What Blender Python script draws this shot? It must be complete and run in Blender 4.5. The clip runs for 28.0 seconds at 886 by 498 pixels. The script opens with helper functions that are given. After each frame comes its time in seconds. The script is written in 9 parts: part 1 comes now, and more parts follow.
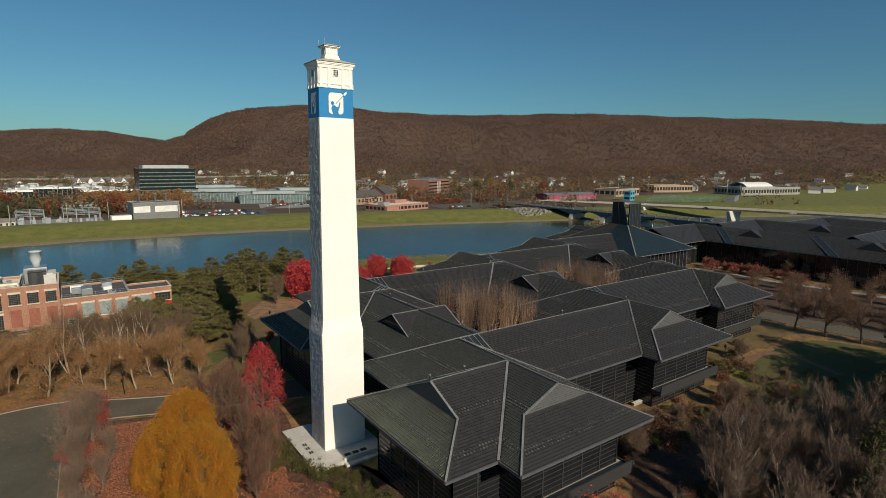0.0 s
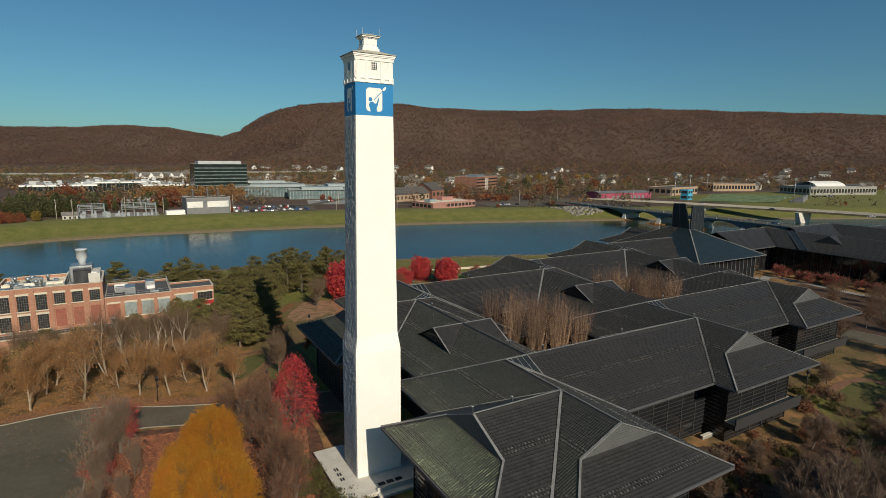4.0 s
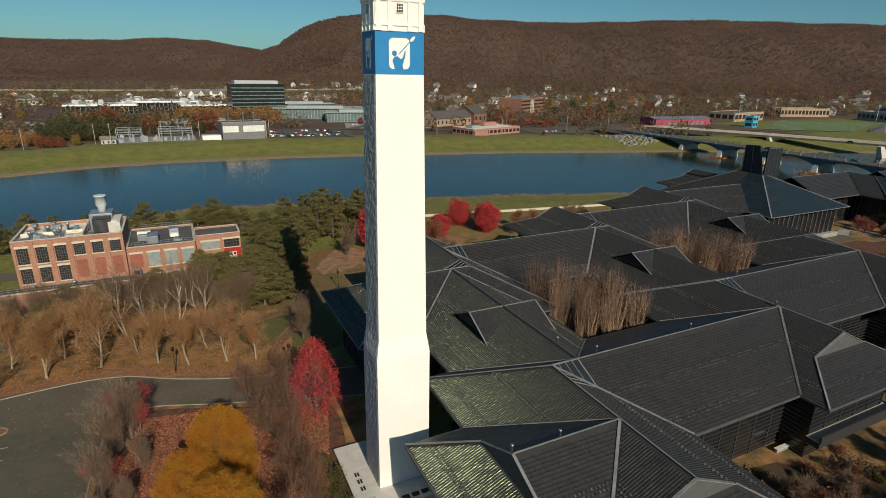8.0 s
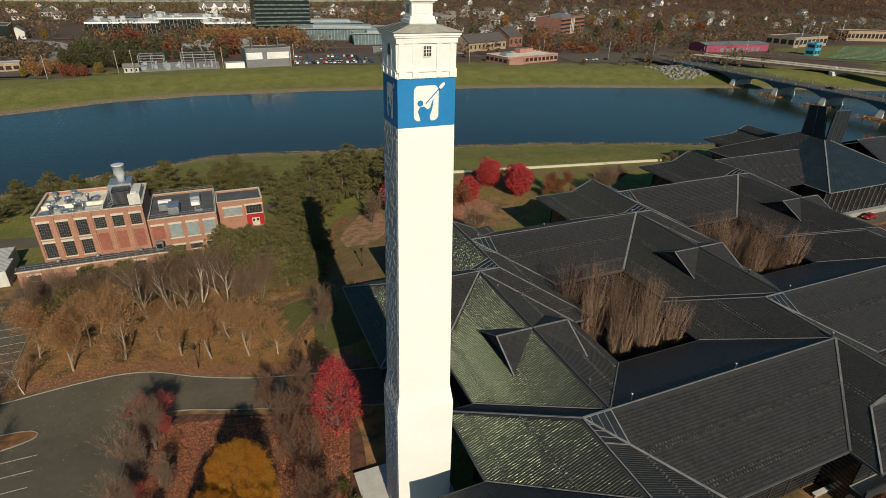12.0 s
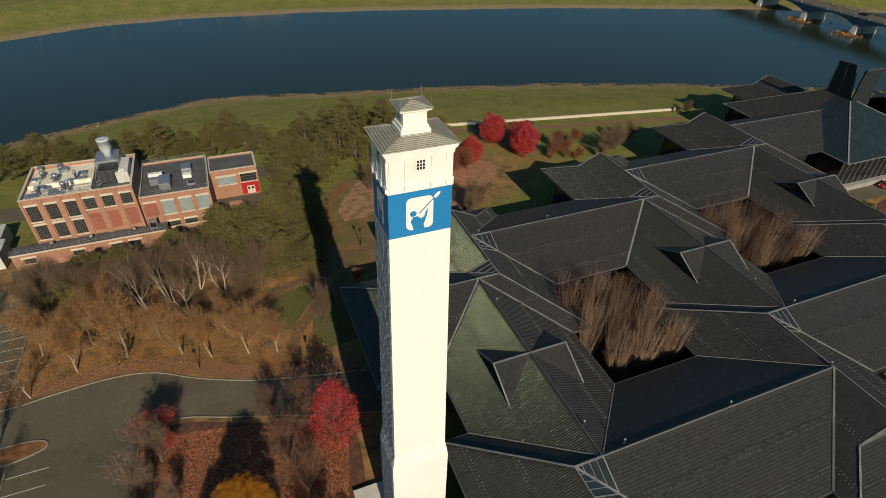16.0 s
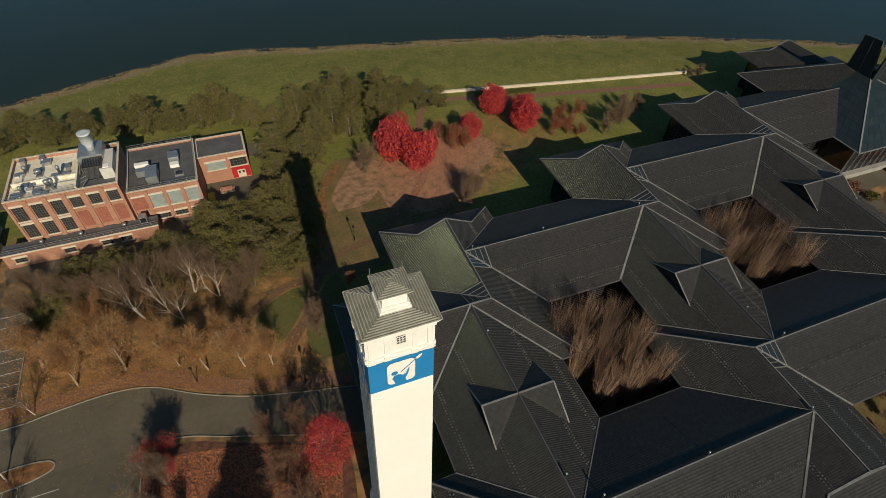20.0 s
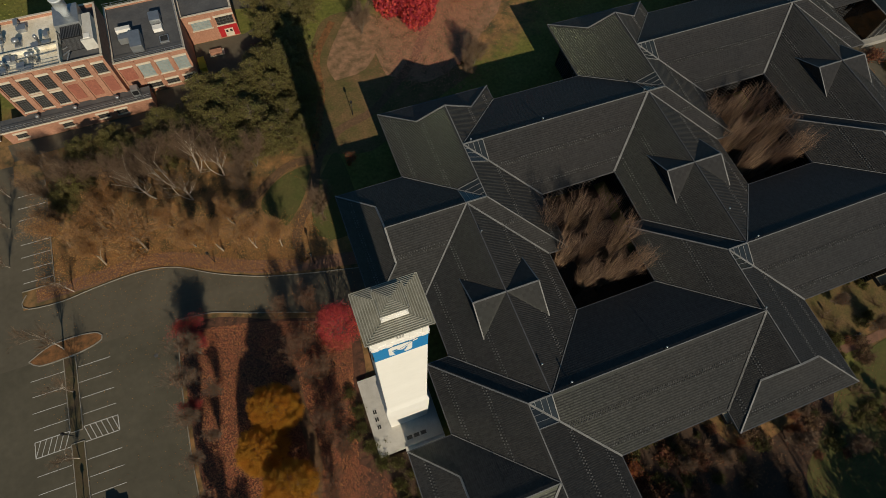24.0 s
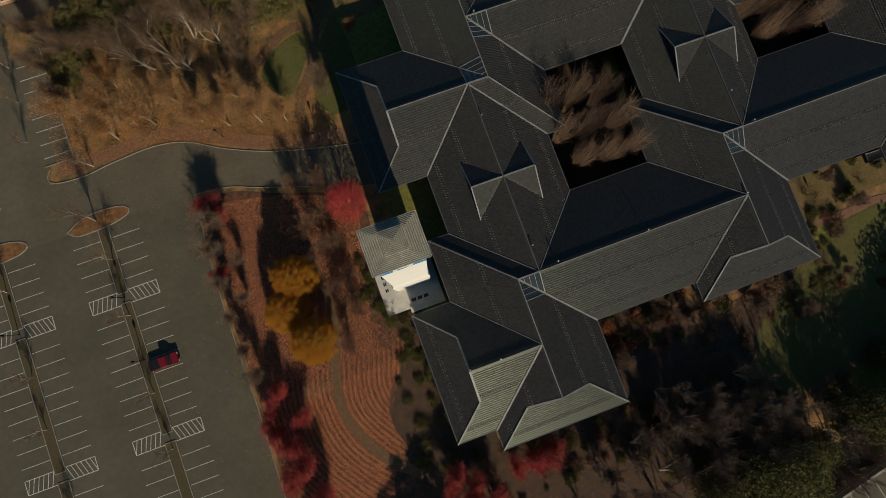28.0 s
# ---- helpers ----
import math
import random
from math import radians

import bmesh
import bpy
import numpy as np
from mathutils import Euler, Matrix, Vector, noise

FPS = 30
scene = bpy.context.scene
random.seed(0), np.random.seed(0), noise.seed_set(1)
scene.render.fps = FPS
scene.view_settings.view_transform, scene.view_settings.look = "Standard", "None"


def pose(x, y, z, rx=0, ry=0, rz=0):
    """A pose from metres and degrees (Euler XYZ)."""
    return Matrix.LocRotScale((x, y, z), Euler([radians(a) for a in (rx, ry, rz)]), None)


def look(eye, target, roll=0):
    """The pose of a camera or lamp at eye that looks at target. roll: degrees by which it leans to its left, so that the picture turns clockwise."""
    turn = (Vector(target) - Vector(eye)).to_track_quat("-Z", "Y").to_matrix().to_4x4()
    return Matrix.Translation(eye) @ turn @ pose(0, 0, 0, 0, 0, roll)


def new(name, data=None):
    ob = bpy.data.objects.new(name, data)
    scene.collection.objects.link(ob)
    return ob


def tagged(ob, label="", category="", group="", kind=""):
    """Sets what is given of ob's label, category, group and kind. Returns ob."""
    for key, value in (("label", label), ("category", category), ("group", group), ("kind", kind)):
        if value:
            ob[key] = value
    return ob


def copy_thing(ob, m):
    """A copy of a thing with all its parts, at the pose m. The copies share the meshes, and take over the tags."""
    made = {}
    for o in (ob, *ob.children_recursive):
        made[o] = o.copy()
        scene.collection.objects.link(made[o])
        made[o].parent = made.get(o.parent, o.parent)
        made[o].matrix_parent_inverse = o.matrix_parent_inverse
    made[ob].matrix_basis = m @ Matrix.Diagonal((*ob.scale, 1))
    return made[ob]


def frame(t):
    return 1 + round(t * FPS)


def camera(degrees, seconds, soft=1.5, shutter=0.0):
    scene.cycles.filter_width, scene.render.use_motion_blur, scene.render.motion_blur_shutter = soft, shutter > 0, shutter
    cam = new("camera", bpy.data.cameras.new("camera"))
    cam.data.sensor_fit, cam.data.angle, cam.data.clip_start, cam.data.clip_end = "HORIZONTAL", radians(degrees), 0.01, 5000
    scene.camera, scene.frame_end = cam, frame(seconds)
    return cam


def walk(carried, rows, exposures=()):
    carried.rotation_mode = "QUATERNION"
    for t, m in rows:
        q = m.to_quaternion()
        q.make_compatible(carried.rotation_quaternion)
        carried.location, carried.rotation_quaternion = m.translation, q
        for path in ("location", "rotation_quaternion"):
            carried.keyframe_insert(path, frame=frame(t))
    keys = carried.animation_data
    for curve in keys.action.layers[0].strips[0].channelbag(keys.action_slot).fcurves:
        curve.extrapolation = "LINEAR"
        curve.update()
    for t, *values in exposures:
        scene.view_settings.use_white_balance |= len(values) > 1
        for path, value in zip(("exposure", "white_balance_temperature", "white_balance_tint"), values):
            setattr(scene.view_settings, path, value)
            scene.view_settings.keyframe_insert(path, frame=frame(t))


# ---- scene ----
cam = camera(78.91, 28.0, soft=0.75)
PATH = [
    (0, (-9.72, -21.44, 41.25), (1.684, -5.322, 38.064), 0.49),
    (0.5, (-9.34, -20.95, 41.25), (2.000, -4.785, 38.047), 0.47),
    (1, (-8.92, -20.39, 41.26), (2.248, -4.121, 38.027), 0.53),
    (1.5, (-8.47, -19.76, 41.30), (2.540, -3.380, 38.051), 0.57),
    (2, (-7.96, -19.03, 41.37), (2.670, -2.409, 38.112), 0.58),
    (2.5, (-7.40, -18.20, 41.48), (3.011, -1.433, 38.204), 0.61),
    (3, (-6.77, -17.24, 41.62), (3.522, -0.411, 38.323), 0.62),
    (3.5, (-6.07, -16.18, 41.82), (4.053, 0.748, 38.502), 0.63),
    (5.5, (-2.76, -10.97, 43.19), (6.738, 6.197, 39.319), 0.81),
    (6, (-1.86, -9.48, 43.74), (7.522, 7.636, 39.377), 0.88),
    (6.5, (-0.97, -7.94, 44.40), (8.222, 9.150, 39.555), 0.79),
    (7, (-0.11, -6.36, 45.21), (8.826, 10.719, 39.881), 0.83),
    (7.5, (0.70, -4.77, 46.15), (9.372, 12.292, 40.354), 0.89),
    (8, (1.44, -3.19, 47.23), (9.783, 13.878, 40.975), 1.03),
    (8.5, (2.13, -1.66, 48.41), (10.088, 15.412, 41.689), 1.00),
    (9, (2.75, -0.22, 49.65), (10.484, 16.794, 42.541), 1.06),
    (9.5, (3.30, 1.09, 50.94), (10.878, 18.064, 43.559), 1.17),
    (10, (3.80, 2.26, 52.25), (11.240, 19.172, 44.588), 1.18),
    (10.5, (4.25, 3.33, 53.60), (11.595, 20.153, 45.649), 1.22),
    (11, (4.66, 4.34, 54.97), (11.879, 21.096, 46.779), 1.40),
    (11.5, (5.06, 5.30, 56.37), (12.163, 21.928, 47.816), 1.36),
    (12, (5.46, 6.27, 57.81), (12.452, 22.659, 48.729), 1.48),
    (12.5, (5.87, 7.26, 59.28), (12.765, 23.437, 49.761), 1.51),
    (14.5, (7.79, 11.72, 65.36), (14.318, 27.106, 54.377), 1.65),
    (15, (8.37, 13.01, 66.91), (14.815, 28.181, 55.578), 1.78),
    (15.5, (9.00, 14.35, 68.45), (15.354, 29.300, 56.790), 1.87),
    (16, (9.66, 15.72, 70.00), (15.940, 30.444, 58.006), 2.08),
    (16.5, (10.36, 17.12, 71.54), (16.538, 31.613, 59.231), 2.24),
    (17, (11.08, 18.52, 73.09), (17.179, 32.779, 60.460), 2.37),
    (17.5, (11.80, 19.92, 74.63), (17.790, 33.916, 61.649), 2.40),
    (18, (12.52, 21.32, 76.16), (18.428, 35.109, 62.932), 2.49),
    (18.5, (13.21, 22.71, 77.70), (19.060, 36.374, 64.313), 2.55),
    (19, (13.84, 24.08, 79.22), (19.661, 37.598, 65.678), 2.68),
    (19.5, (14.43, 25.43, 80.74), (20.162, 38.675, 66.901), 2.81),
    (20, (14.98, 26.74, 82.26), (20.556, 39.545, 67.941), 3.05),
    (20.5, (15.48, 28.02, 83.75), (20.899, 40.368, 68.984), 3.39),
    (22.5, (17.21, 32.73, 89.56), (21.738, 42.474, 72.697), 4.84),
    (23, (17.62, 33.78, 90.95), (21.875, 42.767, 73.601), 5.37),
    (23.5, (18.03, 34.78, 92.31), (21.985, 42.985, 74.508), 5.67),
    (24, (18.45, 35.73, 93.63), (22.091, 43.068, 75.389), 6.42),
    (24.5, (18.88, 36.64, 94.90), (22.170, 43.043, 76.244), 7.47),
    (25, (19.30, 37.52, 96.10), (22.229, 42.966, 77.080), 8.51),
    (25.5, (19.72, 38.39, 97.21), (22.247, 42.847, 77.883), 9.91),
    (26, (20.11, 39.25, 98.23), (22.248, 42.745, 78.653), 11.80),
    (26.5, (20.49, 40.12, 99.15), (22.234, 42.581, 79.379), 15.57),
    (27, (20.86, 40.99, 100.00), (22.285, 42.589, 80.111), 21.86),
    (27.5, (21.22, 41.86, 100.78), (22.625, 43.417, 80.891), 22.21),
    (28, (21.58, 42.74, 101.52), (22.927, 44.258, 81.628), 21.58),
]
EXPOSURE = [(0, 0.0, 6500, 10), (12, 0.0, 6550, 10), (18, 0.0, 6850, 10), (20, -0.08, 6850, 10), (24, -0.3, 6850, 10), (28, -0.36, 6900, 10)]
walk(cam, [(t, look(eye, target, roll)) for t, eye, target, roll in PATH], EXPOSURE)

# ---- sky and sun ----
SUN_UP = 30.0
world = bpy.data.worlds.new("sky")
scene.world = world
world.use_nodes = True
wt = world.node_tree
sky = wt.nodes.new("ShaderNodeTexSky")
sky.sky_type, sky.sun_disc = "NISHITA", False
sky.sun_elevation, sky.sun_rotation = radians(SUN_UP), radians(181.5)
sky.air_density, sky.dust_density, sky.ozone_density = 1.0, 0.5, 3.6
tint = wt.nodes.new("ShaderNodeMix")
tint.data_type, tint.blend_type = "RGBA", "MULTIPLY"
tint.inputs[0].default_value, tint.inputs[7].default_value = 1.0, (0.56, 0.935, 0.99, 1)
wt.links.new(sky.outputs[0], tint.inputs[6])
wt.links.new(tint.outputs[2], wt.nodes["Background"].inputs[0])
wt.nodes["Background"].inputs[1].default_value = 0.06
sun = new("sun", bpy.data.lights.new("sun", "SUN"))
sun.data.energy, sun.data.angle, sun.data.color = 4.2, radians(0.53), (1.0, 0.885, 0.70)
sun.matrix_world = look((-1.3, -49.9, 28.8), (0, 0, 0))


# ---- materials ----
def material(name, colour, rough=0.7, metal=0.0, second=None, scale=1.0, detail=6.0, bump=0.0, bump_scale=None,
             fine=0.0, island=0.0, each=0.0, spec=0.4, hue=0.0, leafy=0.0):
    """A surface with two scales of variation: patches (second colour, scale), grain (fine), and change from piece to piece."""
    m = bpy.data.materials.new(name)
    m.use_nodes = True
    t = m.node_tree
    n, link = t.nodes, t.links.new
    b = n["Principled BSDF"]
    b.inputs["Roughness"].default_value, b.inputs["Metallic"].default_value = rough, metal
    b.inputs["Specular IOR Level"].default_value = spec
    where = n.new("ShaderNodeNewGeometry")
    out = None
    if second:
        tex = n.new("ShaderNodeTexNoise")
        tex.inputs["Scale"].default_value, tex.inputs["Detail"].default_value = scale, detail
        tex.inputs["Roughness"].default_value = 0.62
        link(where.outputs["Position"], tex.inputs["Vector"])
        ramp = n.new("ShaderNodeValToRGB")
        ramp.color_ramp.elements[0].position, ramp.color_ramp.elements[1].position = 0.36, 0.64
        ramp.color_ramp.elements[0].color, ramp.color_ramp.elements[1].color = (*colour, 1), (*second, 1)
        link(tex.outputs[0], ramp.inputs[0])
        out = ramp.outputs[0]
    else:
        rgb = n.new("ShaderNodeRGB")
        rgb.outputs[0].default_value = (*colour, 1)
        out = rgb.outputs[0]

    def vary(value, amount, keep):
        hsv = n.new("ShaderNodeHueSaturation")
        span = n.new("ShaderNodeMapRange")
        span.inputs[3].default_value, span.inputs[4].default_value = 1 - amount, 1 + amount
        link(value, span.inputs[0])
        link(span.outputs[0], hsv.inputs["Value"])
        if hue:
            turn = n.new("ShaderNodeMapRange")
            turn.inputs[3].default_value, turn.inputs[4].default_value = 0.5 - hue, 0.5 + hue
            link(value, turn.inputs[0])
            link(turn.outputs[0], hsv.inputs["Hue"])
        link(keep, hsv.inputs["Color"])
        return hsv.outputs[0]

    if island:
        out = vary(where.outputs["Random Per Island"], island, out)
    if each:
        info = n.new("ShaderNodeObjectInfo")
        out = vary(info.outputs["Random"], each, out)
    if fine:
        grain = n.new("ShaderNodeTexNoise")
        grain.inputs["Scale"].default_value, grain.inputs["Detail"].default_value = scale * 9, 4
        link(where.outputs["Position"], grain.inputs["Vector"])
        hue_keep, hue = hue, 0.0
        out = vary(grain.outputs[0], fine, out)
        hue = hue_keep
    link(out, b.inputs["Base Color"])
    if leafy:
        # leaves let some light through
        thin, both = n.new("ShaderNodeBsdfTranslucent"), n.new("ShaderNodeMixShader")
        both.inputs[0].default_value = leafy
        link(out, thin.inputs["Color"])
        link(b.outputs[0], both.inputs[1])
        link(thin.outputs[0], both.inputs[2])
        link(both.outputs[0], n["Material Output"].inputs["Surface"])
    if bump:
        rel = n.new("ShaderNodeTexNoise")
        rel.inputs["Scale"].default_value, rel.inputs["Detail"].default_value = bump_scale or scale * 6, 5
        link(where.outputs["Position"], rel.inputs["Vector"])
        bn = n.new("ShaderNodeBump")
        bn.inputs["Strength"].default_value, bn.inputs["Distance"].default_value = min(1.0, bump * 4), bump
        link(rel.outputs[0], bn.inputs["Height"])
        link(bn.outputs[0], b.inputs["Normal"])
    return m


def jointed(name, colour, second, across, along, joint, rough, amount, axis_pairs=("X", "Y", "Z"), bump=0.01):
    """Small courses in bond, where pieces are too small to be built one by one: bricks and slates seen from far."""
    m = material(name, colour, rough, second=second, scale=0.35, fine=0.18)
    t = m.node_tree
    n, link = t.nodes, t.links.new
    b = n["Principled BSDF"]
    base = b.inputs["Base Color"].links[0].from_socket
    co = n.new("ShaderNodeTexCoord")
    brick = n.new("ShaderNodeTexBrick")
    brick.inputs["Color1"].default_value, brick.inputs["Color2"].default_value = (1 - amount, 1 - amount, 1 - amount, 1), (1 + amount, 1 + amount, 1 + amount, 1)
    brick.inputs["Mortar"].default_value = (*joint, 1)
    brick.inputs["Scale"].default_value, brick.inputs["Mortar Size"].default_value = 1.0, 0.012
    brick.inputs["Brick Width"].default_value, brick.inputs["Row Height"].default_value = across, along
    sep, comb, add = n.new("ShaderNodeSeparateXYZ"), n.new("ShaderNodeCombineXYZ"), n.new("ShaderNodeMath")
    link(co.outputs["Object"], sep.inputs[0])
    link(sep.outputs["X"], add.inputs[0])
    link(sep.outputs["Y"], add.inputs[1])
    link(add.outputs[0], comb.inputs["X"])
    link(sep.outputs["Z"], comb.inputs["Y"])
    link(comb.outputs[0], brick.inputs["Vector"])
    mix = n.new("ShaderNodeMix")
    mix.data_type, mix.blend_type = "RGBA", "MULTIPLY"
    mix.inputs[0].default_value = 1.0
    link(base, mix.inputs[6])
    link(brick.outputs["Color"], mix.inputs[7])
    link(mix.outputs[2], b.inputs["Base Color"])
    return m


SLATE = material("roof_slate", (0.0395, 0.0385, 0.0395), 0.40, second=(0.0445, 0.042, 0.042), scale=0.12, fine=0.15, island=0.16, spec=0.21)
RIB = material("slate_rib", (0.034, 0.034, 0.033), 0.26, second=(0.042, 0.040, 0.037), scale=0.12, island=0.25, spec=0.23)
RIB.node_tree.nodes["Principled BSDF"].inputs["Specular Tint"].default_value = (0.80, 1.0, 0.62, 1)
SLATE.node_tree.nodes["Principled BSDF"].inputs["Specular Tint"].default_value = (0.84, 1.0, 0.76, 1)


def rock_each(m, amount):
    """Leans the surface of every piece a little its own way."""
    n, link = m.node_tree.nodes, m.node_tree.links.new
    where, rnd, mid, big, add, unit = (n.new("ShaderNodeNewGeometry"), n.new("ShaderNodeTexWhiteNoise"), n.new("ShaderNodeVectorMath"), n.new("ShaderNodeVectorMath"), n.new("ShaderNodeVectorMath"), n.new("ShaderNodeVectorMath"))
    rnd.noise_dimensions = "1D"
    mid.operation, big.operation, add.operation, unit.operation = "SUBTRACT", "SCALE", "ADD", "NORMALIZE"
    mid.inputs[1].default_value, big.inputs["Scale"].default_value = (0.5, 0.5, 0.5), amount
    link(where.outputs["Random Per Island"], rnd.inputs["W"])
    link(rnd.outputs["Color"], mid.inputs[0])
    link(mid.outputs[0], big.inputs[0])
    link(big.outputs[0], add.inputs[0])
    link(where.outputs["Normal"], add.inputs[1])
    link(add.outputs[0], unit.inputs[0])
    link(unit.outputs[0], n["Principled BSDF"].inputs["Normal"])


rock_each(RIB, 0.075)
rock_each(SLATE, 0.06)
# near-black slate lips: the shadow gap below each course, put into the colour
SLATE_EDGE = material("shadow_gap_slate_edge", (0.010, 0.010, 0.0105), 0.9, island=0.3, spec=0.1)
LEAD = material("lead_flashing", (0.17, 0.172, 0.168), 0.6, 0.1, second=(0.26, 0.258, 0.25), scale=0.7, fine=0.25)
GUARD = material("snow_guard_metal", (0.095, 0.095, 0.092), 0.65, 0.0, island=0.5, spec=0.15)
FASCIA = material("dark_fascia_metal", (0.09, 0.092, 0.098), 0.5, 0.2, second=(0.12, 0.12, 0.125), scale=0.8, fine=0.15)
DARK_GLASS = material("dark_facade_glass", (0.012, 0.013, 0.015), 0.08, 0.0, second=(0.02, 0.02, 0.022), scale=0.3, spec=0.6)
MULLION = material("black_mullion_metal", (0.075, 0.078, 0.082), 0.45, 0.5, fine=0.2)
SOFFIT = material("dark_soffit", (0.03, 0.03, 0.032), 0.8, fine=0.2)
GRAVEL = material("cream_gravel", (0.42, 0.38, 0.30), 0.95, second=(0.30, 0.27, 0.21), scale=2.0, fine=0.35, bump=0.03, bump_scale=14)
GREY_PANEL = material("grey_gable_panel", (0.075, 0.076, 0.076), 0.6, second=(0.09, 0.09, 0.09), scale=1.0, fine=0.15)
SKYGLASS = material("skylight_glass", (0.02, 0.026, 0.028), 0.12, spec=0.7, second=(0.03, 0.034, 0.036), scale=0.8)
TEAL = material("teal_glazed_roof", (0.014, 0.024, 0.028), 0.42, second=(0.017, 0.027, 0.031), scale=0.35, island=0.18, spec=0.6)
WHITE = material("white_paint", (0.88, 0.86, 0.81), 0.6, second=(0.84, 0.82, 0.77), scale=0.25, fine=0.03, bump=0.008, bump_scale=4)
# white stucco of the tower's west side, darkened in colour for its shade
SHADED_STUCCO = material("shaded_rough_stucco", (0.50, 0.50, 0.50), 0.9, second=(0.36, 0.36, 0.37), scale=1.6, detail=8, fine=0.3, bump=0.04, bump_scale=5, spec=0.2)
WHITE_TRIM = material("white_trim_paint", (0.86, 0.84, 0.80), 0.5, second=(0.78, 0.76, 0.71), scale=0.9, fine=0.08)
BLUE = material("blue_paint", (0.012, 0.195, 0.46), 0.55, second=(0.016, 0.215, 0.49), scale=0.6, fine=0.08, bump=0.02, bump_scale=2.0)
SEAM_ROOF = material("weathered_seam_roof", (0.25, 0.245, 0.195), 0.65, second=(0.17, 0.165, 0.125), scale=0.9, fine=0.3)
SEAM = material("pale_roof_seam", (0.42, 0.41, 0.35), 0.6, second=(0.30, 0.29, 0.24), scale=1.5, fine=0.25)
CONCRETE = material("white_concrete", (0.62, 0.60, 0.55), 0.8, second=(0.52, 0.50, 0.45), scale=0.7, fine=0.15, bump=0.01)
GREY_CONCRETE = material("grey_concrete", (0.34, 0.33, 0.30), 0.85, second=(0.26, 0.25, 0.23), scale=0.4, fine=0.2, bump=0.01)
BRICK = jointed("red_brick", (0.41, 0.215, 0.145), (0.35, 0.18, 0.12), 0.24, 0.085, (0.9, 0.85, 0.8), 0.85, 0.22)
BRICK_FILL = jointed("dark_red_brick", (0.33, 0.12, 0.08), (0.29, 0.10, 0.07), 0.24, 0.085, (0.8, 0.8, 0.8), 0.85, 0.2)
STONE_TRIM = material("limestone_trim", (0.62, 0.55, 0.44), 0.8, second=(0.52, 0.45, 0.36), scale=1.2, fine=0.15)
FLAT_ROOF = material("grey_membrane_roof", (0.075, 0.077, 0.082), 0.85, second=(0.11, 0.11, 0.112), scale=0.3, fine=0.25)
PALE_ROOF = material("pale_stained_roof", (0.84, 0.79, 0.67), 0.85, second=(0.64, 0.57, 0.43), scale=0.35, fine=0.2)
STEEL = material("galvanised_steel", (0.45, 0.47, 0.48), 0.4, 0.7, second=(0.36, 0.38, 0.40), scale=0.9, fine=0.15)
BLACK_METAL = material("black_metal", (0.02, 0.021, 0.024), 0.45, 0.4, fine=0.2)
WINDOW = material("old_window_glass", (0.022, 0.022, 0.022), 0.2, spec=0.35, second=(0.05, 0.048, 0.044), scale=1.5)
PALE_WINDOW = material("pale_block_glass", (0.30, 0.36, 0.35), 0.2, spec=0.6, second=(0.22, 0.27, 0.27), scale=1.5)
RED_PAINT = material("red_paint", (0.45, 0.025, 0.03), 0.45, second=(0.36, 0.02, 0.025), scale=1.0, fine=0.1)
YELLOW_PAINT = material("yellow_paint", (0.62, 0.42, 0.03), 0.5, fine=0.15)
ASPHALT = material("parking_asphalt", (0.082, 0.073, 0.050), 0.92, second=(0.105, 0.093, 0.065), scale=0.10, fine=0.22, bump=0.006, bump_scale=30)
OLD_ASPHALT = material("worn_asphalt", (0.096, 0.083, 0.058), 0.92, second=(0.12, 0.104, 0.074), scale=0.12, fine=0.2, bump=0.006, bump_scale=30)
LINE = material("white_road_paint", (0.66, 0.65, 0.62), 0.7, second=(0.45, 0.44, 0.42), scale=2.5, fine=0.2)
KERB = material("kerb_stone", (0.33, 0.30, 0.25), 0.85, second=(0.22, 0.20, 0.165), scale=1.3, fine=0.2)
BRICK_PATH = material("brick_paving", (0.23, 0.115, 0.075), 0.85, second=(0.17, 0.095, 0.06), scale=1.2, fine=0.3, bump=0.008, bump_scale=12)
PATH_DIRT = material("leaf_dusted_dirt", (0.17, 0.098, 0.052), 0.95, second=(0.115, 0.068, 0.036), scale=1.4, detail=9, fine=0.4, bump=0.02, bump_scale=12)
LITTER_RED = material("russet_leaf_litter", (0.15, 0.066, 0.040), 0.95, second=(0.062, 0.034, 0.022), scale=0.9, detail=10, fine=0.6, bump=0.06, bump_scale=9)
LITTER_TAN = material("tan_leaf_litter", (0.27, 0.118, 0.044), 0.95, second=(0.11, 0.06, 0.024), scale=0.9, detail=10, fine=0.6, bump=0.06, bump_scale=9)
PINK_LITTER = material("faded_pink_leaf_litter", (0.36, 0.20, 0.118), 0.95, second=(0.15, 0.10, 0.05), scale=0.5, detail=10, fine=0.5, bump=0.05, bump_scale=9)
THIN_LITTER = material("grass_under_thin_litter", (0.19, 0.115, 0.052), 0.95, second=(0.10, 0.088, 0.028), scale=0.28, detail=10, fine=0.5, bump=0.05, bump_scale=9)
SOIL = material("dark_soil", (0.055, 0.036, 0.025), 0.95, second=(0.09, 0.05, 0.03), scale=0.7, fine=0.4, bump=0.03, bump_scale=8)
LAWN = material("mown_lawn", (0.082, 0.088, 0.023), 0.95, second=(0.112, 0.098, 0.032), scale=0.18, fine=0.35, bump=0.03, bump_scale=9)
MEDIAN = material("worn_median_grass", (0.072, 0.062, 0.026), 0.95, second=(0.085, 0.058, 0.034), scale=0.5, detail=8, fine=0.4, bump=0.03, bump_scale=9)
BARK = material("grey_bark", (0.12, 0.095, 0.075), 0.9, second=(0.20, 0.165, 0.13), scale=1.5, fine=0.3, bump=0.02, bump_scale=8)
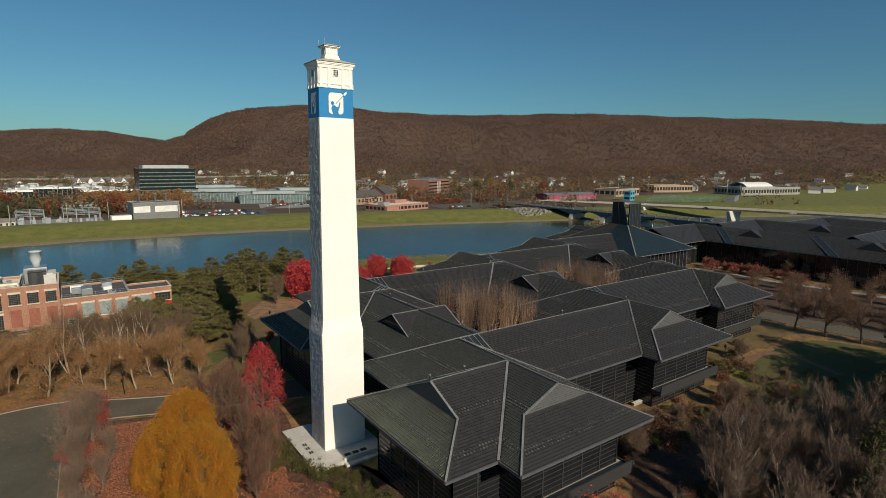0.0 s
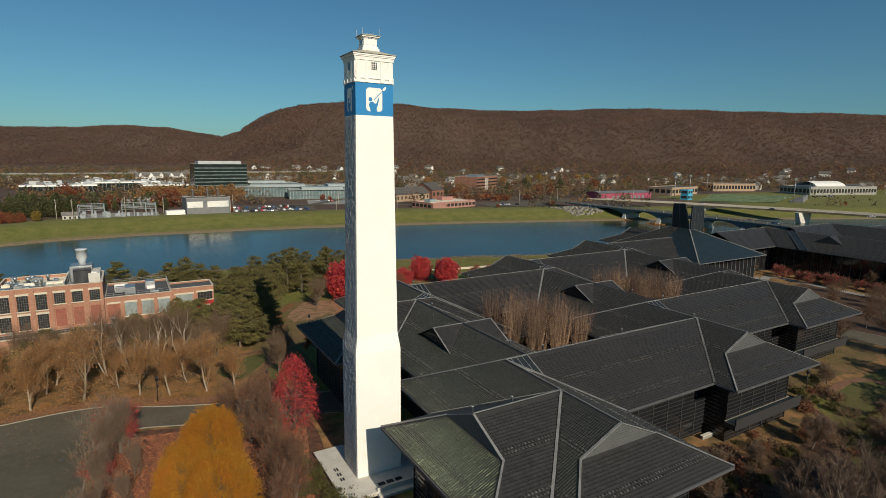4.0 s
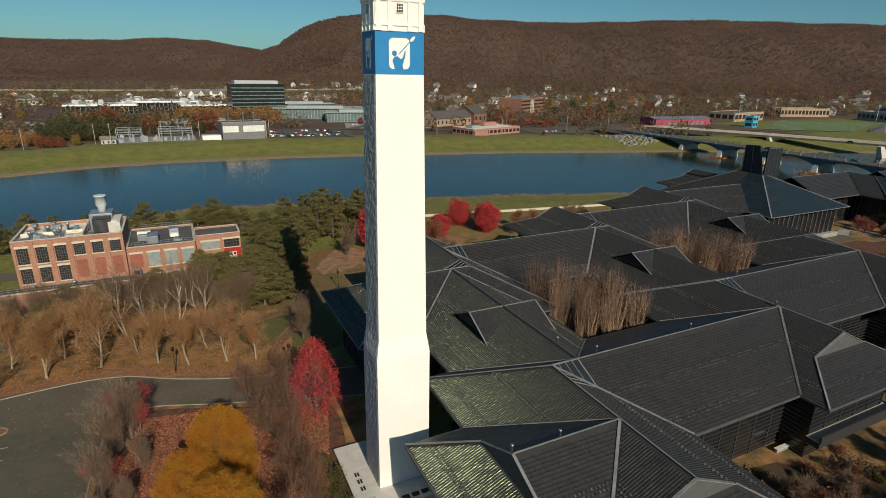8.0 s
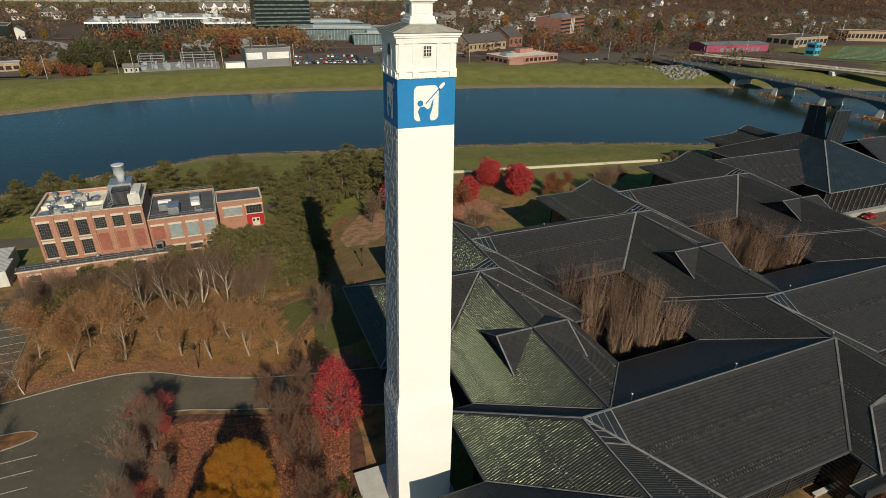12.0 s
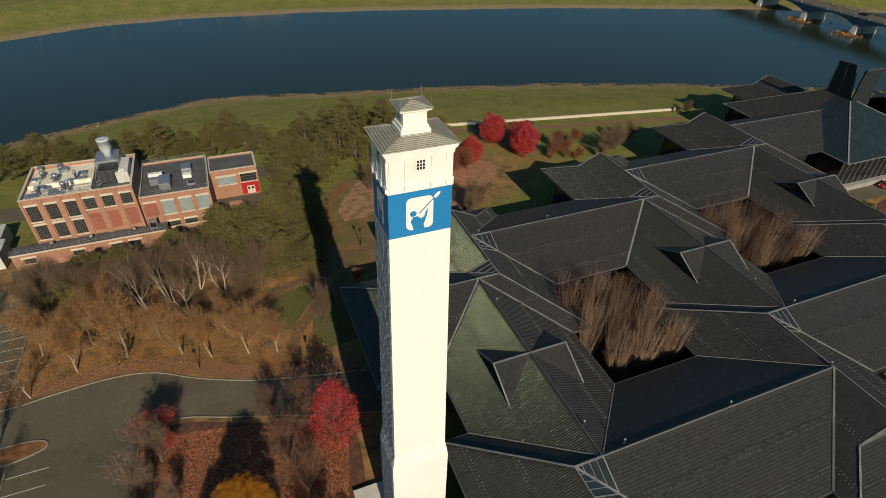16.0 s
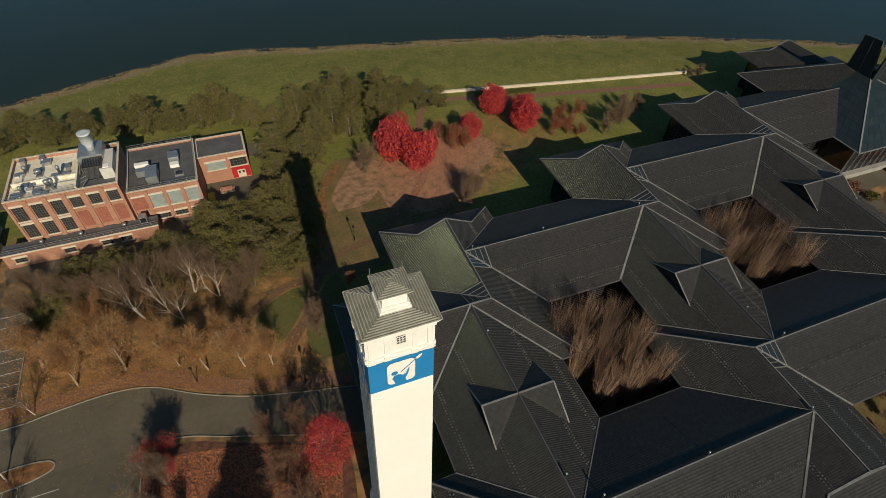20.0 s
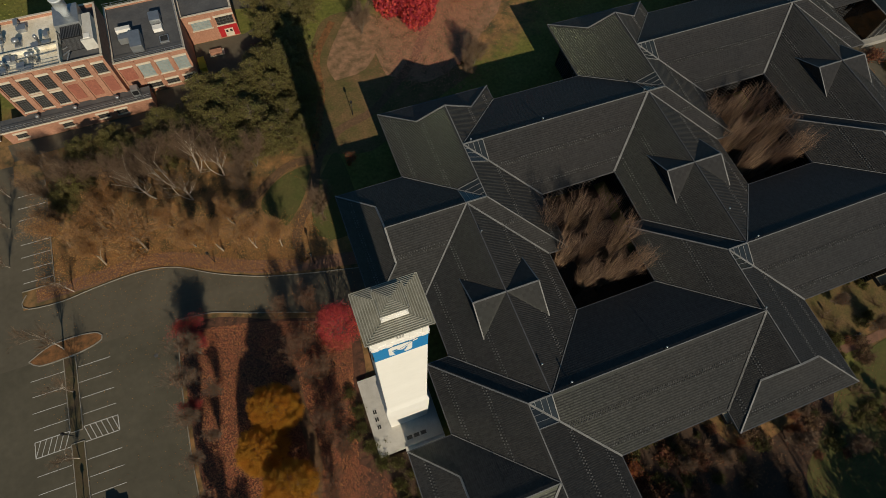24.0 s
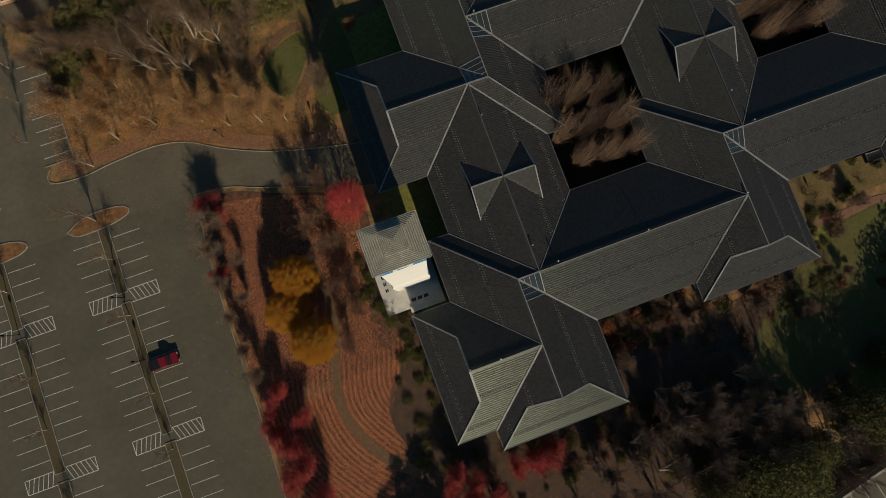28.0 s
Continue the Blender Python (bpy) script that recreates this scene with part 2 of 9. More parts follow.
PALE_BARK = material("pale_bark", (0.62, 0.55, 0.46), 0.85, second=(0.40, 0.34, 0.27), scale=2.0, fine=0.3)
OAK_BARK = material("light_oak_bark", (0.36, 0.29, 0.21), 0.9, second=(0.24, 0.185, 0.13), scale=2.0, fine=0.3)
TWIG = material("grey_twigs", (0.165, 0.108, 0.068), 0.9, island=0.3)
TWIG_GARDEN = material("brown_birch_twigs", (0.165, 0.112, 0.082), 0.9, island=0.4, hue=0.01)
TWIG_RED = material("reddish_twigs", (0.195, 0.138, 0.098), 0.9, island=0.3)
COURT_SHOOT = material("court_shoots", (0.32, 0.21, 0.135), 0.9, island=0.5, hue=0.012)
COURT_TWIG = material("court_twigs", (0.15, 0.092, 0.066), 0.9, island=0.5, hue=0.012)
BRUSH_TWIG = material("dark_brown_twigs", (0.15, 0.088, 0.056), 0.9, island=0.35)
OAK_TWIG = material("tan_oak_twigs", (0.27, 0.165, 0.09), 0.9, island=0.35, hue=0.012)
LEAF_RED = material("crimson_leaves", (0.56, 0.060, 0.072), 0.65, island=0.5, hue=0.02, leafy=0.42)
LEAF_RUST = material("rust_leaves", (0.34, 0.105, 0.045), 0.7, island=0.5, hue=0.03, leafy=0.42)
BED_RUST = material("dull_rust_leaves", (0.19, 0.07, 0.036), 0.8, island=0.5, hue=0.03)
BED_BROWN = material("dull_brown_leaves", (0.15, 0.085, 0.045), 0.8, island=0.5, hue=0.02)
LEAF_TAN = material("tan_oak_leaves", (0.46, 0.222, 0.080), 0.8, island=0.5, hue=0.018, leafy=0.42)
LEAF_GOLD = material("golden_leaves", (0.51, 0.185, 0.016), 0.8, second=(0.42, 0.22, 0.022), scale=0.3, island=0.28, hue=0.014, leafy=0.3)
NEEDLE = material("pine_needles", (0.172, 0.142, 0.048), 0.7, second=(0.128, 0.114, 0.039), scale=0.25, island=0.5, hue=0.03, leafy=0.25)
OLIVE_LEAF = material("yellowing_olive_leaves", (0.14, 0.122, 0.042), 0.75, second=(0.092, 0.09, 0.03), scale=0.3, island=0.35, hue=0.04, leafy=0.42)
LANTERN = material("dark_lantern_glass", (0.016, 0.022, 0.026), 0.45, second=(0.024, 0.03, 0.034), scale=0.5, spec=0.3)
LEAF_GREEN = material("olive_leaves", (0.13, 0.12, 0.034), 0.7, island=0.5, hue=0.04, leafy=0.42)
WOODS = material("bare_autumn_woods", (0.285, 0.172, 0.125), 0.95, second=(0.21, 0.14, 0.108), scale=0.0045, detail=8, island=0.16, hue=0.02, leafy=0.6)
TOWN_WOODS = material("mixed_autumn_crowns", (0.26, 0.175, 0.105), 0.95, second=(0.185, 0.135, 0.082), scale=0.02, island=0.4, hue=0.03, leafy=0.5)
STONE = material("grey_rock", (0.24, 0.225, 0.19), 0.9, island=0.3, fine=0.3, scale=1.0)
BRIDGE_BLUE = material("blue_grey_bridge_paint", (0.075, 0.135, 0.175), 0.6, second=(0.06, 0.11, 0.145), scale=0.2, fine=0.15)
FAR_RUST = material("muted_rust_crowns", (0.32, 0.11, 0.06), 0.95, island=0.4, hue=0.03, leafy=0.5)
FAR_TAN = material("muted_tan_crowns", (0.43, 0.235, 0.10), 0.95, island=0.35, hue=0.02, leafy=0.5)
FAR_YELLOW = material("muted_yellow_crowns", (0.36, 0.25, 0.06), 0.95, island=0.35, hue=0.02, leafy=0.5)
FAR_GREEN = material("muted_evergreen_crowns", (0.13, 0.13, 0.055), 0.95, island=0.4, hue=0.03, leafy=0.5)


# ---- building helpers ----
def mesh_of(name, verts, faces, mat, smooth=False):
    me = bpy.data.meshes.new(name)
    me.from_pydata([tuple(v) for v in verts], [], [tuple(f) for f in faces])
    me.materials.append(mat)
    if smooth:
        me.polygons.foreach_set("use_smooth", [True] * len(me.polygons))
    return me


def put(name, verts, faces, mat, parent=None, label="", smooth=False):
    ob = new(name, mesh_of(name, verts, faces, mat, smooth))
    ob.parent = parent
    return tagged(ob, label) if label else ob


def part(name, bm, mat, parent, label=""):
    me = bpy.data.meshes.new(name)
    bm.to_mesh(me)
    bm.free()
    me.materials.append(mat)
    ob = new(name, me)
    ob.parent = parent
    return tagged(ob, label) if label else ob


def thing(name, label, category, group="", at=(0, 0, 0), turn=0.0, kind=""):
    ob = new(name)
    ob.empty_display_size = 0.5
    ob.matrix_basis = pose(*at, 0, 0, turn)
    return tagged(ob, label, category, group, kind)


BOX = [(0, 3, 2, 1), (4, 5, 6, 7), (0, 1, 5, 4), (1, 2, 6, 5), (2, 3, 7, 6), (3, 0, 4, 7)]


def box_into(vs, fs, x0, y0, z0, x1, y1, z1):
    n = len(vs)
    vs += [(x0, y0, z0), (x1, y0, z0), (x1, y1, z0), (x0, y1, z0), (x0, y0, z1), (x1, y0, z1), (x1, y1, z1), (x0, y1, z1)]
    fs += [tuple(n + i for i in f) for f in BOX]


def box(name, lo, hi, mat, parent=None, label="", bevel=0.0):
    if bevel:
        bm = bmesh.new()
        bmesh.ops.create_cube(bm, size=1)
        for v in bm.verts:
            v.co = [lo[i] + (v.co[i] + 0.5) * (hi[i] - lo[i]) for i in range(3)]
        bmesh.ops.bevel(bm, geom=bm.edges[:], offset=bevel, segments=2, affect="EDGES", profile=0.7)
        return part(name, bm, mat, parent, label)
    vs, fs = [], []
    box_into(vs, fs, *lo, *hi)
    return put(name, vs, fs, mat, parent, label)


def bar_into(vs, fs, p, q, wide, high, lift=0.0):
    """A straight bar from p to q, its width level, its thickness upwards."""
    p, q = Vector(p), Vector(q)
    along = (q - p).normalized()
    side = along.cross(Vector((0, 0, 1)))
    side = Vector((1, 0, 0)) if side.length < 1e-4 else side.normalized()
    up = side.cross(along)
    n = len(vs)
    for e in (p, q):
        for s, u in ((-1, 0), (1, 0), (1, 1), (-1, 1)):
            vs.append(tuple(e + side * (s * wide / 2) + up * (lift + u * high)))
    fs += [tuple(n + i for i in f) for f in ((0, 1, 2, 3), (7, 6, 5, 4), (0, 4, 5, 1), (1, 5, 6, 2), (2, 6, 7, 3), (3, 7, 4, 0))]


def bar(name, p, q, wide, high, mat, parent=None, label="", lift=0.0):
    vs, fs = [], []
    bar_into(vs, fs, p, q, wide, high, lift)
    return put(name, vs, fs, mat, parent, label)


def lathe(name, profile, mat, parent=None, label="", sides=20, at=(0, 0, 0), smooth=True):
    vs = [(at[0] + r * math.cos(2 * math.pi * k / sides), at[1] + r * math.sin(2 * math.pi * k / sides), at[2] + z) for r, z in profile for k in range(sides)]
    fs = [(i * sides + k, i * sides + (k + 1) % sides, (i + 1) * sides + (k + 1) % sides, (i + 1) * sides + k) for i in range(len(profile) - 1) for k in range(sides)]
    fs += [tuple(range(sides))[::-1], tuple((len(profile) - 1) * sides + k for k in range(sides))]
    return put(name, vs, fs, mat, parent, label, smooth)


def smooth_line(points, step=1.5):
    """A curve through the given points."""
    p = [np.array(q, float) for q in points]
    p = [2 * p[0] - p[1], *p, 2 * p[-1] - p[-2]]
    out = []
    for a, b, c, d in zip(p, p[1:], p[2:], p[3:]):
        n = max(2, int(np.linalg.norm(c - b) / step))
        for u in np.arange(n) / n:
            out.append(0.5 * ((2 * b) + (c - a) * u + (2 * a - 5 * b + 4 * c - d) * u**2 + (-a + 3 * b - 3 * c + d) * u**3))
    return out + [p[-2]]


# ---- the lie of the land ----
NEAR_SHORE = ((-900, 60), (-300, 120), (-140, 165), (-47, 197), (0, 213), (20, 212), (41, 207), (79, 201), (127, 191), (176, 175), (220, 158), (300, 122), (420, 92), (620, 30), (1500, -500))
FAR_SHORE = ((-900, 180), (-300, 245), (-140, 290), (-75, 307), (-44, 321), (-5, 326), (49, 324), (101, 317), (143, 308), (195, 298), (256, 280), (308, 265), (420, 222), (620, 140), (1500, -350))
CREST = ((-60, 2.0), (-25, 2.0), (-3.7, 2.0), (0.1, 2.35), (3.4, 2.25), (6.0, 1.85), (8.2, 1.6), (9.4, 2.1), (10.7, 2.8), (12.2, 3.65), (13.7, 4.25), (15.8, 4.65), (17.9, 4.9), (20.6, 5.05), (26.8, 4.95), (31.4, 4.8), (36.1, 4.62), (47.6, 4.66), (53.1, 4.42), (58.2, 4.15), (67.4, 3.75), (74.0, 3.2), (120.0, 3.0))
WATER_LEVEL = -3.0


def curve_at(table, x):
    return np.interp(x, [p[0] for p in table], [p[1] for p in table])


def ease(u):
    u = np.clip(u, 0, 1)
    return u * u * (3 - 2 * u)


def ripple(x, y):
    return np.sin(x * 0.0031 + 1.3) * np.cos(y * 0.0023) + 0.5 * np.sin(x * 0.0083 + y * 0.0061) + 0.25 * np.sin(x * 0.021 - y * 0.017 + 2)


def land(x, y):
    """Height of the ground."""
    x, y = np.asarray(x, float), np.asarray(y, float)
    near, far = curve_at(NEAR_SHORE, x) - y, y - curve_at(FAR_SHORE, x)
    z = np.where(near > -20, WATER_LEVEL - 2 + 2 * ease((near + 8) / 8) + 3.0 * ease(near / 34), WATER_LEVEL - 2)
    levee = WATER_LEVEL - 2 + 2 * ease((far + 6) / 6) + 0.9 * ease(far / 6) + 5.2 * ease((far - 5) / 36) - 2.4 * ease((far - 50) / 18)
    z = np.where(far > -10, levee, z)
    r, bearing = np.hypot(x, y), np.degrees(np.arctan2(x, y))
    top = np.radians(curve_at(CREST, bearing))
    main, other = ease((bearing - 6.5) / 4), 1 - ease((bearing - 9) / 6)
    wob = 1 + 0.07 * ripple(x * 1.3, y * 1.3)
    hill = (41 + 2300 * np.tan(top)) * ease((r - 1150 * wob) / (2300 - 1150)) * main * (1 - 0.35 * ease((r - 2300) / 900))
    back = (41 + 3500 * np.tan(top)) * ease((r - 1900 * wob) / (3500 - 1900)) * other * (1 - 0.3 * ease((r - 3500) / 900))
    return z + np.where(far > 60, np.maximum(hill, back) * (1 + 0.004 * ripple(x * 3, y * 3)), 0)


def ground_at(x, y):
    return float(land(x, y))


def grid_lines(lo, fine_lo, fine_hi, hi, step):
    a = list(np.arange(fine_lo, fine_hi + 0.1, step))
    s, v = step, fine_hi
    while v < hi:
        s *= 1.07
        v += min(s, 60)
        a.append(v)
    s, v = step, fine_lo
    while v > lo:
        s *= 1.07
        v -= min(s, 90)
        a.insert(0, v)
    return np.array(a)


def build_ground():
    xs, ys = grid_lines(-2600, -110, 340, 4300, 4.0), grid_lines(-900, -60, 440, 4300, 4.0)
    gx, gy = np.meshgrid(xs, ys)
    z = land(gx, gy)
    nx, ny = len(xs), len(ys)
    i = np.arange(nx * ny).reshape(ny, nx)
    faces = np.stack([i[:-1, :-1], i[:-1, 1:], i[1:, 1:], i[1:, :-1]], -1).reshape(-1, 4)
    me = mesh_of("ground", np.stack([gx, gy, z], -1).reshape(-1, 3), faces, GROUND, True)
    near, far = curve_at(NEAR_SHORE, gx) - gy, gy - curve_at(FAR_SHORE, gx)
    # cover: how much of the ground is leaf litter; wild: how much is the woods' brown floor
    litter = ease((28 - gx) / 14) * ease((138 - gy) / 14) * ease((gx + 60) / 20)
    litter = np.maximum(litter, 0.8 * ease((48 - gy) / 14) * ease((gx - 18) / 10) * ease((100 - gx) / 14))
    litter = np.maximum(litter, 0.75 * ease(1.4 - np.hypot((gx - 60) / 26, (gy - 128) / 16)))
    litter = np.maximum(litter, 0.8 * ease((gx - 96) / 12) * ease((88 - gy) / 14))
    litter = np.maximum(litter, 0.8 * ease((gx - 116) / 8) * ease((128 - gy) / 12))
    wild = ease((far - 62) / 40) * (1 - ease((gx - 470) / 60) * ease((430 - gy) / 60))
    shore = np.maximum(ease((7 - near) / 5) * (near > -30), ease((9 - far) / 6) * (far > -30))
    for name, data in (("litter", litter), ("wild", wild), ("shore", shore)):
        me.attributes.new(name, "FLOAT", "POINT").data.foreach_set("value", data.ravel().astype(np.float32))
    return tagged(new("ground", me), "autumn grass, leaf litter and wooded hills", "ground", kind="structure")


def ground_material():
    m = material("ground_cover", (0.116, 0.128, 0.024), 0.95, second=(0.180, 0.166, 0.043), scale=0.16, detail=11, fine=0.65, bump=0.06, bump_scale=6)
    t = m.node_tree
    n, link = t.nodes, t.links.new
    b = n["Principled BSDF"]
    out = b.inputs["Base Color"].links[0].from_socket
    where = n.new("ShaderNodeNewGeometry")

    def layer(name, low, high, scale, out, edge=0.35):
        tex = n.new("ShaderNodeTexNoise")
        tex.inputs["Scale"].default_value, tex.inputs["Detail"].default_value, tex.inputs["Roughness"].default_value = scale, 8, 0.7
        link(where.outputs["Position"], tex.inputs["Vector"])
        ramp = n.new("ShaderNodeValToRGB")
        ramp.color_ramp.elements[0].position, ramp.color_ramp.elements[1].position = 0.38, 0.62
        ramp.color_ramp.elements[0].color, ramp.color_ramp.elements[1].color = (*low, 1), (*high, 1)
        link(tex.outputs[0], ramp.inputs[0])
        att = n.new("ShaderNodeAttribute")
        att.attribute_name = name
        soft = n.new("ShaderNodeMath")
        soft.operation = "MULTIPLY_ADD"
        soft.inputs[1].default_value, soft.inputs[2].default_value = 2 * edge, -edge
        tex2 = n.new("ShaderNodeTexNoise")
        tex2.inputs["Scale"].default_value, tex2.inputs["Detail"].default_value = 0.35, 6
        link(where.outputs["Position"], tex2.inputs["Vector"])
        link(tex2.outputs[0], soft.inputs[0])
        add = n.new("ShaderNodeMath")
        link(att.outputs["Fac"], add.inputs[0])
        link(soft.outputs[0], add.inputs[1])
        sharp = n.new("ShaderNodeMapRange")
        sharp.inputs[1].default_value, sharp.inputs[2].default_value = 0.3, 0.7
        link(add.outputs[0], sharp.inputs[0])
        mix = n.new("ShaderNodeMix")
        mix.data_type = "RGBA"
        link(sharp.outputs[0], mix.inputs[0])
        link(out, mix.inputs[6])
        link(ramp.outputs[0], mix.inputs[7])
        return mix.outputs[2]

    out = layer("litter", (0.085, 0.070, 0.030), (0.33, 0.175, 0.070), 0.32, out)
    out = layer("wild", (0.085, 0.053, 0.038), (0.108, 0.068, 0.048), 0.02, out)
    out = layer("shore", (0.27, 0.21, 0.125), (0.15, 0.115, 0.06), 0.9, out, 0.3)
    link(out, b.inputs["Base Color"])
    return m


GROUND = ground_material()
build_ground()


def build_water():
    m = material("river_water", (0.016, 0.025, 0.0145), 0.1, second=(0.020, 0.029, 0.0165), scale=0.02, spec=0.5)
    m.node_tree.nodes["Principled BSDF"].inputs["IOR"].default_value = 1.33
    n, link = m.node_tree.nodes, m.node_tree.links.new
    where, tex, bump = n.new("ShaderNodeNewGeometry"), n.new("ShaderNodeTexNoise"), n.new("ShaderNodeBump")
    tex.inputs["Scale"].default_value, tex.inputs["Detail"].default_value = 0.9, 5
    bump.inputs["Strength"].default_value, bump.inputs["Distance"].default_value = 0.5, 0.12
    link(where.outputs["Position"], tex.inputs["Vector"])
    link(tex.outputs[0], bump.inputs["Height"])
    link(bump.outputs[0], n["Principled BSDF"].inputs["Normal"])
    vs, fs = [], []
    xs = np.linspace(-900, 1500, 61)
    for x in xs:
        vs += [(x, float(curve_at(NEAR_SHORE, x)) - 14, WATER_LEVEL), (x, float(curve_at(FAR_SHORE, x)) + 12, WATER_LEVEL)]
    fs = [(2 * i, 2 * i + 2, 2 * i + 3, 2 * i + 1) for i in range(60)]
    tagged(put("water", vs, fs, m), "dark blue river with fine ripples between grassy banks", "river", kind="structure")


build_water()


def sheet(name, outline, mat, label, category, lift=0.03, kerb=0.0):
    """A flat piece of paving, lawn or bed on the ground, with an optional kerb round it."""
    bm = bmesh.new()
    for x, y in outline:
        bm.verts.new((x, y, lift))
    bm.faces.new(bm.verts[:])
    bmesh.ops.triangulate(bm, faces=bm.faces[:])
    bm.normal_update()
    if sum(f.normal.z for f in bm.faces) < 0:
        bmesh.ops.reverse_faces(bm, faces=bm.faces[:])
    ob = part(name, bm, mat, None)
    tagged(ob, label, category, kind="structure")
    if kerb:
        kerb_line([*outline, outline[0]], ob, lift)
    return ob


def kerb_line(points, parent, lift=0.0, wide=0.13, high=0.13):
    vs, fs = [], []
    for a, b in zip(points, points[1:]):
        bar_into(vs, fs, (*a[:2], lift), (*b[:2], lift), wide, high)
    put("kerb", vs, fs, KERB, parent, "pale stone kerb")


def ribbon(name, line, wide, mat, label, category, lift=0.035, follow=False, kerbs=False):
    pts = smooth_line(line)
    vs, fs = [], []
    left, right = [], []
    for k, p in enumerate(pts):
        d = np.array(pts[min(k + 1, len(pts) - 1)]) - np.array(pts[max(k - 1, 0)])
        d /= np.linalg.norm(d) + 1e-9
        s = np.array((-d[1], d[0])) * wide / 2
        for q, side in ((p[:2] + s, left), (p[:2] - s, right)):
            z = ground_at(*q) if follow else 0.0
            vs.append((q[0], q[1], z + lift))
            side.append((q[0], q[1], z))
    fs = [(2 * i, 2 * i + 1, 2 * i + 3, 2 * i + 2) for i in range(len(pts) - 1)]
    ob = tagged(put(name, vs, fs, mat), label, category, kind="structure")
    if kerbs:
        kerb_line(left, ob, lift)
        kerb_line(right, ob, lift)
    return ob


# ---- car park, drive and paths west of the offices ----
LOT_EAST = [(-11.9, 76.0), (-13.0, 64.4), (-13.4, 52.4), (-13.3, 43.5), (-13.2, 34.8), (-13.5, 23.3), (-13.7, 8.0), (-14, -30)]


def build_car_park():
    lot = sheet("parking_lot", [*LOT_EAST, (-75, -30), (-75, 76.5), (-30, 76.5)], ASPHALT, "dark grey asphalt parking lot with white stall lines", "parking lot", 0.03)
    kerb_line(LOT_EAST, lot, 0.03)
    sheet("drive", [(-75, 76.5), (-36.3, 76.5), (-36.3, 118), (-75, 118)], OLD_ASPHALT, "worn grey asphalt drive beside the parking rows", "road", 0.025)
    drive = [(-36.3, 76.45), (-30, 76.4), (-11.9, 76.0), (-6, 75.4), (0, 73.2), (6, 71.2), (14, 68.4), (19, 66.8), (26, 65), (26, 74), (17.6, 75.8), (12.2, 77.0), (4.0, 79.2), (-3.8, 82.5), (-10.4, 86.2), (-16.5, 87.4), (-21, 87.2), (-24.5, 86.9), (-29.5, 86.3), (-36.3, 86.6)]
    sheet("drive", drive, OLD_ASPHALT, "worn grey asphalt drive curving past the trees", "road", 0.025)
    north = smooth_line([(24, 74.4), (17.6, 75.8), (12.2, 77.0), (4.0, 79.2), (-3.8, 82.5), (-10.4, 86.2), (-16.5, 87.4), (-24.5, 86.9), (-30, 86.2), (-35.4, 86.6), (-36.4, 88.0), (-35.6, 89.4)])
    kerb_line(north, lot, 0.03)
    kerb_line(smooth_line([(-11.9, 76.0), (-6, 75.4), (0, 73.2), (6, 71.2), (14, 68.4), (22, 66)]), lot, 0.03)
    walk_line = [(-34, 88.6), (-24.5, 88.7), (-16.5, 89.2), (-10.0, 88.0), (-3.2, 84.4), (4.4, 81.1), (12.6, 78.9), (22, 77)]
    ribbon("pavement", walk_line, 2.6, BRICK_PATH, "russet brick pavement along the drive", "pavement", 0.05)
    ribbon("footpath", [(12.1, 79.7), (11.6, 84.4), (13.6, 88.5), (17, 93), (20.5, 101), (26, 106), (34, 108.5), (40, 113), (48, 120)], 1.8, PATH_DIRT, "narrow brown footpath across the lawn", "path", 0.05)
    ribbon("footpath", [(20.5, 101), (13.5, 100.7), (4.9, 95.2), (0, 93)], 1.8, PATH_DIRT, "narrow brown footpath under the trees", "path", 0.06)
    ribbon("footpath", [(20, 103), (25, 116), (27, 127), (33, 136)], 1.6, LITTER_TAN, "worn earth path beside the pines", "path", 0.05)

    def island(points, fill, label):
        ob = sheet("traffic_island", smooth_line([*points, points[0]], 0.8)[:-1], fill, label, "traffic island", 0.12)
        kerb_line(smooth_line([*points, points[0]], 0.8), ob, 0.03, 0.18, 0.12)

    island([(-36, 76.9), (-32.5, 78.6), (-28, 78.9), (-24.8, 78.3), (-24.3, 77), (-27, 76), (-31, 75.6), (-34.5, 75.7)], LITTER_TAN, "grassy traffic island with fallen leaves")
    island([(-52, 77.5), (-48, 78.9), (-44.4, 78.2), (-43.4, 77), (-45, 76), (-49, 75.6), (-52, 76)], LITTER_TAN, "grassy traffic island with fallen leaves")
    island([(-60, 86), (-54, 87.5), (-48, 86.8), (-46, 85.5), (-49, 84.2), (-56, 84)], LITTER_TAN, "grassy traffic island with fallen leaves")
    for x in (-29.7, -49.2):
        for lo, hi in ((62.9, 75.6), (36.1, 61.0), (8.0, 34.4)):
            strip = sheet("median_strip", [(x - 0.95, lo), (x + 0.95, lo), (x + 0.95, hi), (x - 0.95, hi)], MEDIAN, "narrow dull green strip between parking rows", "median strip", 0.12)
            kerb_line([(x - 0.95, lo), (x + 0.95, lo), (x + 0.95, hi), (x - 0.95, hi), (x - 0.95, lo)], strip, 0.03)
    stall = None
